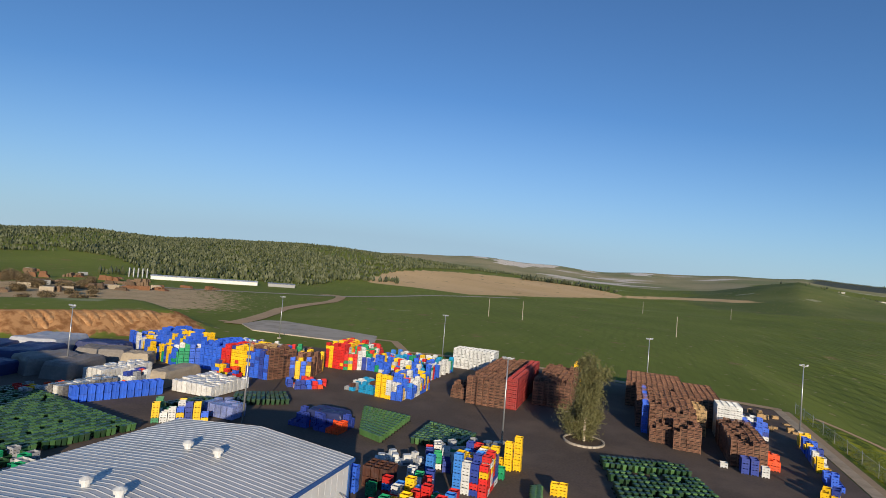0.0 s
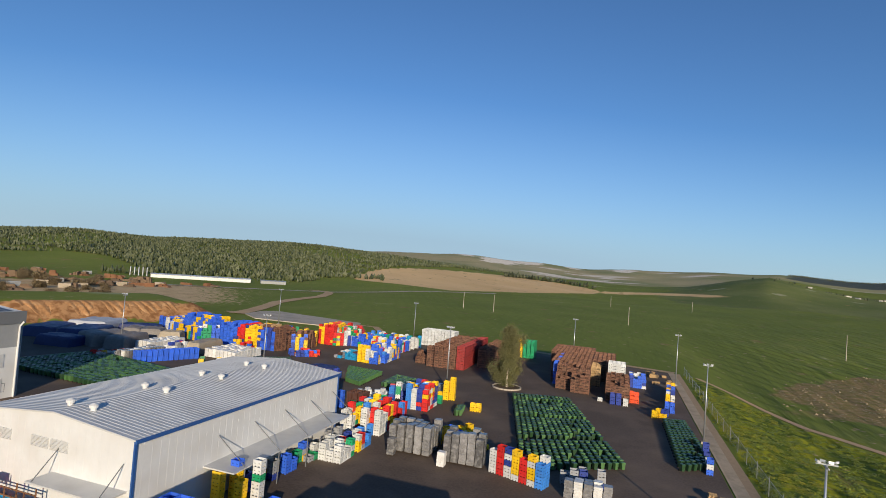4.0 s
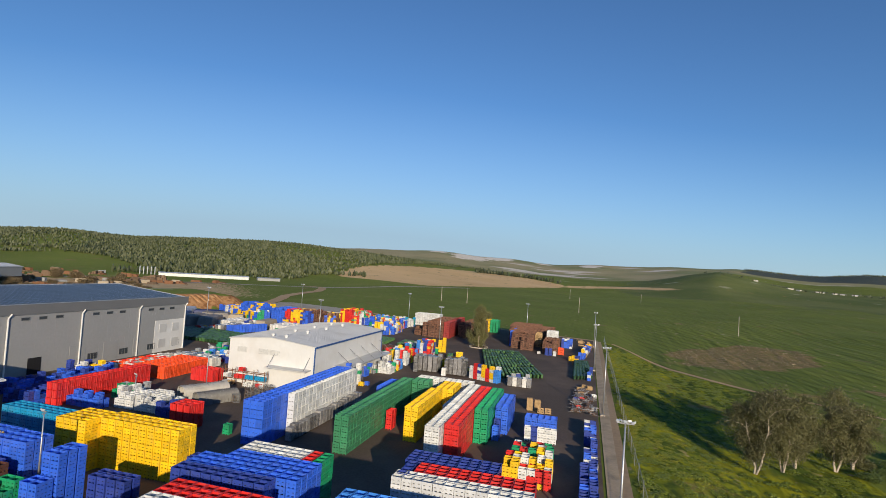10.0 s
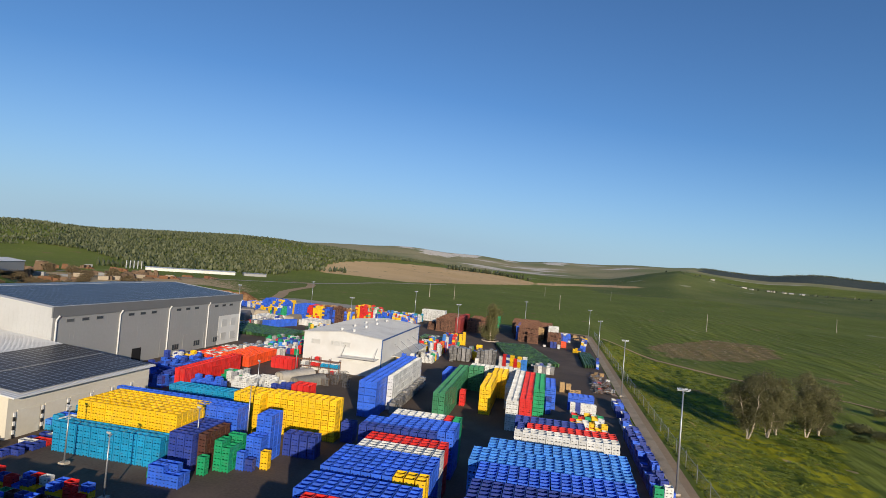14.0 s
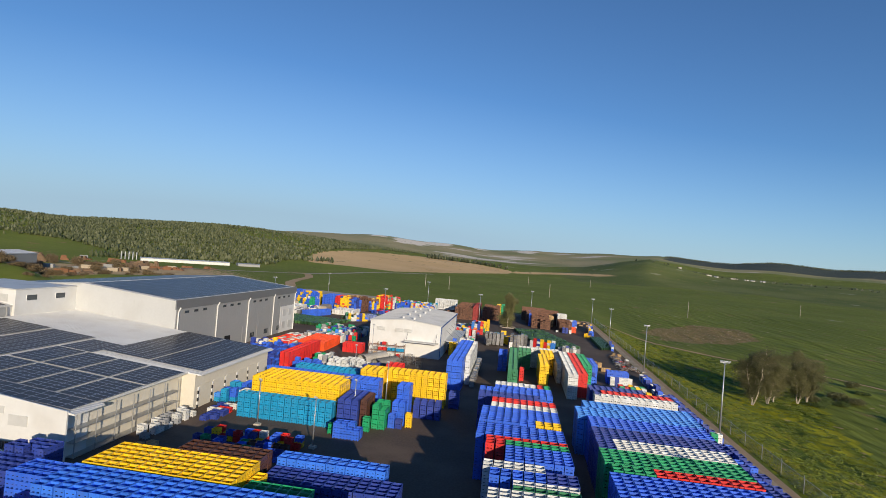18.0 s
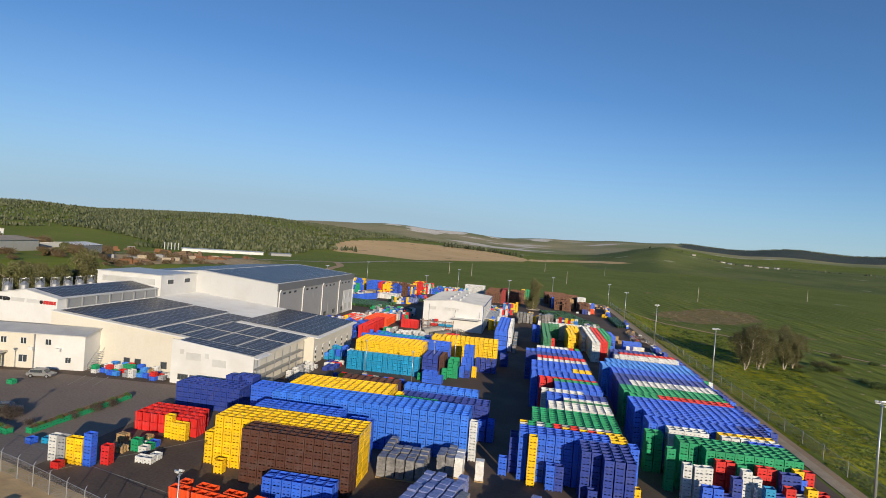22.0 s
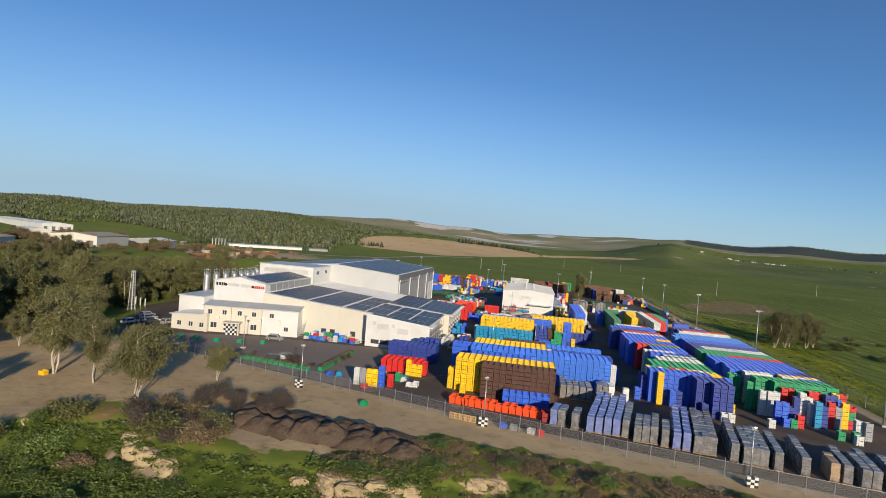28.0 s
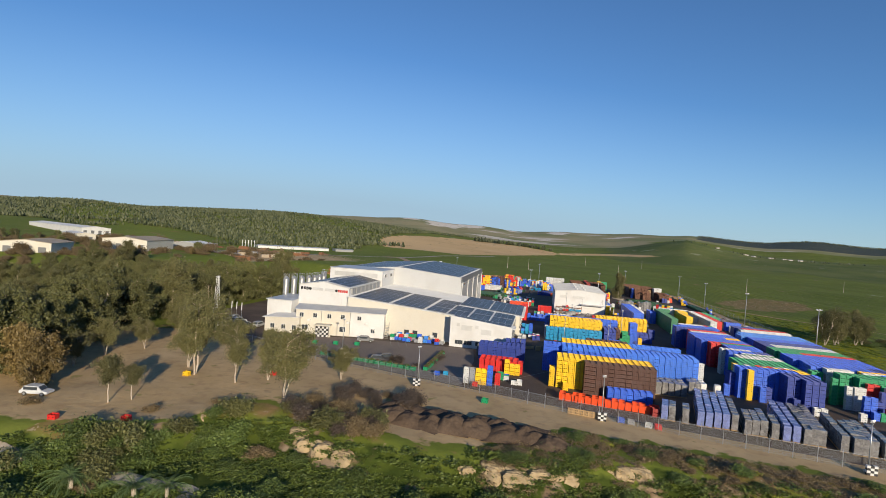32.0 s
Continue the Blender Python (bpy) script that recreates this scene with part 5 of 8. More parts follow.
# east block
for y0, y1, x0, x1, c in (
        (-36.2, -32.6, 11.6, 22, "navy"), (-39.0, -36.2, 13.5, 26.2, "red"), (-40.2, -36.2, 11.9, 13.5, "navy"), (-41.4, -39.0, 11.9, 26.2, "white"),
        (-50.0, -45.6, 9.0, 26.4, "sky"), (-55.0, -50.0, 7.4, 26.2, "sky"), (-59.8, -55.0, 8.8, 26.0, "blue"), (-65.4, -60.4, 8.6, 25.8, "navy"), (-69.2, -65.4, 10.8, 25.4, "white"), (-69.2, -65.4, 8.5, 10.8, "navy"),
        (-74.6, -69.6, 8.4, 25.4, "green"), (-77.0, -74.9, 13.8, 25.4, "red"), (-77.0, -74.9, 9.0, 13.8, "green"), (-84.6, -77.6, 8.4, 25.4, "blue"), (-88.0, -84.6, 9.6, 25.2, "blue"), (-91.6, -88.0, 9.0, 21.5, "blue"),
        (-91.6, -88.0, 21.5, 25.2, "navy"), (-93.6, -91.8, 11.2, 16.4, "white"), (-93.0, -91.8, 17.8, 25, "yellow"), (-94.4, -93.0, 17.8, 25, "white"), (-95.6, -94.2, 21, 25, "blue"), (-98.4, -95.6, 11.4, 25.2, "green"), (-100.2, -98.4, 14.0, 25.2, "green")):
    block(x0, x1, y0, y1, 8, c, group="central store")
block(8.3, 10.6, -93.6, -91.8, 7, "green", group="central store")
pile(10.3, -98.6, 7, "green")
for x, y, n, c in ((11.6, -101.4, 6, "white"), (12.8, -101.8, 6, "white"), (13.9, -101.6, 6, "white"), (15.4, -101.0, 7, "red"), (16.6, -101.0, 7, "red"), (17.7, -101.3, 7, "green"), (17.6, -103.2, 7, "white"), (18.8, -103.0, 6, "white"),
                   (19.9, -101.4, 7, "red"), (21.0, -101.4, 7, "red"), (22.1, -102.6, 7, "navy"), (23.2, -102.5, 7, "navy"), (24.3, -101.5, 6, "blue"), (25.3, -101.0, 7, "red"), (24.2, -100.9, 7, "yellow"),
                   (12.6, -105.6, 5, "blue"), (13.8, -105.6, 5, "blue"), (14.9, -105.4, 4, "navy"), (15.6, -107.4, 3, "red"), (14.4, -107.8, 2, "green"), (13.3, -107.6, 2, "blue"),
                   (19.2, -105.6, 6, "cyan"), (20.4, -105.2, 5, "navy"), (21.7, -104.7, 6, "red"), (22.9, -104.6, 5, "grey"), (24.2, -104.2, 6, "yellow"), (25.4, -104.0, 5, ["red", "white", "green"]), (26.0, -103.0, 5, "red"),
                   (10.2, -109.4, 2, "white"), (20.0, -111.6, 2, "green"), (22.6, -111.0, 2, "green"), (22.0, -113.0, 2, "white"), (23.8, -109.2, 4, "white"), (24.9, -110.0, 4, "grey"), (18.8, -104.4, 5, "white"), (16.4, -103.8, 6, "navy")):
    pile(x, y, n, c, loose=True)

# rows north of the central store
block(-17.2, -13.8, -24.8, 5.6, 5, "blue", "big", group="long rows")
block(-13.7, -12.6, -18.4, 5.2, 5, "white", "big", group="long rows")
block(-4.0, -1.7, -22.0, 8.0, 7, "moss", group="long rows")
block(-1.6, 1.8, 6.4, 9.6, 7, "moss", group="long rows")
block(-6.8, -4.4, 1.0, 8.6, 6, "blue", group="long rows")
block(-1.2, 0.0, -8.2, -6.0, 4, "red", group="long rows")
block(3.4, 5.6, -12.4, 2.4, 7, "yellow", group="long rows")
block(4.2, 7.6, 2.4, 9.4, 7, "yellow", group="long rows")
block(-1.6, 9.6, 10.0, 12.4, 7, "white", group="long rows")
block(9.2, 11.4, -20.6, 9.8, 7, "white", group="long rows")
block(7.8, 9.1, -6.0, 9.8, 6, "white", group="long rows")
block(11.5, 13.7, -18.4, 9.2, 7, "red", group="long rows")
block(13.8, 16.0, -8.2, 9.0, 7, "green", group="long rows")
block(16.1, 18.3, -1.5, 8.8, 6, "blue", group="long rows")
pile(16.9, -3.6, 4, "navy")
pile(16.9, -5.0, 3, "blue")
block(21.0, 26.4, 0.4, 3.0, 4, "blue", group="small rows")
block(21.4, 26.6, -3.0, -1.6, 3, ["navy", "white"], group="small rows")
block(21.4, 26.4, -12.4, -10.0, 3, ["green", "white", "red"], group="small rows", rag=1)
block(21.0, 26.8, -16.6, -13.0, 4, ["green", "white", "red", "yellow"], group="small rows", rag=1)
block(20.6, 27.0, -22.5, -18.0, 4, ["red", "white", "yellow"], group="small rows", rag=1)
block(30.4, 32.8, -76, -14, 3, ["navy", "navy", "blue"], group="fence row", rag=1, drop=0.06)
block(31.0, 33.0, -12, 10, 2, ["navy", "white", "blue"], group="fence row", rag=1, drop=0.4)
pile(31.8, -45, 4, ["green", "yellow", "white"])
pile(30.0, -48, 5, ["white", "green"])

# stores in front of the factory
block(-46.4, -31.0, -55.4, -48.0, 8, "yellow", group="yellow store")
block(-47.4, -31.2, -57.9, -55.7, 5, "cyan", group="yellow store")
block(-47.8, -30.0, -47.4, -46.0, 8, "blue", group="yellow store")
block(-31.6, -27.0, -41.6, -37.0, 8, "yellow", group="yellow store")
block(-27.0, -15.4, -39.6, -36.4, 8, "yellow", group="yellow store")
block(-32.4, -25.9, -49.6, -46.4, 8, "blue", group="yellow store")
block(-30.6, -27.2, -57.2, -50.4, 6, "navy", group="yellow store")
block(-27.1, -25.9, -56.4, -51.0, 6, "brown", group="yellow store")
block(-25.2, -23.0, -55.6, -51.6, 5, "green", group="yellow store", rag=1)
pile(-25.6, -57.0, 3, "green")
block(-22.4, -20.2, -50.6, -47.2, 8, "blue", group="yellow store")
block(-22.6, -20.4, -52.4, -50.7, 5, "blue", group="yellow store")
pile(-22.2, -53.8, 3, "blue")
pile(-21.0, -53.7, 2, "navy")
pile(-19.6, -52.4, 3, "yellow")
block(-20.0, -15.0, -47.4, -45.0, 4, "navy", group="yellow store")
block(-14.6, -12.8, -38.8, -36.8, 4, "navy", group="yellow store")
block(-48.0, -46.6, -56.8, -54.6, 5, "white", group="yellow store")
block(-29.5, -25.4, -62.0, -59.6, 3, "blue", group="yellow store", rag=1)
block(-31.0, -29.6, -60.4, -59.2, 2, ["white", "green"], group="yellow store")
block(-46.4, -29.4, -37.2, -34.6, 6, "cyan", group="yellow store")
block(-46.0, -41.0, -33.6, -32.2, 5, "blue", group="yellow store")
block(-46.4, -37.4, -18.8, -12.6, 3, "white", group="low white store", rag=1)
block(-37.2, -33.8, -19.5, -16.0, 3, "navy", group="low white store", rag=1)
block(-31.0, -27.2, -23.6, -20.2, 3, "red", "tub", group="red tubs")
pile(-21.6, -21.8, 2, "green")
block(-56.4, -54.0, -23.0, -3.0, 3, "red", "tub", group="red tubs")
block(-53.8, -47.0, -21.5, -19.0, 3, "blue", group="low white store", rag=1)
block(-51.6, -47.8, -14.6, -9.2, 3, ["green", "white", "grey"], group="low white store", rag=1)
block(-63.0, -57.4, -25.0, -1.5, 3, ["navy", "navy", "blue"], group="blue rows", rag=1)
block(-70.0, -64.0, -22.0, 0.0, 3, ["blue", "navy"], group="blue rows", rag=2, drop=0.2)
block(-72.5, -66.5, -6.0, -2.0, 4, ["yellow", "navy", "white"], group="blue rows", rag=2, drop=0.2)
block(-62.0, -54.4, 1.0, 14.6, 2, "orange", "tub", group="orange tubs", drop=0.04)
block(-72.0, -60.0, 3.0, 20.0, 1, ["red", "orange", "grey", "white"], "tub", group="orange tubs", drop=0.15)
block(-50.2, -44.6, 3.8, 7.4, 2, "red", "tub", group="orange tubs")
block(-50.0, -47.4, 9.2, 10.8, 3, "navy", group="shed front", rag=1)
block(-66, -52, 22, 36, 3, ["white", "red", "sky", "green", "grey", "navy"], group="shed west side", rag=2, drop=0.3)
block(-72, -54, 38, 46, 2, ["white", "grey", "green", "dark"], group="shed west side", rag=1, drop=0.4)
for y0, y1, x0, x1, c in ((-73.6, -70.6, -46.4, -32.4, ["navy", "navy", "brown", "blue", "green"]), (-68.8, -66.4, -46.4, -32.0, ["yellow", "red", "white", "blue", "yellow", "navy", "red"])):
    block(x0, x1, y0, y1, 2, c, group="mixed low row", rag=1)
block(-44.5, -41.0, -78.5, -76.0, 2, "blue", group="mixed low row")
block(-28.2, -15.9, -84.6, -82.2, 7, "azure", group="south stores")
block(-28.2, -13.8, -88.4, -84.8, 6, "navy", group="south stores")
block(-38.2, -28.6, -87.6, -84.6, 8, "brown", group="south stores")
block(-44.2, -28.5, -93.6, -87.8, 8, "yellow", group="south stores")
block(-28.3, -27.2, -90.4, -88.8, 7, "yellow", group="south stores")
block(-28.0, -21.4, -92.6, -90.6, 7, "green", group="south stores")
block(-48.4, -44.4, -97.6, -94.2, 8, "blue", group="south stores")
block(-44.4, -15.8, -99.0, -94.0, 8, "azure", group="south stores")
block(-15.7, -14.6, -98.8, -97.4, 7, "white", group="south stores")
block(-15.2, -12.6, -91.0, -88.8, 4, "blue", group="south stores", rag=1)
block(-43.6, -31.8, -105.2, -102.6, 8, "blue", group="south stores")
block(-31.0, -28.0, -105.2, -102.6, 7, "blue", group="south stores")
block(-45.8, -27.3, -110.8, -106.0, 8, "yellow", group="south stores")
block(-47.4, -45.9, -110.6, -108.4, 5, "yellow", group="south stores")
block(-40.6, -27.3, -113.8, -110.9, 8, "brown", group="south stores")
block(-36.4, -28.2, -116.6, -114.2, 3, "blue", group="south stores")
pile(-43.9, -112.2, 2, "yellow")
for k in range(15):
    pile(-44.8 + 1.16 * k, -119.0 - 0.16 * k, 1, "orange", "tub", -7, "orange tub row", True)
    if k % 3 != 1:
        pile(-44.6 + 1.16 * k, -117.6 - 0.16 * k, 1, "orange", "tub", -7, "orange tub row", True)
block(-63.6, -52.6, -93.2, -89.2, 5, "navy", group="blue wall")
block(-57.6, -52.6, -89.1, -86.4, 6, "navy", group="blue wall", rag=1)
block(-62.2, -52.6, -104.0, -101.6, 2, "red", "tub", group="red tub store")
block(-62.2, -53.7, -101.5, -99.2, 2, "red", "tub", group="red tub store")
block(-56.6, -55.4, -105.4, -104.2, 4, "yellow", group="red tub store")
block(-55.4, -53.2, -105.6, -104.4, 3, "yellow", group="red tub store")
for x, n, c in ((-63.4, 4, "white"), (-62.2, 4, ["white", "grey"]), (-61.0, 4, "yellow"), (-59.9, 4, "yellow"), (-58.7, 5, "blue")):
    pile(x, -115.4, n, c, loose=True)
pile(-61.4, -117.0, 1, "red")
pile(-57.2, -114.4, 3, "red")
pile(-29.0, -122.6, 2, "maroon", loose=True)
pile(-29.2, -121.2, 2, "red", loose=True)
block(-54.6, -52.4, -113.2, -110.8, 1, "white", group="odd bins", drop=0.3)
block(-57.4, -55.2, -110.4, -107.6, 2, ["green", "blue", "white"], group="odd bins", rag=1)
block(-55.0, -51.4, -52.0, -44.0, 3, ["cyan", "blue", "sky"], group="dock bins", rag=1, drop=0.3)
block(-52.6, -49.0, -62.0, -54.0, 1, ["red", "navy", "navy", "white"], group="dock bins", drop=0.3)
block(-55.4, -53.0, -72.0, -60.0, 2, ["grey", "white"], group="dock bins", rag=1, drop=0.3)
block(-88.6, -74.2, -82.8, -78.2, 2, ["blue", "red", "white", "grey", "green", "sky"], group="gate bins", rag=1, drop=0.45)

# crates and mixed piles of the north yard
block(-30.8, -22.6, 108.0, 140.0, 9, "crate", "crate", group="crate stacks", rag=0.7)
block(-22.5, -20.3, 108.6, 136.0, 8, "maroon", group="crate stacks")
block(-35.0, -31.4, 110.5, 116.5, 5, "crate", "crate", group="crate stacks", rag=2)
block(-18.4, -10.6, 116.0, 140.0, 9, "crate", "crate", group="crate stacks", rag=1)
block(-10.4, -6.6, 143.5, 149.5, 7, "green", group="crate stacks")
block(-12.6, -10.5, 143.5, 149.5, 7, "yellow", group="crate stacks")
block(4.6, 12.4, 106.0, 112.0, 9, "crate", "crate", group="crate stacks", rag=0.7)
block(4.6, 9.0, 102.8, 106.0, 6, "crate", "crate", group="crate stacks", rag=2)
block(8.4, 12.6, 100.4, 105.8, 7, "crate", "crate", group="crate stacks", rag=2)
block(2.4, 12.4, 112.0, 130.0, 9, "crate", "crate", group="crate stacks", rag=0.7)
block(0.4, 12.4, 130.0, 146.0, 9, "crate", "crate", group="crate stacks")
block(12.5, 18.4, 120.0, 138.0, 9, "crate", "crate", group="crate stacks")
block(12.5, 14.8, 112.0, 119.6, 8, "wood", "crate", group="crate stacks")
block(3.4, 4.5, 108.0, 128.0, 7, "blue", group="crate stacks")
block(16.4, 21.6, 96.6, 112.0, 7, "crate", "crate", group="crate stacks", rag=0.7)
block(17.4, 20.0, 93.8, 95.6, 3, "navy", group="crate stacks")
block(16.6, 20.8, 113.0, 118.0, 8, "white", group="crate stacks")
block(22.0, 26.0, 117.0, 124.0, 4, ["navy", "white", "blue"], group="crate stacks", rag=2, drop=0.2)
pile(20.8, 94.2, 2, "white")
pile(15.4, 95.6, 1, "white")
block(21.8, 23.6, 98.0, 101.5, 3, "orange", group="crate stacks", rag=1)
block(-45.8, -34.0, 144.4, 150.0, 7, "white", group="white wall")
MIXED = ["blue", "yellow", "red", "white", "sky", "green", "navy", "blue", "white"]
band((-122.5, 106), (-111, 101.3), 9, 6, ["blue", "blue", "yellow", "white"], group="far piles", rag=2)
band((-110.5, 101), (-98.5, 97.2), 3, 5, ["yellow", "blue", "yellow", "navy", "green"], group="far piles", rag=4, drop=0.2)
band((-110.5, 104), (-96.5, 100.5), 7, 9, ["blue", "blue", "yellow", "blue"], group="far piles", rag=2)
band((-98.5, 97.2), (-94.0, 101.5), 6, 6, ["green", "white", "yellow", "blue"], group="far piles", rag=2)
block(-92.2, -86.2, 98.8, 110, 8, "blue", group="far piles", rag=1)
block(-86.0, -83.6, 98.6, 109, 8, "red", group="far piles", rag=1)
block(-83.5, -78.2, 99.0, 109, 8, ["yellow", "yellow", "yellow", "red", "navy"], group="far piles", rag=1)
block(-85.5, -79.5, 96.4, 98.4, 4, ["yellow", "red", "blue", "navy", "orange"], group="far piles", rag=3)
block(-78.0, -73.2, 98.6, 109, 8, ["blue", "blue", "navy"], group="far piles", rag=1)
band((-72.8, 98.6), (-70.6, 105.6), 8, 11, ["crate", "crate", "wood"], "crate", group="far piles", rag=1, drop=0)
band((-70.4, 102.6), (-66.6, 105.2), 8, 6, ["blue", "navy", "blue", "yellow", "grey"], group="far piles", rag=4)
band((-66.6, 105.4), (-69.6, 116), 4, 7, ["crate", "crate", "yellow"], group="far piles", rag=3)
block(-72.0, -66.6, 120.0, 133, 8, ["red", "red", "yellow"], group="far piles", rag=1)
band((-66.4, 119.6), (-61.6, 124.0), 10, 7, ["red", "white", "green", "navy", "yellow", "grey"], group="far piles", rag=3)
band((-61.5, 125), (-62.6, 136), 6, 7, ["green", "red", "red", "white"], group="far piles", rag=2)
band((-104, 118), (-84, 124), 8, 4, ["green", "red", "white", "navy", "grey", "red"], group="far piles", rag=3, drop=0.3)
band((-64.5, 94.5), (-59.0, 100), 6, 2, ["navy", "blue", "red", "white", "orange", "green"], group="far piles", rag=1, drop=0.3)
block(-48.2, -45.6, 100.6, 103.0, 6, "yellow", group="far piles", rag=2)
block(-45.6, -42.0, 100.4, 103.0, 6, ["blue", "blue", "yellow", "white"], group="far piles", rag=4)
band((-48.0, 103), (-40.4, 103.2), 12, 6, MIXED, group="far piles", rag=3, drop=0.12)
band((-56, 102), (-48.4, 101.4), 8, 2, ["navy", "white", "cyan", "brown", "grey"], group="far piles", rag=1, drop=0.3)
band((-62, 123.5), (-44, 122.4), 16, 5, MIXED + ["cyan", "white"], group="far piles", rag=3, drop=0.25)
block(-90.0, -86.4, 76.2, 81.6, 4, ["white", "orange", "navy", "grey", "white"], group="low north rows", rag=1)
block(-96.4, -93.6, 67.0, 72.0, 2, ["orange", "orange", "red", "yellow"], group="low north rows", rag=1)
block(-99.0, -93.8, 62.6, 66.6, 2, ["red", "grey", "yellow", "white"], group="low north rows", rag=1, drop=0.25)
block(-29.6, -26.0, 60.2, 63.0, 2, "brown", "tub", group="shed piles")
pile(-29.6, 58.2, 4, ["blue", "yellow", "blue"], loose=True)
pile(-27.2, 58.2, 2, "green", loose=True)
pile(-25.6, 59.2, 3, ["white", "sky", "red"], loose=True)
pile(-24.3, 63.6, 3, ["white", "sky"], loose=True)
pile(-23.0, 66.6, 4, ["sky", "white"], loose=True)
block(-19.2, -14.8, 64.2, 70.4, 6, ["yellow", "white", "yellow", "red", "navy", "sky"], group="shed piles", rag=1)
pile(-14.8, 71.8, 2, "green", loose=True)
pile(-14.6, 75.4, 5, "yellow", loose=True)
pile(-13.4, 76.0, 6, "yellow", loose=True)
pile(-15.8, 75.2, 2, "yellow", loose=True)
band((-68, 64), (-61.5, 69), 4, 4, ["white", "moss", "yellow", "navy", "blue"], group="shed piles", rag=2, drop=0.15)
band((-51, 75.2), (-41, 75.0), 5, 3, ["navy", "navy", "orange"], group="shed piles", rag=2, drop=0.2)
band((-24, 59.4), (-20, 60.2), 4, 3, ["white", "navy", "red", "sky", "green", "brown", "grey"], group="shed piles", rag=2, drop=0.3)
band((-19.4, 33.4), (-15.4, 33.4), 11, 3, ["white", "red", "sky", "green", "white", "yellow", "grey"], group="shed piles", rag=2, drop=0.22)
band((-23.4, 46.6), (-16.2, 46.6), 12, 5, ["white", "yellow", "red", "sky", "white", "navy", "green"], group="shed piles", rag=3, drop=0.25)
band((-24.5, 68.5), (-20.5, 70), 5, 3, ["navy", "white", "red", "green", "blue"], group="shed piles", rag=2, drop=0.2)
band((-22.0, 71), (-17, 76), 5, 3, ["white", "grey", "navy", "red"], group="shed piles", rag=2, drop=0.3)
pile(-7.4, 70.2, 2, "yellow")
pile(-6.4, 70.4, 2, "yellow")
band((-8, 48), (-1, 45), 7, 3, ["yellow", "yellow", "blue", "dark", "white"], group="shed piles", rag=2, drop=0.3)
band((2.4, 41.2), (9.6, 38.4), 2.4, 5, ["white", "red", "sky", "navy", "white", "yellow"], group="cart edge piles", rag=3, drop=0.1)
band((12, 40.8), (18, 41.5), 2, 3, ["grey", "white", "navy"], group="cart edge piles", rag=2, drop=0.3)
band((30.6, 92), (33.2, 119), 2.4, 3, ["blue", "white", "blue", "navy", "yellow"], group="road bins", rag=2, drop=0.15)
band((27.6, 86), (29.6, 91), 2.4, 2, ["yellow", "navy", "white"], group="road bins", rag=1, drop=0.2)
band((32.4, 55), (33.2, 66), 1.2, 3, ["blue", "white", "navy"], group="road bins", rag=2, drop=0.2)
band((-86, 64.5), (-79.6, 78), 2.4, 2, "blue", "tub", group="blue tub row", rag=0, drop=0)
band((-20.6, 20), (-18.6, 44), 2.2, 3, ["navy", "yellow", "blue", "green", "white", "grey"], group="shed side piles", rag=3, drop=0.35)
for x, y, n, c in ((-21.2, 16.4, 5, ["navy", "yellow"]), (-20.4, 18.2, 6, ["yellow", "navy", "blue"]), (-19.0, 17.2, 4, ["green", "yellow"]), (-18.4, 19.4, 6, ["white", "green", "moss"]), (-17.2, 18.6, 1, "yellow"), (-16.4, 19.6, 1, "blue")):
    pile(x, y, n, c, group="shed side piles", loose=True)


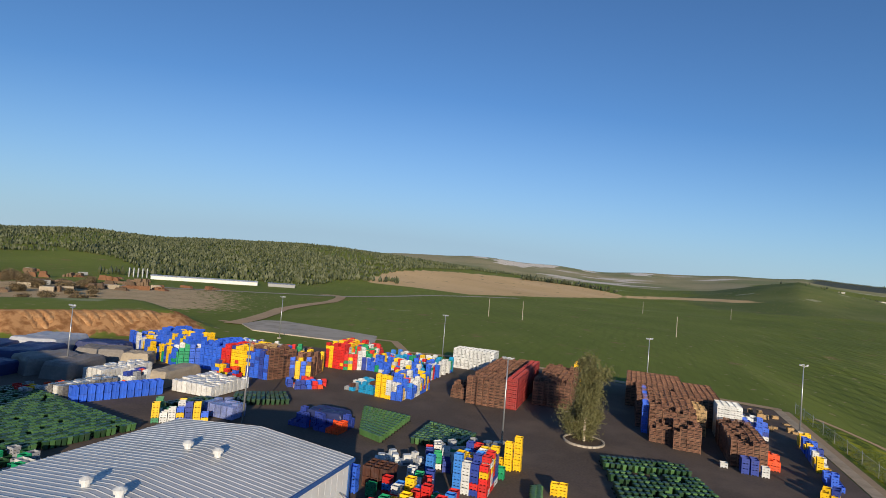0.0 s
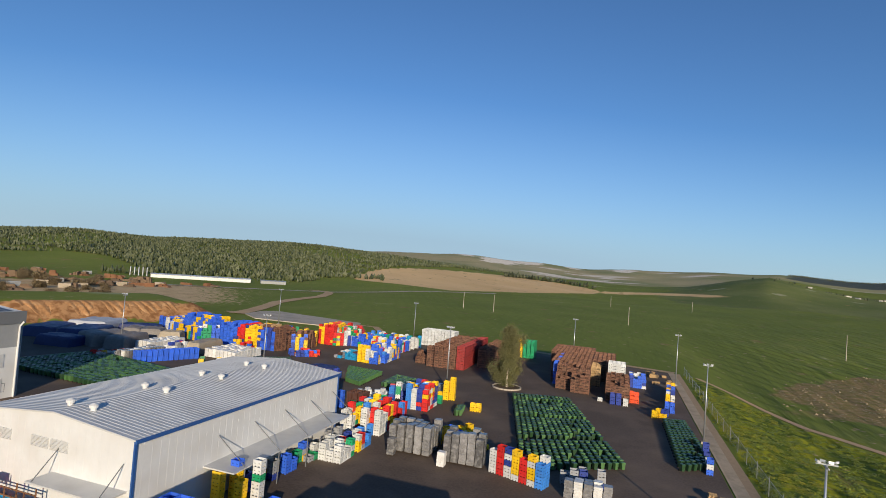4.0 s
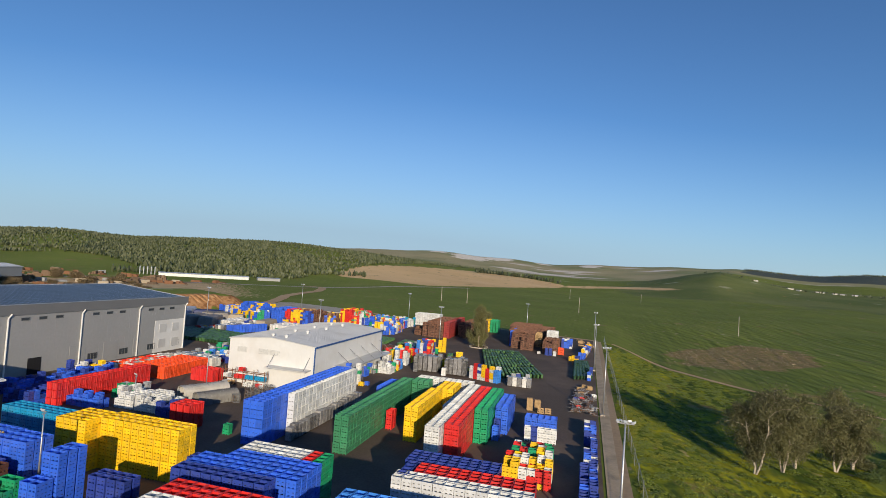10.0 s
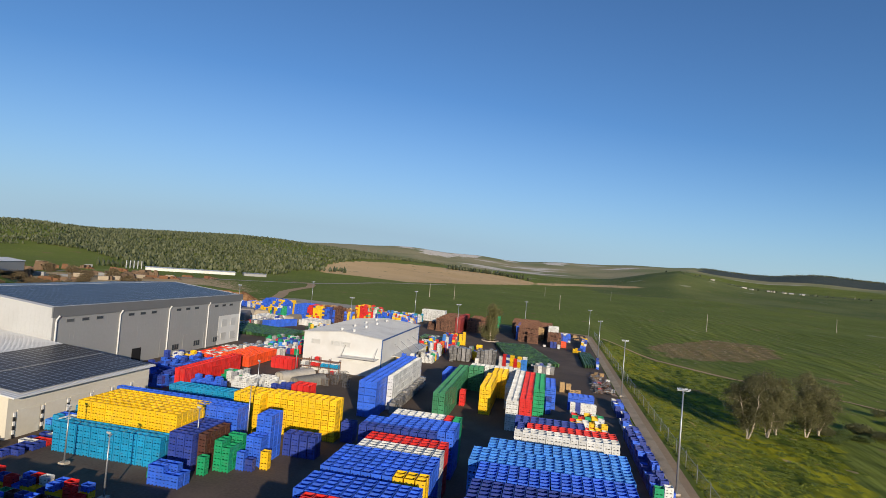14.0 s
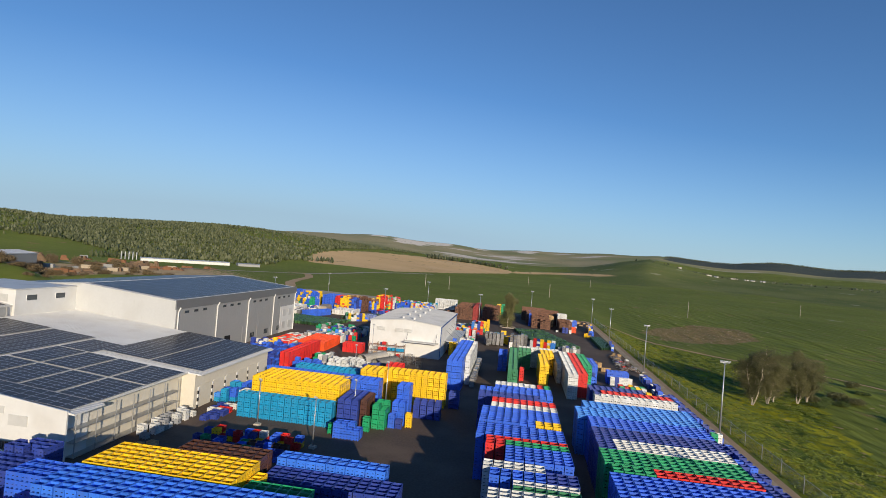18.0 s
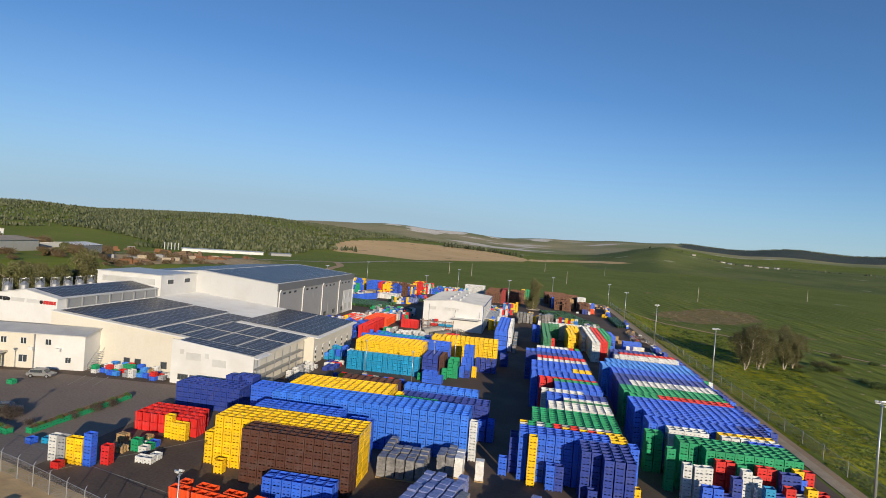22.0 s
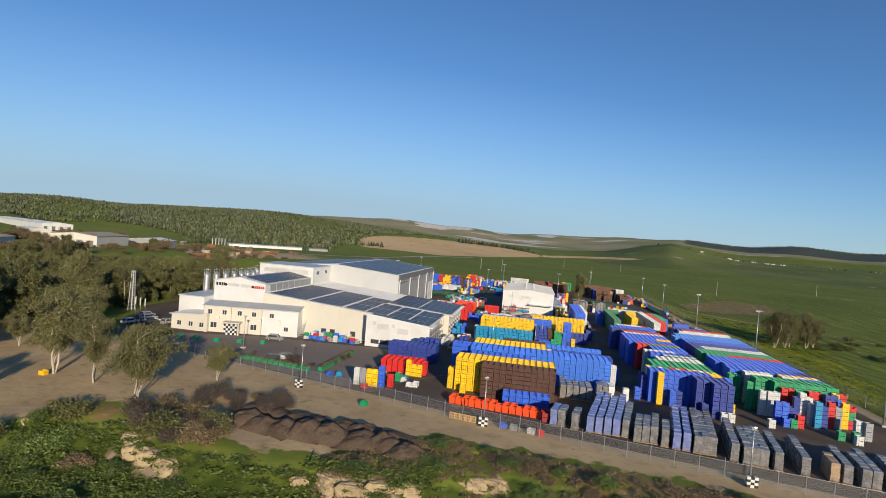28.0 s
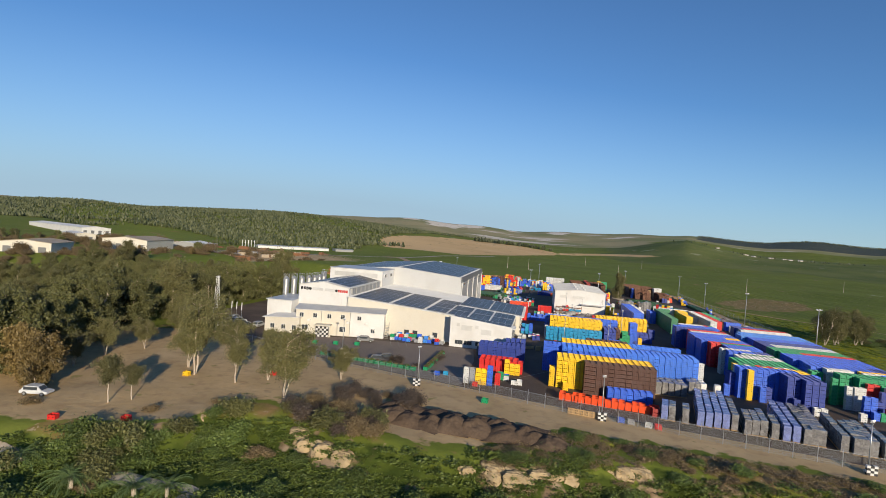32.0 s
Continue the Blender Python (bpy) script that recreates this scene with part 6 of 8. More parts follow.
def build_piles():
    cells = {}
    for p in PILES:
        cells.setdefault((int(p[0] // 1.2), int(p[1] // 1.2)), []).append(p)

    def cover(x, y, me):
        best = 0.0
        cx, cy = int(x // 1.2), int(y // 1.2)
        for i in (-1, 0, 1):
            for j in (-1, 0, 1):
                for q in cells.get((cx + i, cy + j), ()):
                    if q is not me and abs(q[0] - x) < 0.62 and abs(q[1] - y) < 0.62:
                        best = max(best, q[2] * SHAPES[q[4]][1])
        return best

    for p in PILES:
        x, y, n, colours, shape, turn, group, loose = p
        h, w, d = SHAPES[shape][1:]
        pick = colours if isinstance(colours, str) else rng.choice(colours)
        top = n * h
        south, east, west = (cover(x + a, y + b, p) for a, b in ((0, -d), (w, 0), (-w, 0)))
        label = f"pile of {WORDS[pick]} {NOUN[shape]}"
        if isinstance(colours, list) and loose:
            label = f"pile of {NOUN[shape]} in mixed colours on the yard"
        m = pose(x, y, 0.05, 0, 0, turn)
        if n == 1 and loose:
            ob = new({"bin": "pallet_bin", "crate": "crate", "tub": "plastic_tub", "big": "plastic_box"}[shape], one_bin(shape, pick))
            ob.matrix_basis = m
            tagged(ob, f"single {WORDS[pick]} {NOUN[shape][:-1]} standing on the asphalt", "bin", group)
        elif south < top - 1.6 * h and rng.random() < (0.55 if y < -30 else 0.3 if y < 16 else 0.10):
            ob = thing("bin_pile" if shape != "crate" else "crate_pile", label, "stack of bins" if shape != "crate" else "stack of crates", group)
            ob.matrix_basis = m
            shown = int(south / h) if south else 0
            for k in range(n):
                c = pick if isinstance(colours, str) or not loose or rng.random() < 0.72 else rng.choice(colours)
                if k < shown and k > 0:
                    continue
                if k == 0 and shown > 1:
                    part("lower_bin", core(shape, pick, shown, True), None, ob)
                    continue
                b = part("bin" if shape != "crate" else "crate", one_bin(shape, c), None, ob)
                b.matrix_basis = pose(rng.uniform(-0.02, 0.02), rng.uniform(-0.02, 0.02), k * h, 0, 0, rng.uniform(-0.7, 0.7))
        else:
            full = min(east, west, south) < top - 0.6 * h
            if isinstance(colours, list) and loose and full:
                for k in range(n):
                    c = pick if rng.random() < 0.72 else rng.choice(colours)
                    REST.setdefault((group, c, shape), []).append((one_bin(shape, c), m @ pose(rng.uniform(-0.03, 0.03), 0, k * h)))
            else:
                REST.setdefault((group, pick, shape), []).append((core(shape, pick, n, full), m))


REST = {}


def joined(name, items):
    """One mesh from many placed ones."""
    vs, loops, sizes, index, base = [], [], [], [], 0
    data = {}
    for me, m in items:
        if me not in data:
            co = np.empty(len(me.vertices) * 3)
            me.vertices.foreach_get("co", co)
            li = np.empty(len(me.loops), np.int32)
            me.loops.foreach_get("vertex_index", li)
            ls = np.empty(len(me.polygons), np.int32)
            me.polygons.foreach_get("loop_total", ls)
            mi = np.empty(len(me.polygons), np.int32)
            me.polygons.foreach_get("material_index", mi)
            data[me] = (co.reshape(-1, 3), li, ls, mi)
        co, li, ls, mi = data[me]
        a = np.array(m)
        vs.append(co @ a[:3, :3].T + a[:3, 3])
        loops.append(li + base)
        sizes.append(ls)
        index.append(mi)
        base += len(co)
    vs, loops, sizes = np.concatenate(vs), np.concatenate(loops), np.concatenate(sizes)
    out = bpy.data.meshes.new(name)
    out.vertices.add(len(vs))
    out.vertices.foreach_set("co", vs.ravel())
    out.loops.add(len(loops))
    out.loops.foreach_set("vertex_index", loops)
    out.polygons.add(len(sizes))
    out.polygons.foreach_set("loop_start", np.concatenate(([0], np.cumsum(sizes)[:-1])).astype(np.int32))
    out.polygons.foreach_set("use_smooth", np.zeros(len(sizes), bool))
    for m in items[0][0].materials:
        out.materials.append(m)
    out.polygons.foreach_set("material_index", np.concatenate(index))
    out.update(calc_edges=True)
    return out




# ---- trees and plants ----
def leaf_quads(points, size, r, droop=0.3):
    """Small leaf faces round given points: vertices and faces."""
    v, f = [], []
    for p, s in points:
        a = Vector((r.gauss(0, 1), r.gauss(0, 1), r.gauss(0, 1) * 0.6 - droop)).normalized()
        b = a.cross(Vector((r.gauss(0, 1), r.gauss(0, 1), r.gauss(0, 1)))).normalized()
        a, b = a * size * s, b * size * s * 0.45
        n = len(v)
        v += [tuple(p - a), tuple(p + b), tuple(p + a), tuple(p - b)]
        f.append((n, n + 1, n + 2, n + 3))
    return v, f


def tree_pair(seed, h, spread, leaves, size, m_leaf, stems=1, low=0.2, fat=0.5):
    """Leaning trunks with branches all the way up, and leaf clumps hanging from the branches.
    spread: crown radius over height; low: where the crown begins; fat: height of its widest place."""
    r = random.Random(seed)
    bm = bmesh.new()
    clumps = []
    for s in range(stems):
        t = 2 * math.pi * s / stems + r.random()
        lean = 0.0 if stems == 1 else r.uniform(0.18, 0.34)
        hh = h * (1.0 if s == 0 else r.uniform(0.72, 0.98))
        p, axis = Vector((0.12 * math.cos(t) * (stems > 1), 0.12 * math.sin(t) * (stems > 1), -0.15)), []
        for k in range(9):
            u = k / 8
            q = Vector((lean * math.cos(t) * hh * u * (1 - 0.35 * u) + r.uniform(-0.02, 0.02) * hh, lean * math.sin(t) * hh * u * (1 - 0.35 * u) + r.uniform(-0.02, 0.02) * hh, hh * 0.93 * u)) if k else p
            axis.append(q)
        rad = h * 0.017 / stems ** 0.35
        for k in range(8):
            tube(bm, axis[k], axis[k + 1], rad * (1 - k / 9), rad * (1 - (k + 1) / 9), 7, cap=False)
        n = int(30 / stems ** 0.5)
        for b in range(n):
            u = low + (0.97 - low) * (b + r.random()) / n
            k = min(7, int(u * 8))
            o = axis[k].lerp(axis[k + 1], u * 8 - k)
            v = (u - low) / (1 - low)
            prof = math.sqrt(max(0.05, 1 - ((v - fat) / (fat if v < fat else 1.02 - fat)) ** 2))
            ln = h * spread * prof * r.uniform(0.35, 1.25)
            a = r.uniform(0, 6.283)
            d = Vector((math.cos(a), math.sin(a), r.uniform(0.25, 0.9)))
            d.normalize()
            for j in range(3):
                e = o + d * ln / 3
                tube(bm, o, e, rad * 0.30 * (1 - j / 4), rad * 0.30 * (1 - (j + 1) / 4), 4, cap=False)
                o = e
                d = (d + Vector((r.uniform(-0.3, 0.3), r.uniform(-0.3, 0.3), -0.28))).normalized()
                if j or r.random() < 0.6:
                    clumps.append((o.copy(), h * r.uniform(0.02, 0.062)))
    pts = []
    for i in range(leaves):
        p, c = clumps[r.randrange(len(clumps))]
        pts.append((p + Vector((r.gauss(0, 1), r.gauss(0, 1), r.gauss(0, 1.25) - 0.6)) * c * 0.85, r.uniform(0.55, 1.35)))
    v, f = leaf_quads(pts, size, r, 0.9)
    return mesh_of("trunk", bm, M_BARK, smooth=True), raw("crown", v, f, [m_leaf])


TREES = {
    "yard": tree_pair(3, 15.0, 0.27, 40000, 0.17, L_EUC, 1, 0.06, 0.35),
    "field_a": tree_pair(5, 16.0, 0.23, 29000, 0.145, L_EUC, 3, 0.26, 0.58),
    "field_b": tree_pair(8, 14.2, 0.27, 27000, 0.145, L_EUC, 3, 0.24, 0.58),
    "lot_a": tree_pair(11, 13.5, 0.32, 21000, 0.155, L_EUC, 2, 0.42, 0.7),
    "lot_b": tree_pair(12, 10.5, 0.40, 21000, 0.15, L_EUC, 3, 0.40, 0.72),
    "small": tree_pair(15, 7.5, 0.26, 8000, 0.14, L_EUC, 1, 0.5, 0.6),
    "grove_a": tree_pair(21, 15.0, 0.34, 26000, 0.25, L_DEEP, 2, 0.05, 0.45),
    "grove_b": tree_pair(22, 13.0, 0.42, 26000, 0.25, L_DEEP, 2, 0.04, 0.45),
    "grove_c": tree_pair(23, 17.0, 0.28, 26000, 0.24, L_EUC, 1, 0.08, 0.5),
    "autumn": tree_pair(25, 9.0, 0.38, 16000, 0.2, L_RUST, 2, 0.04, 0.4),
}


def tree(kind, x, y, scale, label, group="", turn=None):
    t = thing("tree", label, "tree", group)
    z = 0.05 if kind == "yard" else float(ground_height(x, y))
    t.matrix_basis = pose(x, y, z - 0.05, 0, 0, turn if turn is not None else (x * 37 + y * 91) % 360) @ Matrix.Scale(scale, 4)
    part("trunk", TREES[kind][0], None, t)
    part("crown", TREES[kind][1], None, t)
    return t


tree("yard", -5.9, 95.6, 1.0, "tall shaggy eucalyptus tree in a round stone planter")
for x, y, s, k in ((58.5, 6.8, 1.0, "field_a"), (63.5, 10.0, 0.95, "field_b"), (66.5, 13.5, 0.8, "field_a"), (73.0, 14.7, 1.0, "field_b"), (76.5, 17.0, 0.8, "field_a")):
    tree(k, x, y, s, "multi-stemmed eucalyptus on the weedy meadow slope", "trees on the meadow")
for x, y, s, k in ((-112.0, -131.7, 1.12, "lot_a"), (-102.7, -133.3, 0.85, "lot_a"), (-90.8, -138.2, 1.1, "lot_b"), (-113.9, -149.8, 1.0, "small"), (-111.8, -147.4, 0.75, "small"), (-86.4, -124.0, 0.6, "lot_b"), (-116, -128, 0.9, "lot_b"), (-98.5, -129.5, 0.7, "lot_a")):
    tree(k, x, y, s, "pale-stemmed eucalyptus on the bare dirt lot", "trees on the dirt lot")
tree("autumn", -128, -149, 1.0, "rust-brown leafy tree at the edge of the dirt lot")
tree("autumn", -133, -146, 1.1, "rust-brown leafy tree at the edge of the dirt lot")
grove = random.Random(31)
for i in range(16):
    for j in range(20):
        x = -139 - i * 7.0 + grove.uniform(-2.6, 2.6)
        y = -152 + j * 8.2 + grove.uniform(-2.6, 2.6)
        edge = np.interp(y, (-152, -140, -125, -105, -80, -60, -40, -20, 10), (-136, -138, -143, -146, -152, -152, -148, -152, -164))
        if x > edge or grove.random() < 0.12 or (-232 < x < -196 and -104 < y < -76) or x < -238 - 0.3 * max(0, y + 60):
            continue
        tree(grove.choice(("grove_a", "grove_b", "grove_c", "grove_a", "grove_b")), x, y, grove.uniform(0.75, 1.12) if x > -160 else grove.uniform(0.5, 0.74), "dense dark green tree of the grove beside the dirt lot", "grove")
for x, y, s in ((-133, -119, 0.62), (-135.5, -127, 0.7), (-134, -136, 0.6), (-128, -108, 0.6), (-136, -104, 0.7), (-139, -96, 0.8), (-145, -88, 0.85)):
    tree("lot_b", x, y, s, "rounded green tree at the edge of the grove", "grove")

# planter ring under the yard tree
ring = thing("tree_planter", "round kerbstone planter of pale stones round the tree", "planter")
for k in range(26):
    a = 2 * math.pi * k / 26
    bm = bmesh.new()
    box(bm, -0.36, 0.36, -0.16, 0.16, 0, 0.32, 0, 0.05)
    s = part("stone", bm, M_CONC, ring)
    s.matrix_basis = pose(-5.9 + 3.3 * math.cos(a), 95.6 + 3.3 * math.sin(a), 0.05, 0, 0, math.degrees(a) + 90)
bm = bmesh.new()
tube(bm, (-5.9, 95.6, 0.0), (-5.9, 95.6, 0.2), 3.2, 3.2, 24)
part("soil", bm, M_MOUND, ring)


def bush_mesh(seed, rad, h, n, size, m):
    r = random.Random(seed)
    pts = []
    lobes = [(r.uniform(-rad, rad) * 0.6, r.uniform(-rad, rad) * 0.6, r.uniform(0.3, 0.75) * h, r.uniform(0.35, 0.6)) for _ in range(7)]
    for _ in range(n):
        x, y, z, s = lobes[r.randrange(7)]
        p = Vector((x + r.gauss(0, 0.55) * s * rad, y + r.gauss(0, 0.55) * s * rad, max(0.02, z + r.gauss(0, 0.4) * s * h)))
        pts.append((p, r.uniform(0.5, 1.4)))
    v, f = leaf_quads(pts, size, r, -0.2)
    return raw("bush", v, f, [m])


BUSH = {"green": [bush_mesh(s, 1.7, 1.7, 3600, 0.13, L_BUSH) for s in (41, 42, 43)], "dry": [bush_mesh(s, 1.6, 1.3, 2800, 0.125, L_DRY) for s in (51, 52)],
        "weed": [bush_mesh(s, 1.1, 0.7, 500, 0.16, L_WEED) for s in (61, 62)], "deep": [bush_mesh(s, 2.0, 2.2, 3600, 0.16, L_DEEP) for s in (71, 72)]}
BUSH["smoky"] = [bush_mesh(s, 1.7, 2.2, 2600, 0.10, L_SMOKE) for s in (75, 76)]
BTEXT = {"smoky": "grey-brown half-bare shrub on bare ground", "green": "leafy green bush on the creek bank", "dry": "dry brown brush on the bank", "weed": "patch of yellow-flowered weeds", "deep": "dark green shrub by the creek"}


def bush(kind, x, y, s, group, sz=1.0, z=None):
    ob = new("bush", rng.choice(BUSH[kind]))
    z = float(ground_height(x, y)) if z is None else z
    ob.matrix_basis = pose(x, y, z - 0.08, 0, 0, rng.uniform(0, 360)) @ Matrix.Diagonal((s, s, s * sz, 1))
    return tagged(ob, BTEXT[kind], "bush", group)


for k in range(150):
    x, y = rng.uniform(-128, 20), rng.uniform(-182, -150)
    b = float(np.interp(x, BANK_X, BANK_Y))
    if y > b - 3 or (-80 < x < -48 and y > -162 and rng.random() < 0.75) or (abs(y - (-163.5 + 0.1 * (x + 100))) < 2.0 and x < -92):
        continue
    bush("green" if rng.random() < 0.78 else rng.choice(("deep", "weed", "dry")), x, y, rng.uniform(0.6, 1.35), "creek bushes", rng.uniform(0.6, 1.0))
for k in range(26):
    x = rng.uniform(-88, -72)
    bush("dry" if rng.random() < 0.7 else rng.choice(("deep", "smoky")), x, float(np.interp(x, BANK_X, BANK_Y)) + rng.uniform(-3.5, 4.5), rng.uniform(0.7, 1.25), "bank brush")
for k in range(80):
    x = rng.uniform(-54, 34)
    bush("dry" if rng.random() < 0.22 else rng.choice(("green", "green", "weed")), x, float(np.interp(x, BANK_X, BANK_Y)) + rng.uniform(-10.0, -1.0), rng.uniform(0.5, 1.0), "bank brush", 0.65)
for k in range(34):
    x = rng.uniform(-112, -92)
    bush(rng.choice(("green", "green", "deep")), x, float(np.interp(x, BANK_X, BANK_Y)) + rng.uniform(-11, -3.5), rng.uniform(0.7, 1.3), "bank brush")
for k in range(8):
    bush("dry", rng.uniform(-84, -72), rng.uniform(-147, -140), rng.uniform(0.7, 1.2), "bank brush")
for x, y, s in ((-80.6, -105.6, 0.75), (-79.4, -106.2, 0.7), (-81.8, -105.0, 0.6), (-72.4, -103.5, 0.5), (-72.0, -100.0, 0.55), (-71.6, -97.0, 0.5), (-86.0, -104.6, 0.4), (-90.5, -103.6, 0.4), (-75.5, -107.4, 0.4)):
    bush("smoky", x, y, s, "planter shrubs", 1.0, 0.12)
for k in range(13):
    bush("smoky", rng.uniform(-82, -69), rng.uniform(-137, -131.5), rng.uniform(0.7, 1.15), "dirt lot scrub")
for x, y, s in ((-84, -131, 0.6), (-79, -128.5, 0.55), (-75, -130, 0.7), (-72.5, -134, 0.6), (-106, -150.5, 0.7), (-99, -145, 0.6), (-122.5, -155, 0.8)):
    bush("dry", x, y, s, "dirt lot scrub")
for k in range(34):
    bush(rng.choice(("deep", "green", "green")), rng.uniform(70, 130), rng.uniform(-10, 45), rng.uniform(0.7, 1.5), "meadow bushes", 0.7)
for k in range(8):
    y = rng.uniform(-135, 120)
    bush("weed", rng.uniform(39.5, 44), y, rng.uniform(0.5, 1.0), "roadside weeds", 0.5)


def clumps(name, n, spot, kinds, label, seed, tall=1.0):
    """Low leafy clumps strewn over the ground, joined as one cover."""
    r = random.Random(seed)
    got = []
    while len(got) < n:
        x, y, size = spot(r)
        if size > 0:
            got.append((r.choice(kinds), pose(x, y, float(ground_height(x, y)) - 0.05, 0, 0, r.uniform(0, 360)) @ Matrix.Diagonal((size, size, size * tall * r.uniform(0.6, 1.2), 1))))
    return tagged(new(name, joined(name, got)), label, "grass", kind="stuff")


def on_verge(r):
    x, y = 38.8 + 46 * r.random() ** 1.3, r.uniform(-146, 128)
    return x, y, (r.uniform(0.5, 1.3) if x < np.interp(y, (-160, -40, 0, 30, 60, 84, 97, 110, 136), (54, 64, 74, 82, 86, 79, 68, 58, 47)) - 2 else 0)


def by_road(r):
    x, y = 38.9 + 16 * r.random() ** 2, r.uniform(-146, 120)
    return x, y, (r.uniform(0.4, 0.9) if math.sin(y / 11 + 0.3 * x) + 0.6 * math.sin(y / 4.3) > -0.4 else 0)


def in_creek(r):
    x, y = r.uniform(-128, 30), r.uniform(-186, -146)
    b = float(np.interp(x, BANK_X, BANK_Y))
    return x, y, (r.uniform(0.6, 1.5) if y < b - 2.5 and not (abs(y - (-163.5 + 0.1 * (x + 100))) < 1.6 and x < -84) else 0)


def on_bank(r):
    x = r.uniform(-56, 36)
    return x, float(np.interp(x, BANK_X, BANK_Y)) - 14 * r.random() ** 1.2 - 0.4, r.uniform(0.5, 1.1)


L_CREEK = leaf_mat("creek_grass_blades", (0.070, 0.105, 0.018), (0.160, 0.210, 0.032))
L_GRASS = leaf_mat("grass_blades", (0.105, 0.150, 0.016), (0.250, 0.285, 0.026))
L_FLOWER = leaf_mat("flowering_weeds", (0.16, 0.20, 0.018), (0.40, 0.37, 0.022))
GRASS = [bush_mesh(s, 1.1, 0.55, 150, 0.20, L_GRASS) for s in (84, 85, 86)]
FLOWERS = [bush_mesh(s, 1.0, 0.5, 150, 0.16, L_FLOWER) for s in (87, 88)]
REEDS = [bush_mesh(s, 1.3, 0.6, 240, 0.15, L_CREEK) for s in (89, 90, 92)]
SCRUB = [bush_mesh(s, 1.2, 0.7, 150, 0.13, m) for s, m in ((101, L_DRY), (102, L_DEEP), (103, L_CREEK), (104, L_DEEP))]
clumps("meadow_grass", 2300, on_verge, GRASS, "clumped long green grass on the meadow slope", 81, 0.42)
clumps("yellow_flowers", 1300, by_road, FLOWERS, "yellow flowering weeds beside the road", 83, 0.6)
clumps("bank_scrub", 900, on_bank, SCRUB, "low olive and straw-coloured scrub on the eroded bank", 98, 0.8)
clumps("creek_grass", 4000, in_creek, REEDS, "lush green growth along the creek", 82, 0.7)


def palm(x, y, h, s):
    p = thing("palm", "feathery date palm on the creek bank", "palm", "palms")
    p.matrix_basis = pose(x, y, float(ground_height(x, y)) - 0.05, 0, 0, x * 50) @ Matrix.Scale(s, 4)
    bm = bmesh.new()
    for k in range(6):
        tube(bm, (0, 0, h * k / 6), (0, 0, h * (k + 1) / 6), 0.3, 0.24, 8)
    part("trunk", bm, M_BARK, p)
    r = random.Random(int(x * 10))
    for k in range(22):
        a, up = 2 * math.pi * k / 22 + r.uniform(-0.1, 0.1), r.uniform(0.15, 1.2)
        bm = bmesh.new()
        prev = Vector((0, 0, h))
        d = Vector((math.cos(a), math.sin(a), up)).normalized()
        side = Vector((-math.sin(a), math.cos(a), 0))
        for j in range(9):
            q = prev + d * 0.42
            for sg in (-1, 1):
                for u in (0.0, 0.5):
                    o = prev.lerp(q, u)
                    tip = o + side * sg * (0.75 - 0.06 * j) + d * 0.4 - Vector((0, 0, 0.25))
                    poly(bm, [o, o + d * 0.1, tip])
            tube(bm, prev, q, 0.03, 0.025, 4, cap=False)
            prev, d = q, (d - Vector((0, 0, 0.17))).normalized()
        part("frond", bm, L_PALM, p)


for x, y, h, s in ((-102.5, -167.5, 1.6, 1.0), (-94.5, -167.0, 1.4, 1.0), (-91.0, -166.0, 1.8, 0.8), (-111, -166, 1.5, 0.9), (-76, -168.5, 1.5, 0.9), (-70.5, -170, 1.2, 0.8), (-84.5, -171, 1.6, 0.9)):
    palm(x, y, h, s)

# footpath in the creek
ribbon("creek_path", [(-130, -164.5), (-112, -165.2), (-100, -163.5), (-90, -164.5), (-80, -169), (-74, -176)], 2.6, M_CONC, "grey worn footpath through the creek", 0.12)


# still water in the creek bed
M_WATER = mat("creek_water", (0.030, 0.026, 0.018), 0.06, vary=0.2, scale=5, fine=12, bump=0.04)
bm = bmesh.new()
for k in range(14):
    u0, u1 = k / 14, (k + 1) / 14
    w0, w1 = (1.7 * math.sin(math.pi * u) ** 0.6 + 0.05 for u in (u0, u1))
    x0, x1 = -50 + 22 * u0, -50 + 22 * u1
    c0, c1 = (-154.0 + 0.13 * (x + 50) + 0.5 * math.sin(x / 2.3) for x in (x0, x1))
    poly(bm, [(x0, c0 - w0, -3.2), (x1, c1 - w1, -3.2), (x1, c1 + w1, -3.2), (x0, c0 + w0, -3.2)])
solid("creek_water", bm, M_WATER, "dark still water in the creek bed", "water", "structure")

# rocks of the bank
def rock_mesh(seed):
    """A blocky outcrop with upright clefts and a flat top."""
    bm = bmesh.new()
    bmesh.ops.create_icosphere(bm, subdivisions=4, radius=1.0)
    for v in bm.verts:
        c = v.co.copy()
        q = Vector([math.copysign(abs(a) ** 0.62, a) for a in c])
        n = noise.noise(Vector((q.x * 1.1, q.y * 1.1, q.z * 0.5)) + Vector((seed, 0, 0))) * 0.45
        n += noise.noise(Vector((q.x * 3.2, q.y * 3.2, q.z * 0.7)) + Vector((0, seed, 0))) * 0.34
        n += noise.noise(Vector((q.x * 7, q.y * 7, q.z * 4)) + Vector((0, 0, seed))) * 0.12
        v.co = Vector((q.x * 1.45 * (1 + n), q.y * 0.85 * (1 + n), q.z * 0.95 * (1 + n * 0.5)))
    return mesh_of("rock", bm, M_ROCK)


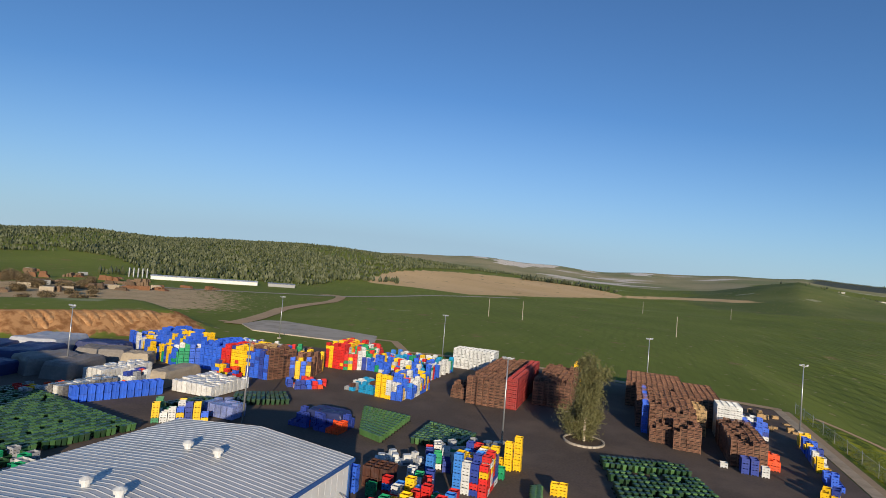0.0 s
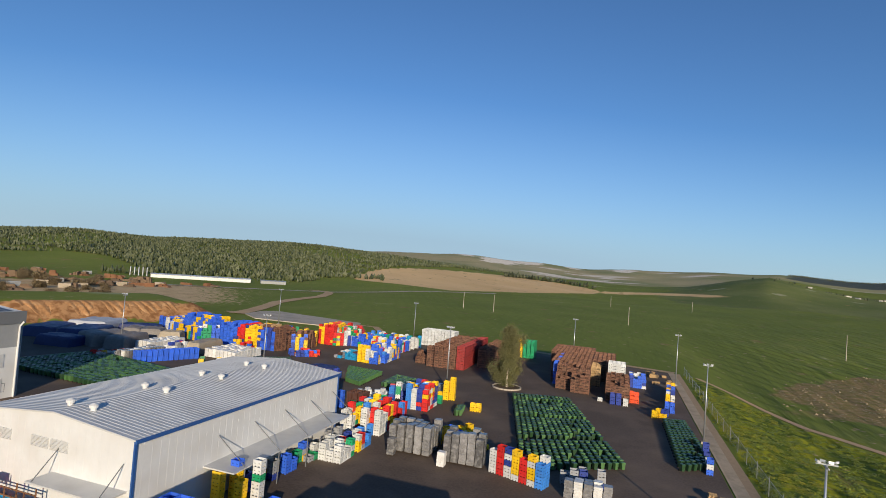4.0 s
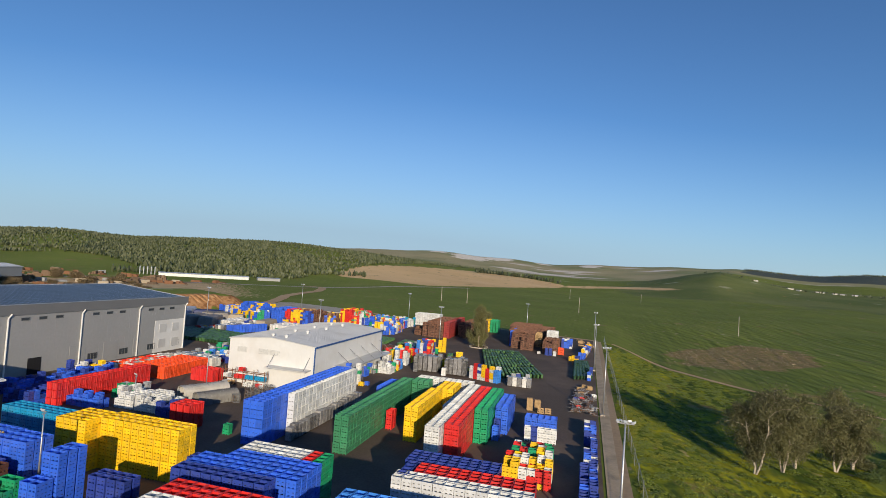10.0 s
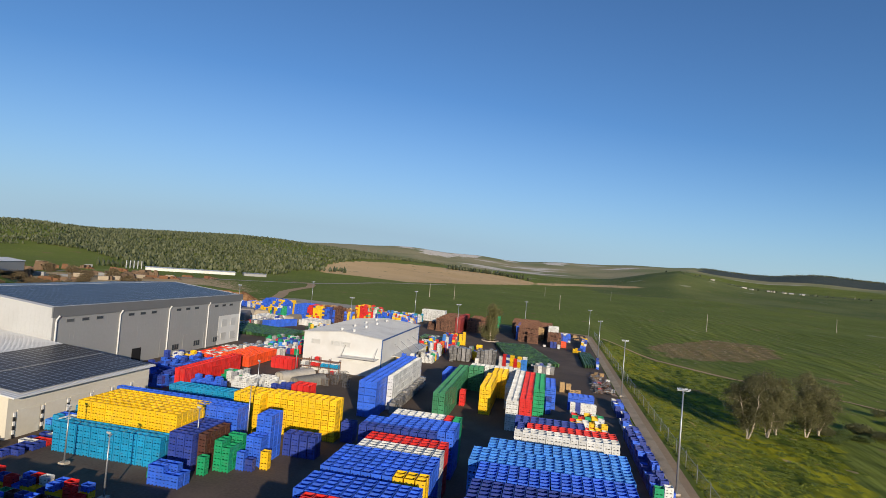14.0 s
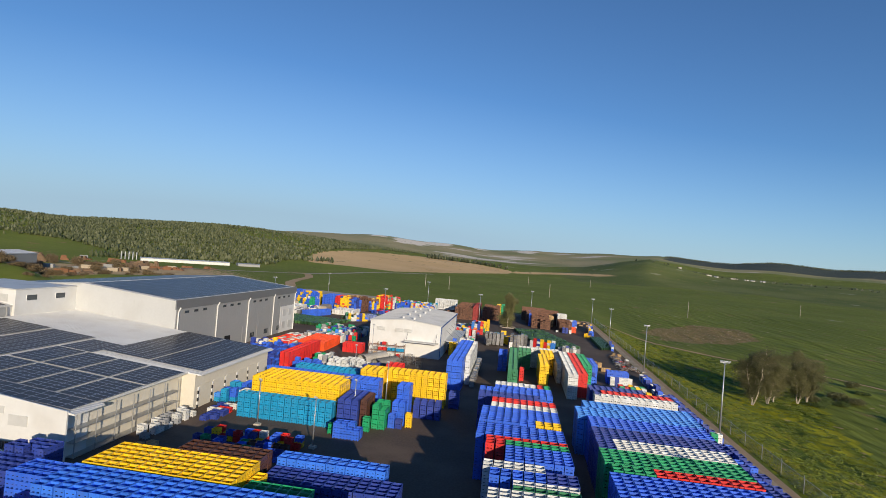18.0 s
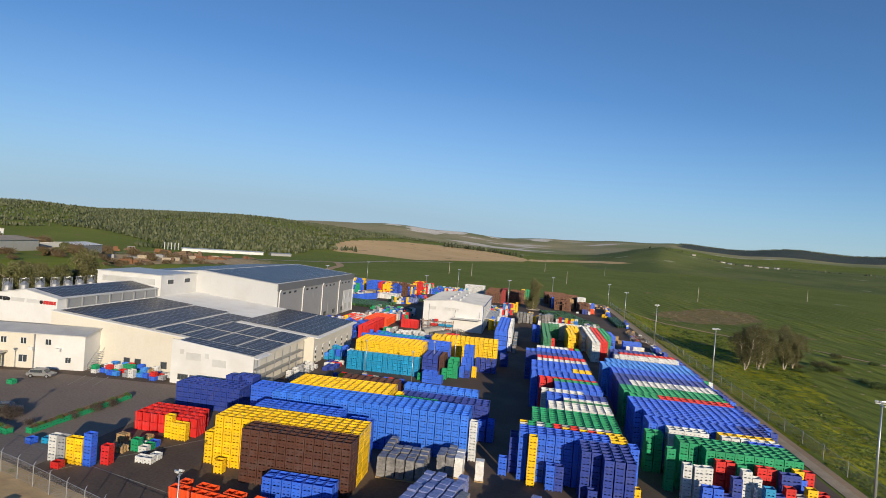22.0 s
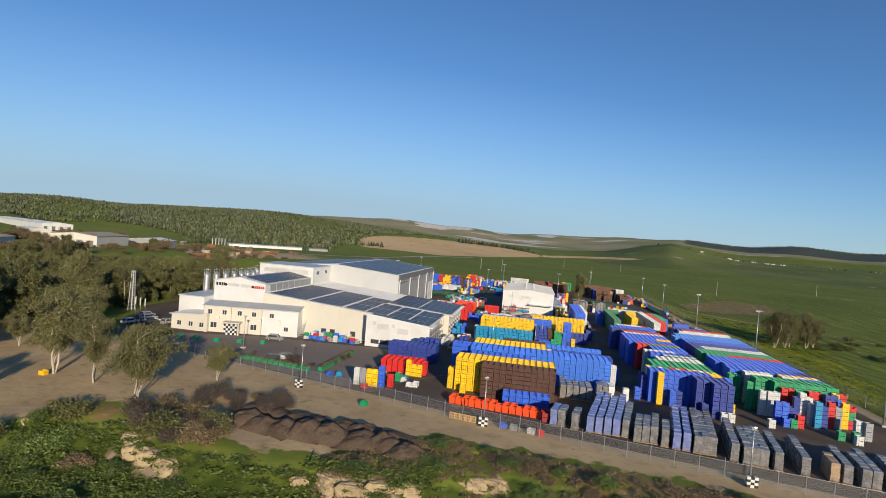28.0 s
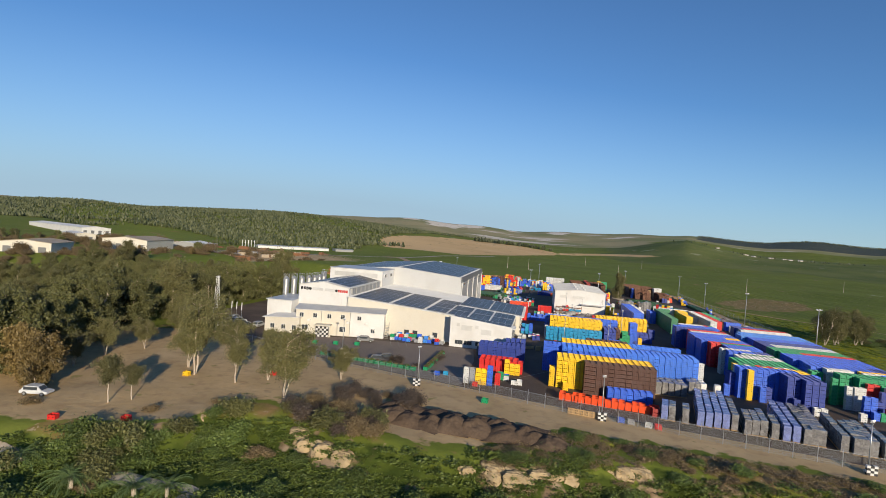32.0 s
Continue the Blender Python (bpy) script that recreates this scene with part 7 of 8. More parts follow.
ROCKS = [rock_mesh(s) for s in (1.5, 7.2, 13.9, 22.4)]
for x, y, s in ((-83.0, -148.0, 1.6), (-80.8, -149.6, 2.1), (-77.5, -151.0, 2.2), (-74.6, -152.5, 1.7), (-78.6, -153.8, 1.6), (-54.6, -151.0, 1.9), (-51.6, -151.6, 2.1), (-48.4, -150.6, 2.2), (-45.2, -150.2, 1.7), (-38.2, -146.4, 1.6), (-35.4, -145.6, 1.8), (-58.0, -151.6, 1.0), (-98.0, -150.5, 0.9)):
    ob = new("rock", rng.choice(ROCKS))
    ob.matrix_basis = pose(x, y, float(ground_height(x, y + 1.0)) - 0.72 * s, rng.uniform(-6, 6), rng.uniform(-6, 6), rng.uniform(-25, 25)) @ Matrix.Scale(s * 0.68, 4)
    tagged(ob, "pale sandstone outcrop in the eroded bank", "rock", "bank rocks")


def draped(name, x, y, w, d, h, turn, m, label, category, seed, lump=0.35, power=4.0, group=""):
    """A lumpy sheet over a heap: high in the middle, falling to the ground at its edge."""
    n = 30
    v, f = [], []
    for i in range(n + 1):
        for j in range(n + 1):
            a, b = 2 * i / n - 1, 2 * j / n - 1
            e = max(0.0, 1 - (abs(a) ** power)) * max(0.0, 1 - (abs(b) ** power))
            k = noise.noise(Vector((a * 2.2 + seed, b * 2.2, seed))) * lump + noise.noise(Vector((a * 6 + seed, b * 6, 1))) * lump * 0.35
            v.append((a * w / 2, b * d / 2, max(0.0, h * e * (1 + k))))
    for i in range(n):
        for j in range(n):
            q = i * (n + 1) + j
            f.append((q, q + n + 1, q + n + 2, q + 1))
    ob = new(name, raw(name, v, f, [m], smooth=category == "mound"))
    ob.matrix_basis = pose(x, y, max(float(ground_height(x, y)), -0.2) + 0.02, 0, 0, turn)
    return tagged(ob, label, category, group)


mound_rng = random.Random(19)
for i in range(15):
    u = (i % 8) / 7
    x, y = -71.5 + 24 * u + mound_rng.uniform(-0.8, 0.8), (-140.2 if i < 8 else -136.0) - 2.6 * u + mound_rng.uniform(-0.7, 0.7)
    draped("earth_mound", x, y, mound_rng.uniform(5, 7.5), mound_rng.uniform(4.5, 6), mound_rng.uniform(1.3, 2.1) if i < 8 else mound_rng.uniform(0.9, 1.5), mound_rng.uniform(-30, 30), M_MOUND, "dark heap of tipped earth on the dirt strip", "mound", 3.1 * i, 0.3, 2.0, "earth mounds")
for i, (x, y, w, d, h, t, m) in enumerate(((-112.0, 78.5, 9, 11, 3.3, -15, M_TARP), (-105.0, 79.0, 5.5, 12, 3.2, 18, M_TARP), (-131.5, 92, 12, 13, 3.6, 20, M_WTARP), (-123.5, 82, 9, 15, 3.0, 25, M_BTARP), (-134, 80, 9, 14, 2.8, 25, M_BTARP), (-112.5, 91.5, 11, 6, 3.2, 28, M_TARP), (-104.5, 93.5, 6, 5, 2.8, 28, M_TANTARP),
                                           (-86.0, 86.0, 11.5, 4.2, 3.0, 98, M_TANTARP), (-121, 98, 12, 5, 2.8, 25, M_BTARP), (-46, 79.5, 7, 4, 2.4, 0, M_BTARP), (-117, 70, 10, 6, 2.6, 10, M_BTARP))):
    draped("covered_stack", x, y, w, d, h, t, m, "long stack of goods under a weathered tarpaulin", "covered stack", 5.3 * i, 0.08, 24.0, "covered stacks")


# ---- wrapped pallets ----
def load_mesh(seed, h, m):
    r = random.Random(seed)
    bm = bmesh.new()
    z, n = 0.14, max(3, round(h / 0.4))
    rings = []
    for k in range(n):
        z1 = z + (h - 0.14) / n
        o = r.uniform(-0.03, 0.03)
        for zz, s in ((z + 0.01, 0.0), (z + 0.06, 0.03), (z1 - 0.05, 0.03), (z1, 0.0)):
            a, b = 0.49 + s + r.uniform(-0.012, 0.012), 0.46 + s + r.uniform(-0.012, 0.012)
            rings.append([bm.verts.new((o + x * a, y * b, zz)) for x, y in ((-1, -1), (0, -1.03), (1, -1), (1.03, 0), (1, 1), (0, 1.03), (-1, 1), (-1.03, 0))])
        z = z1
    bm.faces.new(rings[0][::-1])
    for r0, r1 in zip(rings[:-1], rings[1:]):
        for k in range(8):
            bm.faces.new((r0[k], r0[(k + 1) % 8], r1[(k + 1) % 8], r1[k]))
    bm.faces.new(rings[-1])
    return mesh_of("load", bm, m)


pal = bmesh.new()
for k in range(3):
    box(pal, -0.6, 0.6, -0.5 + 0.42 * k, -0.34 + 0.42 * k, 0, 0.1)
for k in range(5):
    box(pal, -0.6 + 0.26 * k, -0.46 + 0.26 * k, -0.5, 0.5, 0.1, 0.13)
pallet_me = mesh_of("pallet", pal, PL["wood"])
LOADS = {(m, k): load_mesh(100 + 7 * k, (2.3, 2.22, 2.38, 2.32)[k], PL[m]) for m in ("film", "bluefilm", "tanfilm", "whitefilm") for k in range(4)}
LTEXT = {"film": "tall pallet load wrapped in grey stretch film", "bluefilm": "pallet of folded blue boxes in clear stretch film", "tanfilm": "pallet load wrapped in tan sheeting", "whitefilm": "pallet load wrapped in white film"}


FAR_LOADS = {}


def wrapped(x, y, m, group, turn=0.0, sz=1.0):
    if y > -100:
        FAR_LOADS.setdefault(m, []).append((LOADS[(m, rng.randrange(4))], pose(x, y, 0.05, 0, 0, turn + rng.uniform(-1.5, 1.5)) @ Matrix.Diagonal((1, 1, sz * rng.uniform(0.9, 1.05), 1))))
        return
    t = thing("wrapped_pallet", LTEXT[m], "wrapped pallet", group, (x, y, 0.05), turn + rng.uniform(-1.5, 1.5))
    part("pallet", pallet_me, None, t)
    ld = part("load", LOADS[(m, rng.randrange(4))], None, t)
    ld.matrix_basis = Matrix.Diagonal((1, 1, 1.14 * sz, 1))


def wrapped_rows(x0, x1, y0, y1, mats, group="wrapped rows", sz=1.0):
    lean = 0.22 if y0 < -118 else 0.0
    nx, ny = max(1, round((x1 - x0) / 1.22)), max(1, round((y1 - y0) / 1.12))
    for i in range(nx):
        m = mats[i % len(mats)]
        back = y1 - rng.uniform(0, 2.0)
        for j in range(ny):
            y = y0 + (j + 0.5) * (y1 - y0) / ny
            if y < back:
                wrapped(x0 + (i + 0.5) * (x1 - x0) / nx + lean * (y - y0), y, m, group, -math.degrees(math.atan(lean)), sz)


for x0, x1, y0, y1, m in ((-28.4, -26.0, -124.0, -118.8, ["bluefilm", "film"]), (-25.2, -23.9, -124.6, -119.4, ["film"]), (-22.9, -17.6, -125.0, -109.2, ["bluefilm"]), (-17.5, -16.3, -125.0, -112.0, ["film"]), (-16.0, -12.4, -126.4, -118.6, ["film"]), (-12.2, -10.9, -127, -120.5, ["film"]),
                          (-10.7, -7.9, -127.4, -110.6, ["bluefilm"]), (-7.7, -4.6, -127.8, -112.2, ["film"]), (-3.2, -1.9, -129.0, -116.0, ["film"]), (-1.7, 1.6, -129.8, -119.0, ["film"]), (1.9, 3.5, -130.3, -119.2, ["film"]),
                          (5.0, 6.6, -131.0, -120.0, ["film"]), (8.3, 9.7, -131.8, -126.0, ["tanfilm"]), (9.8, 11.2, -132.0, -123.8, ["film"]), (11.8, 14.3, -132.5, -123.5, ["film", "film"]), (15.4, 19.0, -133.4, -124.4, ["film", "bluefilm"]), (19.8, 26.0, -134.4, -125.0, ["bluefilm", "film", "tanfilm"]),
                          (-26.0, -20.0, -107.6, -101.6, ["film"]), (-19.0, -15.6, -104.6, -100.6, ["film", "film", "whitefilm"]), (-12.4, -11.1, -21.0, 6.0, ["film"]), (-64.6, -58.6, -88.4, -84.4, ["film", "whitefilm"]),
                          (-80.6, -71.2, 80.0, 90.5, ["whitefilm"]), (-100.2, -95.2, 77, 90, ["whitefilm"]), (-92.6, -88.6, 65, 76.5, ["film", "whitefilm", "film"]), (-65.0, -59.0, 71.5, 76.0, ["bluefilm"]), (16.2, 19.0, 15.6, 17.6, ["film"]), (12.8, 18.6, 37.2, 40.2, ["film", "whitefilm"]), (-19.2, -16.6, 75, 80, ["film"]), (-66.5, -54, 15.6, 21, ["film", "whitefilm"])):
    wrapped_rows(x0, x1, y0, y1, m)
wrapped_rows(-12.8, -6.2, 41.5, 47.5, ["film"], sz=1.75)
wrapped_rows(-4.2, 1.6, 41.0, 44.8, ["film"], sz=1.9)
for x, y, m in ((-25.4, -100.6, "film"), (-13.5, -104.2, "whitefilm"), (-11.5, 40.2, "film"), (-3.8, 39.6, "whitefilm")):
    wrapped(x, y, m, "odd pallets")


for m, items in FAR_LOADS.items():
    tagged(new("wrapped_loads", joined("wrapped_loads", items)), "rows of tall pallet loads wrapped in film", "wrapped pallets", "wrapped rows", "stuff")


# ---- wheeled garden carts ----
def cart_mesh(m):
    bm = bmesh.new()
    box(bm, -0.29, 0.29, -0.36, 0.36, 0.12, 0.98, 0, 0.22)
    box(bm, -0.33, 0.33, -0.40, 0.40, 0.98, 1.06, 2)
    box(bm, -0.28, 0.28, -0.34, 0.26, 1.06, 1.13, 2, -0.15)
    for s in (-1, 1):
        tube(bm, (s * 0.26, 0.36, 0.12), (s * 0.32, 0.36, 0.12), 0.14, 0.14, 8, 1)
        tube(bm, (s * 0.25, 0.40, 0.95), (s * 0.25, 0.52, 1.02), 0.025, 0.025, 4, 1)
    tube(bm, (-0.28, 0.52, 1.02), (0.28, 0.52, 1.02), 0.025, 0.025, 5, 1)
    return mesh_of("wheeled_bin", bm, m, M_TYRE, m)


CART = {"dark": cart_mesh(PL["cartd"]), "moss": cart_mesh(PL["cartl"])}


def cart_field(a, b, c, d, nu, nv, group, keep=0.97, colours=("dark",)):
    """Wheeled bins in rows over a four-sided patch."""
    a, b, c, d = (Vector(p) for p in (a, b, c, d))
    turn = math.degrees(math.atan2((b - a).y, (b - a).x))
    items = []
    for j in range(nv):
        if group == "cart rows" and j % 9 == 8:
            continue
        for i in range(nu):
            if rng.random() > keep:
                continue
            u, v = (i + 0.5) / nu, (j + 0.5) / nv
            p = (a * (1 - u) + b * u) * (1 - v) + (d * (1 - u) + c * u) * v
            items.append((p.x, p.y, turn + rng.uniform(-5, 5), rng.choice(colours), rng.uniform(-4, 4)))
    return items


near_carts = cart_field((6.4, 43.0), (20.5, 51.5), (9.0, 90.0), (-3.0, 87.0), 15, 30, "cart rows", 0.93, ("dark", "dark", "moss"))
near_carts += cart_field((27.8, 54.8), (33.0, 58.5), (31.6, 85.0), (27.6, 84.0), 6, 18, "cart", 0.95)
rest = cart_field((-38.6, 77.0), (-34.4, 75.0), (-35.0, 89.0), (-45.0, 90.2), 10, 11, "cart", 1.0, ("moss",)) + cart_field((-30.5, 77.5), (-22.8, 79), (-22, 86), (-31, 88), 11, 9, "cart", 0.95, ("dark", "moss"))
rest += cart_field((-69.5, 44.0), (-66.5, 60.5), (-100, 66), (-104, 46), 24, 27, "cart", 0.96, ("moss", "dark")) + cart_field((-73.5, 70.5), (-66.5, 71.5), (-65.5, 78), (-71, 78), 9, 7, "cart", 0.9) + cart_field((-65.5, 78.5), (-57.5, 85), (-62, 90), (-69, 84), 12, 7, "cart", 0.9) + cart_field((-9.5, 64.5), (-8.4, 65.5), (-9.0, 70.0), (-10.2, 69.0), 2, 7, "cart", 1.0, ("moss",))
near_carts.sort(key=lambda q: q[1])
for x, y, t, c, tilt in near_carts[:300]:
    ob = new("wheeled_bin", CART[c])
    ob.matrix_basis = pose(x, y, 0.03, tilt, 0, t)
    tagged(ob, "dark green wheeled refuse bin in a close row", "wheeled bin", "wheeled bin rows")
for c in ("dark", "moss"):
    got = [(CART[c], pose(x, y, 0.03, tilt, 0, t)) for x, y, t, k, tilt in near_carts[300:] + rest if k == c]
    ob = new("wheeled_bins", joined("wheeled_bins", got))
    tagged(ob, "field of close-packed green wheeled refuse bins", "wheeled bins", "wheeled bin rows", "stuff")


# ---- vehicles ----
def car(x, y, turn, rgb, label, van=False):
    body_m = mat("car_paint", rgb, 0.25, vary=0.03)
    t = thing("car", label, "car", at=(x, y, max(float(ground_height(x, y)), 0.05)), turn=turn)
    bm = bmesh.new()
    h1, h2 = (1.0, 1.95) if van else (0.85, 1.5)
    prof = [(-2.1, 0.35), (2.1, 0.35), (2.15, 0.7), (1.3, h1), (-2.0, h1), (-2.15, 0.8)]
    cab = [(1.2, h1), (0.55, h2), (-1.4, h2), (-1.95, h1)]
    for pr, w in ((prof, 0.88), (cab, 0.78)):
        lo = [bm.verts.new((a, -w, b)) for a, b in pr]
        hi = [bm.verts.new((a, w, b)) for a, b in pr]
        bm.faces.new(lo)
        bm.faces.new(hi[::-1])
        for k in range(len(pr)):
            bm.faces.new((lo[k], hi[k], hi[(k + 1) % len(pr)], lo[(k + 1) % len(pr)]))
    bmesh.ops.recalc_face_normals(bm, faces=bm.faces)
    bmesh.ops.bevel(bm, geom=bm.edges[:], offset=0.05, segments=2, affect="EDGES")
    part("body", bm, body_m, t)
    boxes_part("side_window", M_GLASS, t, (-1.5, 0.55, -0.80, -0.77, h1 + 0.06, h2 - 0.12))
    boxes_part("side_window", M_GLASS, t, (-1.5, 0.55, 0.77, 0.80, h1 + 0.06, h2 - 0.12))
    for x0, z0, x1, z1, nm in ((1.17, h1 + 0.06, 0.63, h2 - 0.1, "windscreen"), (-1.92, h1 + 0.06, -1.46, h2 - 0.1, "rear_window")):
        bm = bmesh.new()
        o = 0.03 if x0 > 0 else -0.03
        poly(bm, [(x0 + o, -0.68, z0), (x0 + o, 0.68, z0), (x1 + o, 0.62, z1), (x1 + o, -0.62, z1)])
        part(nm, bm, M_GLASS, t)
    for wx in (-1.3, 1.35):
        for sy in (-1, 1):
            bm = bmesh.new()
            tube(bm, (wx, sy * 0.72, 0.33), (wx, sy * 0.92, 0.33), 0.33, 0.33, 14)
            w = part("wheel", bm, M_TYRE, t)
            bm = bmesh.new()
            tube(bm, (wx, sy * 0.90, 0.33), (wx, sy * 0.935, 0.33), 0.2, 0.2, 10)
            part("rim", bm, M_STEEL, w)


car(-93.6, -88.2, 15, (0.22, 0.225, 0.23), "silver estate car parked on the asphalt")
car(-82.5, -104.8, 25, (0.02, 0.02, 0.025), "black car parked by the green planters")
car(-84.0, -107.2, 20, (0.03, 0.03, 0.035), "black car parked by the green planters")
for k, (x, y, c) in enumerate(((-131, -84, 0.65), (-134, -81, 0.6), (-128, -87, 0.05), (-137, -78, 0.5), (-133.5, -88.5, 0.62), (-126, -84, 0.4))):
    car(x, y, 60 + 5 * k, (c, c, c), "parked car by the gate beyond the office")
car(-125.3, -151.2, 12, (0.6, 0.62, 0.64), "silver car parked on the bare dirt lot")

# ---- yard clutter ----
flag = bmesh.new()
tube(flag, (0, 0, 0), (0, 0, 7.5), 0.06, 0.04, 6)
flag_me = mesh_of("pole", flag, M_STEEL)
for k in range(3):
    f = thing("flagpole", "tall white flagpole with a drooping flag", "flagpole", "flagpoles", (-130.5 + 1.8 * k, -90.5 - 0.6 * k, 0.05))
    part("pole", flag_me, None, f)
    bm = bmesh.new()
    for j in range(4):
        poly(bm, [(0.05 + 0.06 * (j % 2), -0.1 * j, 7.4), (0.05 + 0.06 * ((j + 1) % 2), -0.1 * (j + 1), 7.4), (0.05 + 0.06 * ((j + 1) % 2), -0.1 * (j + 1), 5.4), (0.05 + 0.06 * (j % 2), -0.1 * j, 5.6)])
    part("flag", bm, M_WHITE, f)

# green planter boxes
for k in range(34):
    u = k / 33
    x, y = (-97.5 + 23.5 * u * 33 / 17, -106.4 - 4.6 * u * 33 / 17) if k < 17 else (-72.9 + 0.6 * (k - 17) / 16, -109.4 + 16.2 * (k - 17) / 16)
    p = thing("planter_box", "bright green plastic box used as a planter", "planter", "planter line", (x, y, 0.05), -11 if k < 17 else 88)
    part("box", one_bin("bin", "green"), None, p)
    b = part("shrub", BUSH["dry" if k % 3 else "green"][k % 2], None, p, "thin shrub")
    b.matrix_basis = pose(0, 0, 0.5) @ Matrix.Scale(0.33, 4)
for x, y in ((-109.5, -96), (-104, -96.4), (-99, -95), (-94, -93.4), (-117, -95.5), (-113, -97)):
    p = thing("planter_box", "bright green plastic box used as a planter", "planter", "office planters", (x, y, 0.05))
    part("box", one_bin("bin", "green"), None, p)
pile_low = [(-58.4, -126.6, "green"), (-68.2, -111.6, "cyan"), (-69.9, -112.3, "blue"), (-71.1, -139.7, "yellow"), (-112.7, -133.0, "yellow"), (-71.0, -132.4, "white"), (-73.2, -142.2, "white"), (-114.9, -158.2, "red"), (-106.1, -155.1, "red"), (-35.5, -127.8, "blue"), (-33.9, -128.2, "grey"), (-31.2, -128.8, "white"), (-29.8, -129.0, "red"), (-99.2, -126.0, "red"), (-128.5, -93, "green"), (-126, -95, "green")]
for x, y, c in pile_low:
    ob = new("pallet_bin", one_bin("bin", c))
    ob.matrix_basis = pose(x, y, float(ground_height(x, y)) + (0.05 if y > -126 and x > -95 else 0.0), 0, 0, rng.uniform(-20, 20))
    tagged(ob, f"single {WORDS[c]} pallet bin standing on bare ground", "bin")

# pallet rack in front of the shed
rack = thing("pallet_rack", "steel pallet rack against the shed front", "rack", at=(-42.9, 4.4, 0.05))
for k in range(5):
    for d in (0, 1.1):
        bm = bmesh.new()
        box(bm, 2.55 * k - 0.05, 2.55 * k + 0.05, d - 0.05, d + 0.05, 0, 3.6)
        part("upright", bm, M_RUST, rack)
for z in (1.5, 3.0):
    for d in (0, 1.1):
        bm = bmesh.new()
        box(bm, 0, 10.2, d - 0.04, d + 0.04, z - 0.12, z)
        part("beam", bm, M_RUST, rack)
for k, (dx, z, c) in enumerate(((0.7, 0, "grey"), (2.0, 0, "wood"), (3.4, 1.5, "red"), (4.6, 1.5, "red"), (6.0, 1.5, "cyan"), (7.2, 1.5, "cyan"), (8.5, 1.5, "cyan"), (9.6, 1.5, "cyan"), (5.6, 0, "white"), (7.0, 0, "white"), (8.6, 0, "red"), (0.8, 1.5, "white"), (2.0, 1.5, "grey"), (4.4, 3.0, "red"), (9.4, 0, "white"))):
    ob = new("pallet_bin", one_bin("bin", c))
    ob.matrix_basis = pose(-42.9 + dx, 4.95, 0.05 + z)
    tagged(ob, f"{WORDS[c]} pallet bin on the steel rack", "bin", "rack bins")

# arched tent
def arched_tent(x, y, turn, w, ln, wall, rise, m, label):
    """Ribbed cover bowed over hoops, with a closed back and an open front."""
    tent = thing("arched_tent", label, "tent", "tents", (x, y, 0.05), turn)
    bm = bmesh.new()
    n = 22
    for k in range(n):
        y0, y1 = -ln / 2 + ln * k / n, -ln / 2 + ln * (k + 1) / n
        g = 0.0 if k % 2 else 0.07
        ring = [(w / 2 + g, 0.0)] + [((w / 2 + g) * math.cos(math.pi * j / 8), wall + (rise + g) * math.sin(math.pi * j / 8)) for j in range(9)] + [(-w / 2 - g, 0.0)]
        for p, q in zip(ring[:-1], ring[1:]):
            poly(bm, [(p[0], y0, p[1]), (q[0], y0, q[1]), (q[0], y1, q[1]), (p[0], y1, p[1])])
    part("cover", bm, m, tent)
    bm = bmesh.new()
    poly(bm, [(w / 2, ln / 2 - 0.1, 0)] + [(w / 2 * math.cos(math.pi * j / 8), ln / 2 - 0.1, wall + rise * math.sin(math.pi * j / 8)) for j in range(9)] + [(-w / 2, ln / 2 - 0.1, 0)])
    part("end_wall", bm, m, tent)
    for u in (-0.5, -0.17, 0.17, 0.5):
        bm = bmesh.new()
        for sg in (-1, 1):
            tube(bm, (sg * (w / 2 - 0.08), u * (ln - 0.3), 0), (sg * (w / 2 - 0.08), u * (ln - 0.3), wall), 0.05, 0.05, 6)
        for j in range(8):
            a0, a1 = math.pi * j / 8, math.pi * (j + 1) / 8
            tube(bm, ((w / 2 - 0.08) * math.cos(a0), u * (ln - 0.3), wall + (rise - 0.08) * math.sin(a0)), ((w / 2 - 0.08) * math.cos(a1), u * (ln - 0.3), wall + (rise - 0.08) * math.sin(a1)), 0.04, 0.04, 5)
        part("hoop", bm, M_STEEL, tent)


arched_tent(-38.4, -6.4, -27, 3.0, 8.6, 1.7, 0.9, M_TENT, "small ribbed tent of weathered beige fabric")
arched_tent(-34.6, -7.8, -27, 2.6, 7.6, 1.3, 0.8, M_TENTD, "low ribbed tent of dull grey fabric")
for k in range(16):
    x, y = rng.uniform(-33.0, -26.5), rng.uniform(-8, 3)
    t = thing("steel_trolley", "dark tubular steel trolley frame", "trolley", "trolley frames", (x, y, 0.05), rng.uniform(0, 90))
    bm = bmesh.new()
    for a in (-0.6, 0.6):
        for b in (-0.45, 0.45):
            tube(bm, (a, b, 0), (a, b, 1.5), 0.035, 0.035, 5)
    part("upright", bm, M_SCRAP if k % 2 else M_DARKG, t)
    bm = bmesh.new()
    for z in (0.2, 0.8, 1.5):
        for b in (-0.45, 0.45):
            tube(bm, (-0.6, b, z), (0.6, b, z), 0.03, 0.03, 5)
        for a in (-0.6, 0.6):
            tube(bm, (a, -0.45, z), (a, 0.45, z), 0.03, 0.03, 5)
    part("rail", bm, M_DARKG, t)

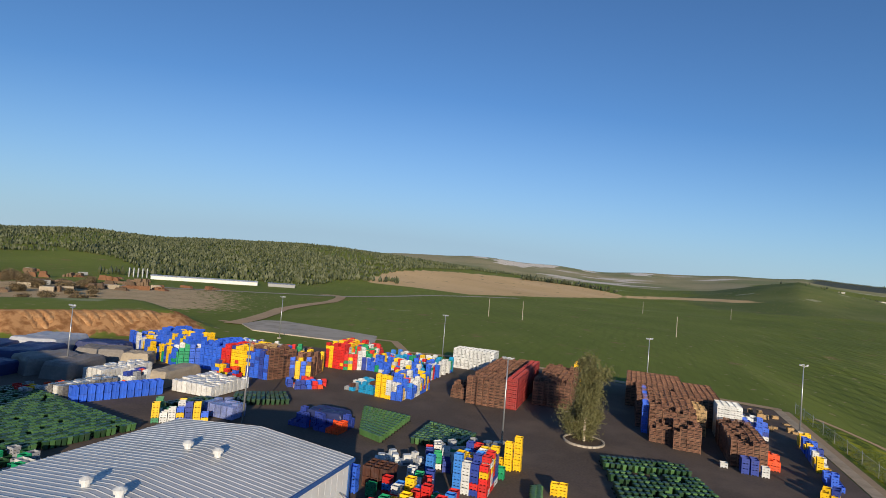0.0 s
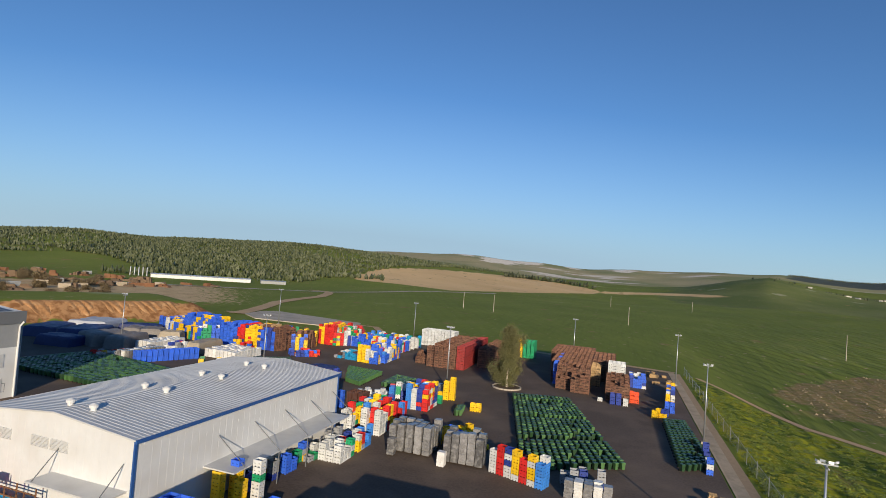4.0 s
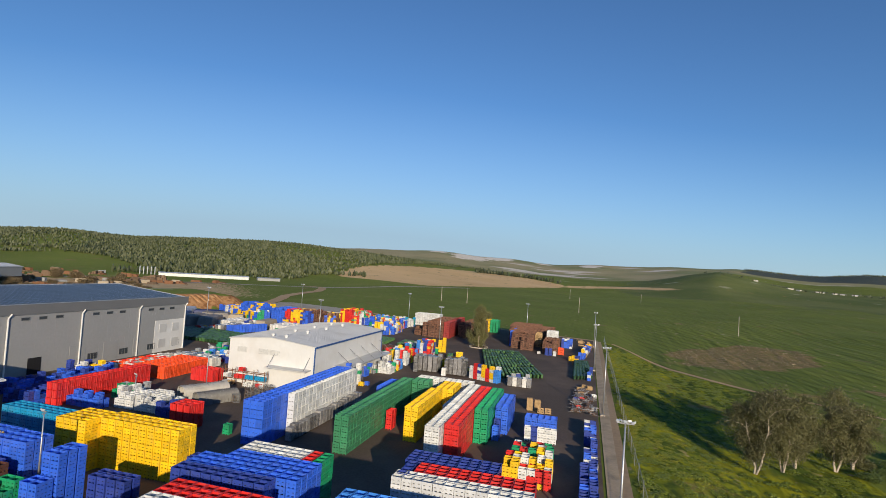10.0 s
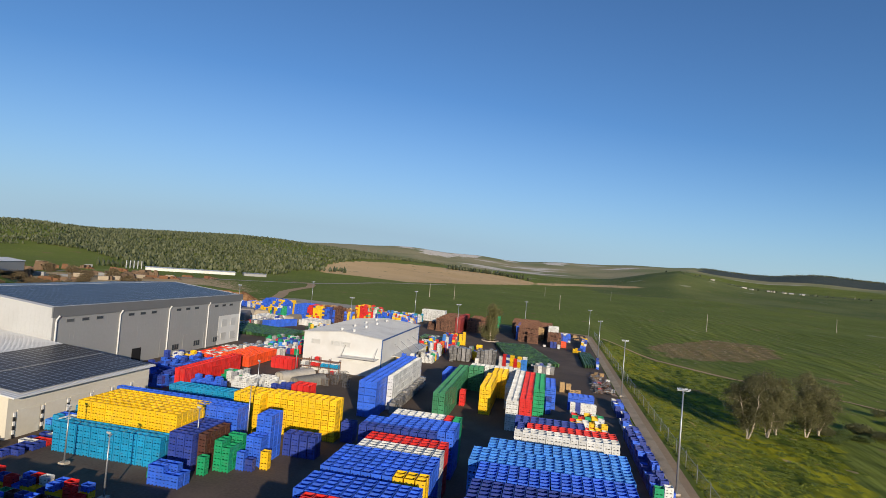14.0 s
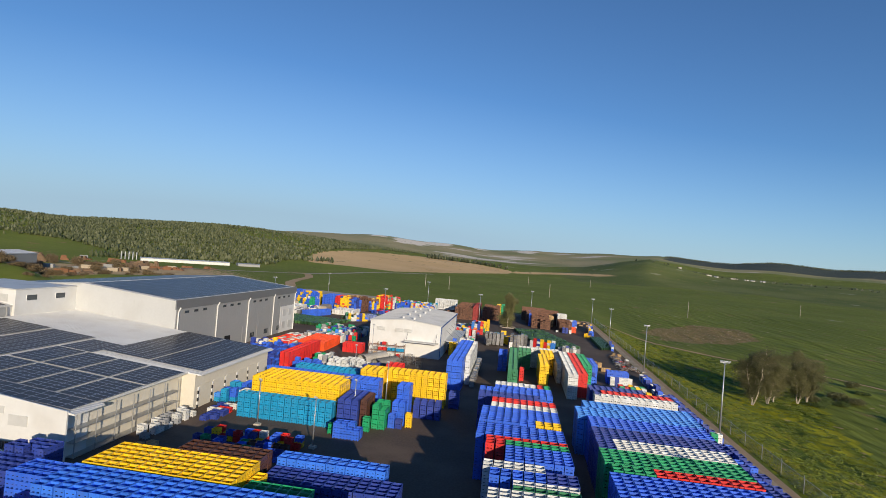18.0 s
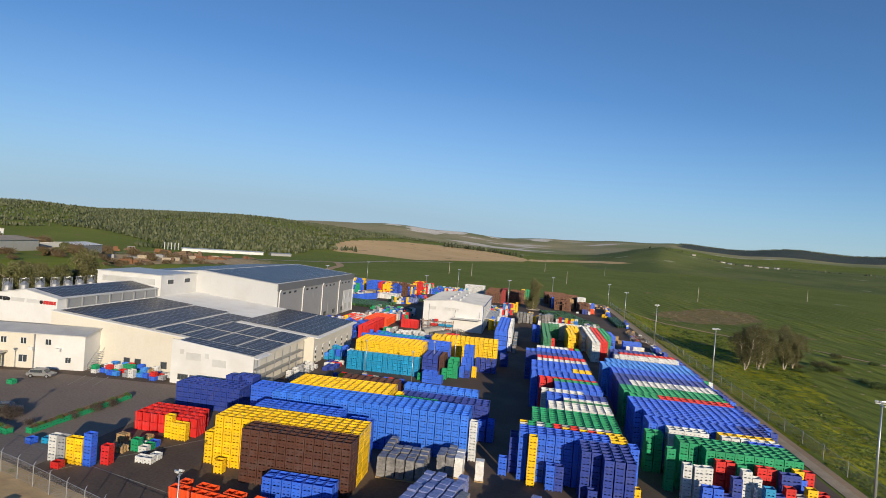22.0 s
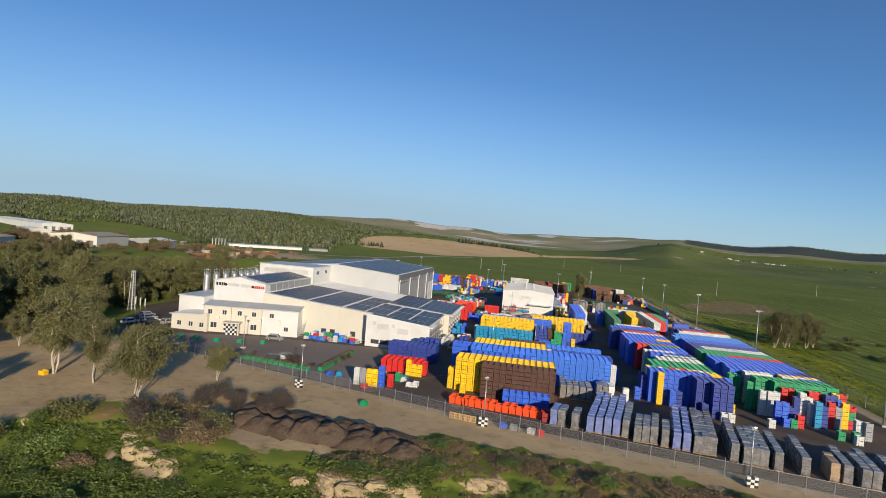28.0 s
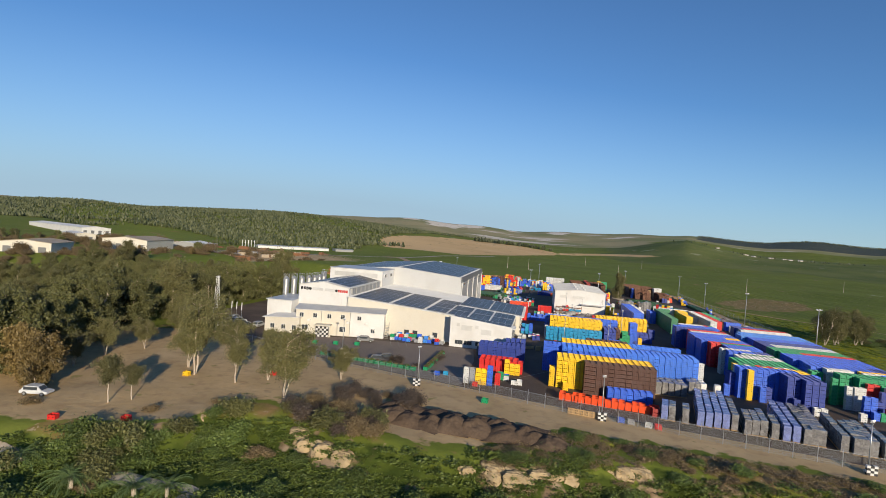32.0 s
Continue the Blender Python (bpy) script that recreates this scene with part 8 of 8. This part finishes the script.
# stacked empty pallets and junk along the road
for x0, x1, y0, y1, n in ((29.6, 32.4, 42.5, 46.5, 5), (28.4, 32.8, 30.0, 37.5, 2), (-60.6, -57.2, -111.6, -107.2, 6), (27.0, 33.5, 127, 145, 12), (-86, -78, -80.6, -78.8, 5), (-52.5, -49.5, -78, -66, 5)):
    for k in range(n):
        x, y = rng.uniform(x0, x1), rng.uniform(y0, y1)
        lv = rng.randint(2, 9)
        s = thing("pallet_stack", "stack of empty wooden pallets" if lv > 3 else "few empty wooden pallets on the ground", "pallets", "pallet stacks", (x, y, 0.05), rng.choice((0, 90)) + rng.uniform(-12, 12))
        for j in range(lv):
            q = part("pallet", pallet_me, None, s)
            q.matrix_basis = pose(rng.uniform(-0.05, 0.05), rng.uniform(-0.05, 0.05), 0.135 * j, 0, 0, rng.uniform(-3, 3))
junk_rng = random.Random(55)
for k in range(44):
    x, y = junk_rng.uniform(28.6, 33.0), junk_rng.uniform(19.5, 42.0)
    t = thing("scrap_pile", "tangle of dark steel bars and old trolley frames", "scrap", "scrap along the road", (x, y, 0.05), junk_rng.uniform(0, 180))
    for m in (M_RUST, M_DARKG, M_STEEL):
        bm = bmesh.new()
        for j in range(5):
            c = Vector((junk_rng.uniform(-0.6, 0.6), junk_rng.uniform(-0.5, 0.5), junk_rng.uniform(0.05, 0.7)))
            d = Vector((junk_rng.gauss(0, 1), junk_rng.gauss(0, 1), junk_rng.gauss(0, 0.35))).normalized() * junk_rng.uniform(0.4, 0.9)
            a, b = c - d, c + d
            a.z, b.z = max(a.z, 0.05), max(b.z, 0.05)
            tube(bm, a, b, 0.05, 0.05, 4)
        part("bars", bm, m, t)
for x, y, c in ((30.3, 31.7, "red"), (29.8, 23.6, "red"), (29.2, 31.2, "blue"), (33.0, 36.5, "white"), (32.8, 24.0, "grey")):
    ob = new("pallet_bin", one_bin("bin", c))
    ob.matrix_basis = pose(x, y, 0.05, 0, 0, 15)
    tagged(ob, f"single {WORDS[c]} pallet bin among the scrap", "bin")
for x, y, lv in ((20.2, 17.6, 18), (21.7, 18.1, 16)):
    s = thing("pallet_stack", "tall stack of pale wooden pallets", "pallets", "pallet stacks", (x, y, 0.05), 8)
    for j in range(lv):
        q = part("pallet", pallet_me, None, s)
        q.matrix_basis = pose(junk_rng.uniform(-0.03, 0.03), junk_rng.uniform(-0.03, 0.03), 0.135 * j)
for k, (x, y, w, d) in enumerate(((-31.0, 68.6, 1.6, 1.2), (-29.2, 69.3, 1.4, 1.3), (-27.6, 69.6, 1.8, 1.0), (-25.8, 70.2, 1.2, 1.3), (-30.2, 70.6, 1.6, 1.0), (-27.0, 71.2, 1.2, 1.2))):
    t = thing("machine_part", "bulky white machine housing standing on the asphalt", "machine", "machine parts", (x, y, 0.05), 20 + 9 * k)
    boxes_part("base", PL["white"], t, (-w / 2, w / 2, -d / 2, d / 2, 0, 0.7))
    boxes_part("cover", PL["white"], t, (-w / 4, w / 3, -d / 3, d / 3, 0.7, 1.2 + 0.1 * (k % 3)))
    boxes_part("panel", M_DARKG, t, (-w / 3, w / 4, -d / 2 - 0.03, -d / 2, 0.15, 0.45))
for x0, y0, z in ((22.6, 15.6, 0.6), (24.0, 16.0, 0.6)):
    s = thing("upright_pallets", "wooden pallets leaning on end beside a bin", "pallets", at=(x0, y0, 0.05))
    for j in range(3):
        q = part("pallet", pallet_me, None, s)
        q.matrix_basis = pose(0, 0.16 * j, z, 80, 0, 0)
for k in range(7):
    x = -43.5 + 0.85 * k
    b = new("wooden_barrier", pallet_me)
    b.matrix_basis = pose(x * 1.0, -126.9 - 0.22 * (x + 43.5), 0.58, 85, 0, -12)
    tagged(b, "pale wooden pallet leaning against the fence", "pallet", "fence pallets")

# markings on the asphalt
for k, (a, b) in enumerate((((-62.5, -119.5), (-45.5, -96.0)), ((-70, -112.6), (-44, -119.0)), ((-86, -84), (-84, -90)), ((-84, -83.6), (-82, -89.6)), ((-88, -84.4), (-86, -90.4)), ((-100, -97), (-99, -103)), ((-103, -97), (-102, -103)), ((-106, -97), (-105, -103)), ((-97, -97), (-96, -103)), ((-94, -96), (-93, -102)))):
    d = Vector((b[0] - a[0], b[1] - a[1])).normalized()
    n = Vector((-d.y, d.x)) * 0.07
    bm = bmesh.new()
    poly(bm, [(a[0] - n.x, a[1] - n.y, 0.056), (b[0] - n.x, b[1] - n.y, 0.056), (b[0] + n.x, b[1] + n.y, 0.056), (a[0] + n.x, a[1] + n.y, 0.056)])
    solid("road_line", bm, M_LINE, "worn pale line painted on the asphalt", "road marking", "structure")

# ---- distance ----
def forest(name, n, seed, test, hmin, hmax, label, az, rr, m=None):
    r = np.random.RandomState(seed)
    a = np.radians(r.uniform(az[0], az[1], n))
    q = np.sqrt(r.uniform(rr[0] ** 2, rr[1] ** 2, n))
    x, y = q * np.sin(a), q * np.cos(a)
    ok = test(x, y, np.degrees(a), q, r.uniform(0, 1, n))
    x, y = x[ok], y[ok]
    z = ground_height(x, y)
    k = len(x)
    h = r.uniform(hmin, hmax, k) * np.where(r.uniform(0, 1, k) < 0.12, 1.35, 1.0)
    w = h * r.uniform(0.22, 0.40, k)
    t0 = r.uniform(0, 6.283, k)
    v = np.empty((k, 5, 3))
    v[:, 0] = np.stack((x, y, z - 0.1 * h), 1)
    for j in range(3):
        t = t0 + 2.0944 * j
        v[:, j + 1] = np.stack((x + w * np.cos(t), y + w * np.sin(t), z + h * r.uniform(0.25, 0.5, k)), 1)
    v[:, 4] = np.stack((x + 0.2 * w * np.sin(t0), y, z + h), 1)
    i = 5 * np.arange(k)[:, None]
    f = np.concatenate([i + np.array(c) for c in ((1, 2, 4), (2, 3, 4), (3, 1, 4), (2, 1, 0), (3, 2, 0), (1, 3, 0))])
    tagged(new(name, raw(name, v.reshape(-1, 3).tolist(), f.tolist(), [m or L_PINE])), label, "forest", kind="stuff")


def hill_wood(x, y, az, q, u):
    foot = np.interp(az, (-90, -60, -54, -51, -49, -46, -40, -34, -28, -22, -16, -11), (740, 740, 750, 700, 600, 520, 500, 500, 640, 900, 1150, 1350))
    gap = np.sin(x / 90 + 1) * np.sin(y / 120) + 0.5 * np.sin((x + y) / 47) + 0.35 * np.sin((x - 2 * y) / 31)
    return (q > foot) & ((gap < 0.42) | (u < 0.22)) & (u < np.interp(az, (-90, -24, -15, -10), (1, 1, 0.6, 0.1)))


forest("pine_forest", 88000, 91, hill_wood, 2.4, 5.2, "dark pine forest over the far hill", (-92, -10), (480, 1560))
forest("roadside_trees", 1600, 92, lambda x, y, az, q, u: (np.abs(q - np.interp(az, (-50, -25), (520, 640))) < 14), 3.5, 7, "row of dark trees at the foot of the hill", (-52, -24), (460, 680))
forest("hedge_row", 2600, 93, lambda x, y, az, q, u: np.abs(np.degrees(np.arctan2(ground_height(x, y) - 27.3, q)) - np.interp(az, (-11, -5, -1.2), (-0.38, -0.62, -1.0))) < 0.055, 6, 10, "dark hedge along the ploughed field", (-11, -1.2), (900, 1500))
forest("valley_trees", 900, 94, lambda x, y, az, q, u: (u < 0.12) | (np.abs(q - 1560 - 60 * np.sin(az)) < 22), 3, 7, "scattered trees round the far village", (12, 36), (1350, 1900))
forest("ridge_trees", 2600, 97, lambda x, y, az, q, u: u < 0.9, 5, 10, "dark wood along the far ridge", (15, 44), (3600, 4100))


def waste(r):
    a, q = radians(r.uniform(-104, -52)), r.uniform(250, 425)
    x, y = q * math.sin(a), q * math.cos(a)
    return x, y, (r.uniform(1.0, 2.4) if a < radians(-64) or r.random() < 0.3 else 0)


clumps("works_scrub", 330, waste, BUSH["dry"] + BUSH["deep"] + BUSH["dry"], "brown scrub and shrubs round the far works", 96)


def far_shed(x, y, turn, w, d, h, m, m2, label):
    t = thing("far_building", label, "building", "far buildings", (x, y, float(ground_height(x, y)) - 0.3), turn)
    bm = bmesh.new()
    prism(bm, [(-w / 2, 0), (w / 2, 0), (w / 2, h), (0, h * 1.25), (-w / 2, h)], -d / 2, d / 2)
    part("wall", bm, m, t)
    bm = bmesh.new()
    roof_sheet(bm, 0, h * 1.25 + 0.05, w / 2 + 0.4, h + 0.02, -d / 2 - 0.4, d / 2 + 0.4, 0.2, 2.5)
    roof_sheet(bm, -w / 2 - 0.4, h + 0.02, 0, h * 1.25 + 0.05, -d / 2 - 0.4, d / 2 + 0.4, 0.2, 2.5)
    part("roof", bm, m2, t)
    n = max(2, int(w / 6))
    for k in range(n):
        boxes_part("door", M_DARKG, t, (-w / 2 + w * (k + 0.25) / n, -w / 2 + w * (k + 0.7) / n, -d / 2 - 0.06, -d / 2 + 0.02, 0, h * 0.6))


far_shed(-331, 354, -50, 14, 80, 2.8, M_WHITE, M_ROOF, "long low white shed at the foot of the wooded hill")
far_shed(-285, 392, -50, 12, 22, 2.6, M_GREYC, M_GREYC, "long low grey shed at the foot of the wooded hill")
far_shed(-302, 80, 15, 26, 38, 6.4, M_CREAM, M_TANTARP, "wide cream warehouse with a tan roof beyond the grove")
far_shed(-303, 134, 15, 22, 30, 5.6, M_GREYC, M_WHITE, "grey warehouse with a white roof beyond the grove")
far_shed(-500, 222, 66, 24, 120, 5.5, M_WHITE, M_WHITE, "long white-roofed warehouse beyond the grove")
far_shed(-300, 8, 25, 22, 26, 5.0, M_CREAM, M_TANTARP, "cream workshop with a tan roof among the trees")
far_shed(-395, 128, 60, 14, 30, 4.5, M_CREAM, M_WHITE, "white workshop beyond the grove")
for k in range(5):
    s = new("far_silo", silo_me)
    s.matrix_basis = pose(-372 + 2.4 * k, 316 + 2 * k, float(ground_height(-372, 316)) - 0.6) @ Matrix.Scale(0.6, 4)
    tagged(s, "slim pale silo at the far works", "silo", "far silos")
works = random.Random(77)
for k in range(84):
    x, y = works.uniform(-430, -265), works.uniform(140, 300)
    if math.hypot(x, y) < 290:
        continue
    w, d, h = works.uniform(3, 12), works.uniform(2, 5), works.uniform(1.5, 5)
    t = thing("scrap_heap" if k % 3 else "container", "rusty heap of machinery at the far works" if k % 3 else "faded freight container at the far works", "scrap" if k % 3 else "container", "far works", (x, y, float(ground_height(x, y)) - 0.1), works.uniform(0, 90))
    bm = bmesh.new()
    if k % 3:
        for j in range(5):
            cx, cy = works.uniform(-w / 2, w / 2), works.uniform(-d / 2, d / 2)
            box(bm, cx - w * 0.2, cx + w * 0.2, cy - d * 0.25, cy + d * 0.25, 0, h * works.uniform(0.3, 1), 0, -0.4)
        part("heap", bm, works.choice((M_SCRAP, M_SCRAP, M_MOUND, M_RUST)), t)
    else:
        box(bm, -3, 3, -1.2, 1.2, 0, 2.6)
        for j in range(14):
            box(bm, -2.9 + 0.42 * j, -2.75 + 0.42 * j, -1.25, 1.25, 0.1, 2.5)
        part("body", bm, works.choice((M_RUST, M_TANTARP, M_SCRAP, M_GREYC)), t)
village = random.Random(78)
for k in range(11):
    a, q = radians(village.uniform(17, 25)), village.uniform(1450, 1800)
    far_shed(q * math.sin(a), q * math.cos(a), village.uniform(0, 90), village.uniform(6, 10), village.uniform(7, 13), village.uniform(2.6, 3.8), M_CREAM, M_ROOF if k % 2 else M_TANTARP, "small pale house of the far village")

terrace = random.Random(79)
for k in range(34):
    x, y = terrace.uniform(-430, -246), terrace.uniform(10, 170)
    if y + 0.62 * x > -58 or math.hypot(x + 302, y - 80) < 24 or math.hypot(x + 303, y - 134) < 21 or math.hypot(x + 300, y - 8) < 20:
        continue
    tree(terrace.choice(("lot_b", "grove_b", "autumn", "grove_b")), x, y, terrace.uniform(0.36, 0.56), "dusty green tree among the far warehouses", "warehouse trees")

# lattice pylon
py = thing("lattice_pylon", "slim steel lattice pylon among the trees", "pylon", at=(-147.7, -71, 0.0))
for k in range(4):
    a, b = ((-1, -1), (1, -1), (1, 1), (-1, 1))[k], ((-1, -1), (1, -1), (1, 1), (-1, 1))[(k + 1) % 4]
    bm = bmesh.new()
    tube(bm, (a[0] * 0.62, a[1] * 0.62, 0), (a[0] * 0.30, a[1] * 0.30, 11.6), 0.10, 0.08, 5)
    part("leg", bm, M_STEEL, py)
    bm = bmesh.new()
    for j in range(12):
        s0, s1 = 0.62 - 0.32 * j / 12, 0.62 - 0.32 * (j + 1) / 12
        z0, z1 = 11.6 * j / 12, 11.6 * (j + 1) / 12
        tube(bm, (a[0] * s0, a[1] * s0, z0), (b[0] * s1, b[1] * s1, z1), 0.05, 0.05, 4)
        tube(bm, (b[0] * s0, b[1] * s0, z0), (a[0] * s1, a[1] * s1, z1), 0.05, 0.05, 4)
    part("bracing", bm, M_STEEL, py)
for z in (10.2, 11.2):
    boxes_part("crossarm", M_STEEL, py, (-0.9, 0.9, -0.06, 0.06, z, z + 0.12))

# cut bank of bare soil with rain rills
v, f = [], []
NS, ND = 260, 14
for i in range(NS):
    q = -20 + 72 * i / (NS - 1)
    for j in range(ND):
        d = 10.4 * j / (ND - 1)
        qq = q + 0.55 * d
        rill = 0.45 * abs(math.sin(qq * 1.15 + 0.8 * noise.noise(Vector((q * 0.3, 0, 0))))) + 0.35 * noise.noise(Vector((qq * 0.9, d * 0.15, 3)))
        e = d - 1.3 * rill * math.sin(math.pi * d / 10.4) + 0.5
        x, y = -153.6 - 0.896 * e + 0.445 * q, 94.5 + 0.445 * e + 0.896 * q
        t = d / 10.4
        v.append((x, y, 6.25 * (t * t * (3 - 2 * t)) * min(1.0, 0.3 + (52 - q) / 20, 0.1 + (q + 20) / 12) - 0.05 + 0.15 * rill))
for i in range(NS - 1):
    for j in range(ND - 1):
        q = i * ND + j
        f.append((q, q + ND, q + ND + 1, q + 1))
tagged(new("cut_bank", raw("cut_bank", v, f, [M_CUT])), "cut bank of orange-brown soil with rain rills", "bank", kind="structure")

# pale stones on the scrub patch
v, f = [], []
stone = random.Random(66)
for k in range(150):
    a, q = stone.uniform(0, 6.283), math.sqrt(stone.random())
    p, w = 54 * q * math.cos(a), 23 * q * math.sin(a)
    x, y = 98 + 0.6 * p + 0.8 * w, 172 + 0.8 * p - 0.6 * w
    z, r0 = float(ground_height(x, y)), stone.uniform(0.2, 0.55)
    i = len(v)
    for j in range(5):
        t = j * 1.2566 + stone.uniform(-0.3, 0.3)
        v.append((x + r0 * math.cos(t), y + r0 * math.sin(t), z - 0.1))
    v.append((x + stone.uniform(-0.2, 0.2) * r0, y, z + r0 * stone.uniform(0.5, 0.9)))
    f += [(i + j, i + (j + 1) % 5, i + 5) for j in range(5)]
tagged(new("field_stones", raw("field_stones", v, f, [M_ROCK])), "pale stones strewn over the scrub patch", "stones", kind="stuff")

# ---- build the piles ----
build_piles()
for (group, colour, shape), items in REST.items():
    ob = new("stacked_crates" if shape == "crate" else "stacked_bins", joined("stacked_bins", items))
    tagged(ob, f"close-packed rows of stacked {WORDS[colour]} {NOUN[shape]}", "stacked bins", group, "stuff")
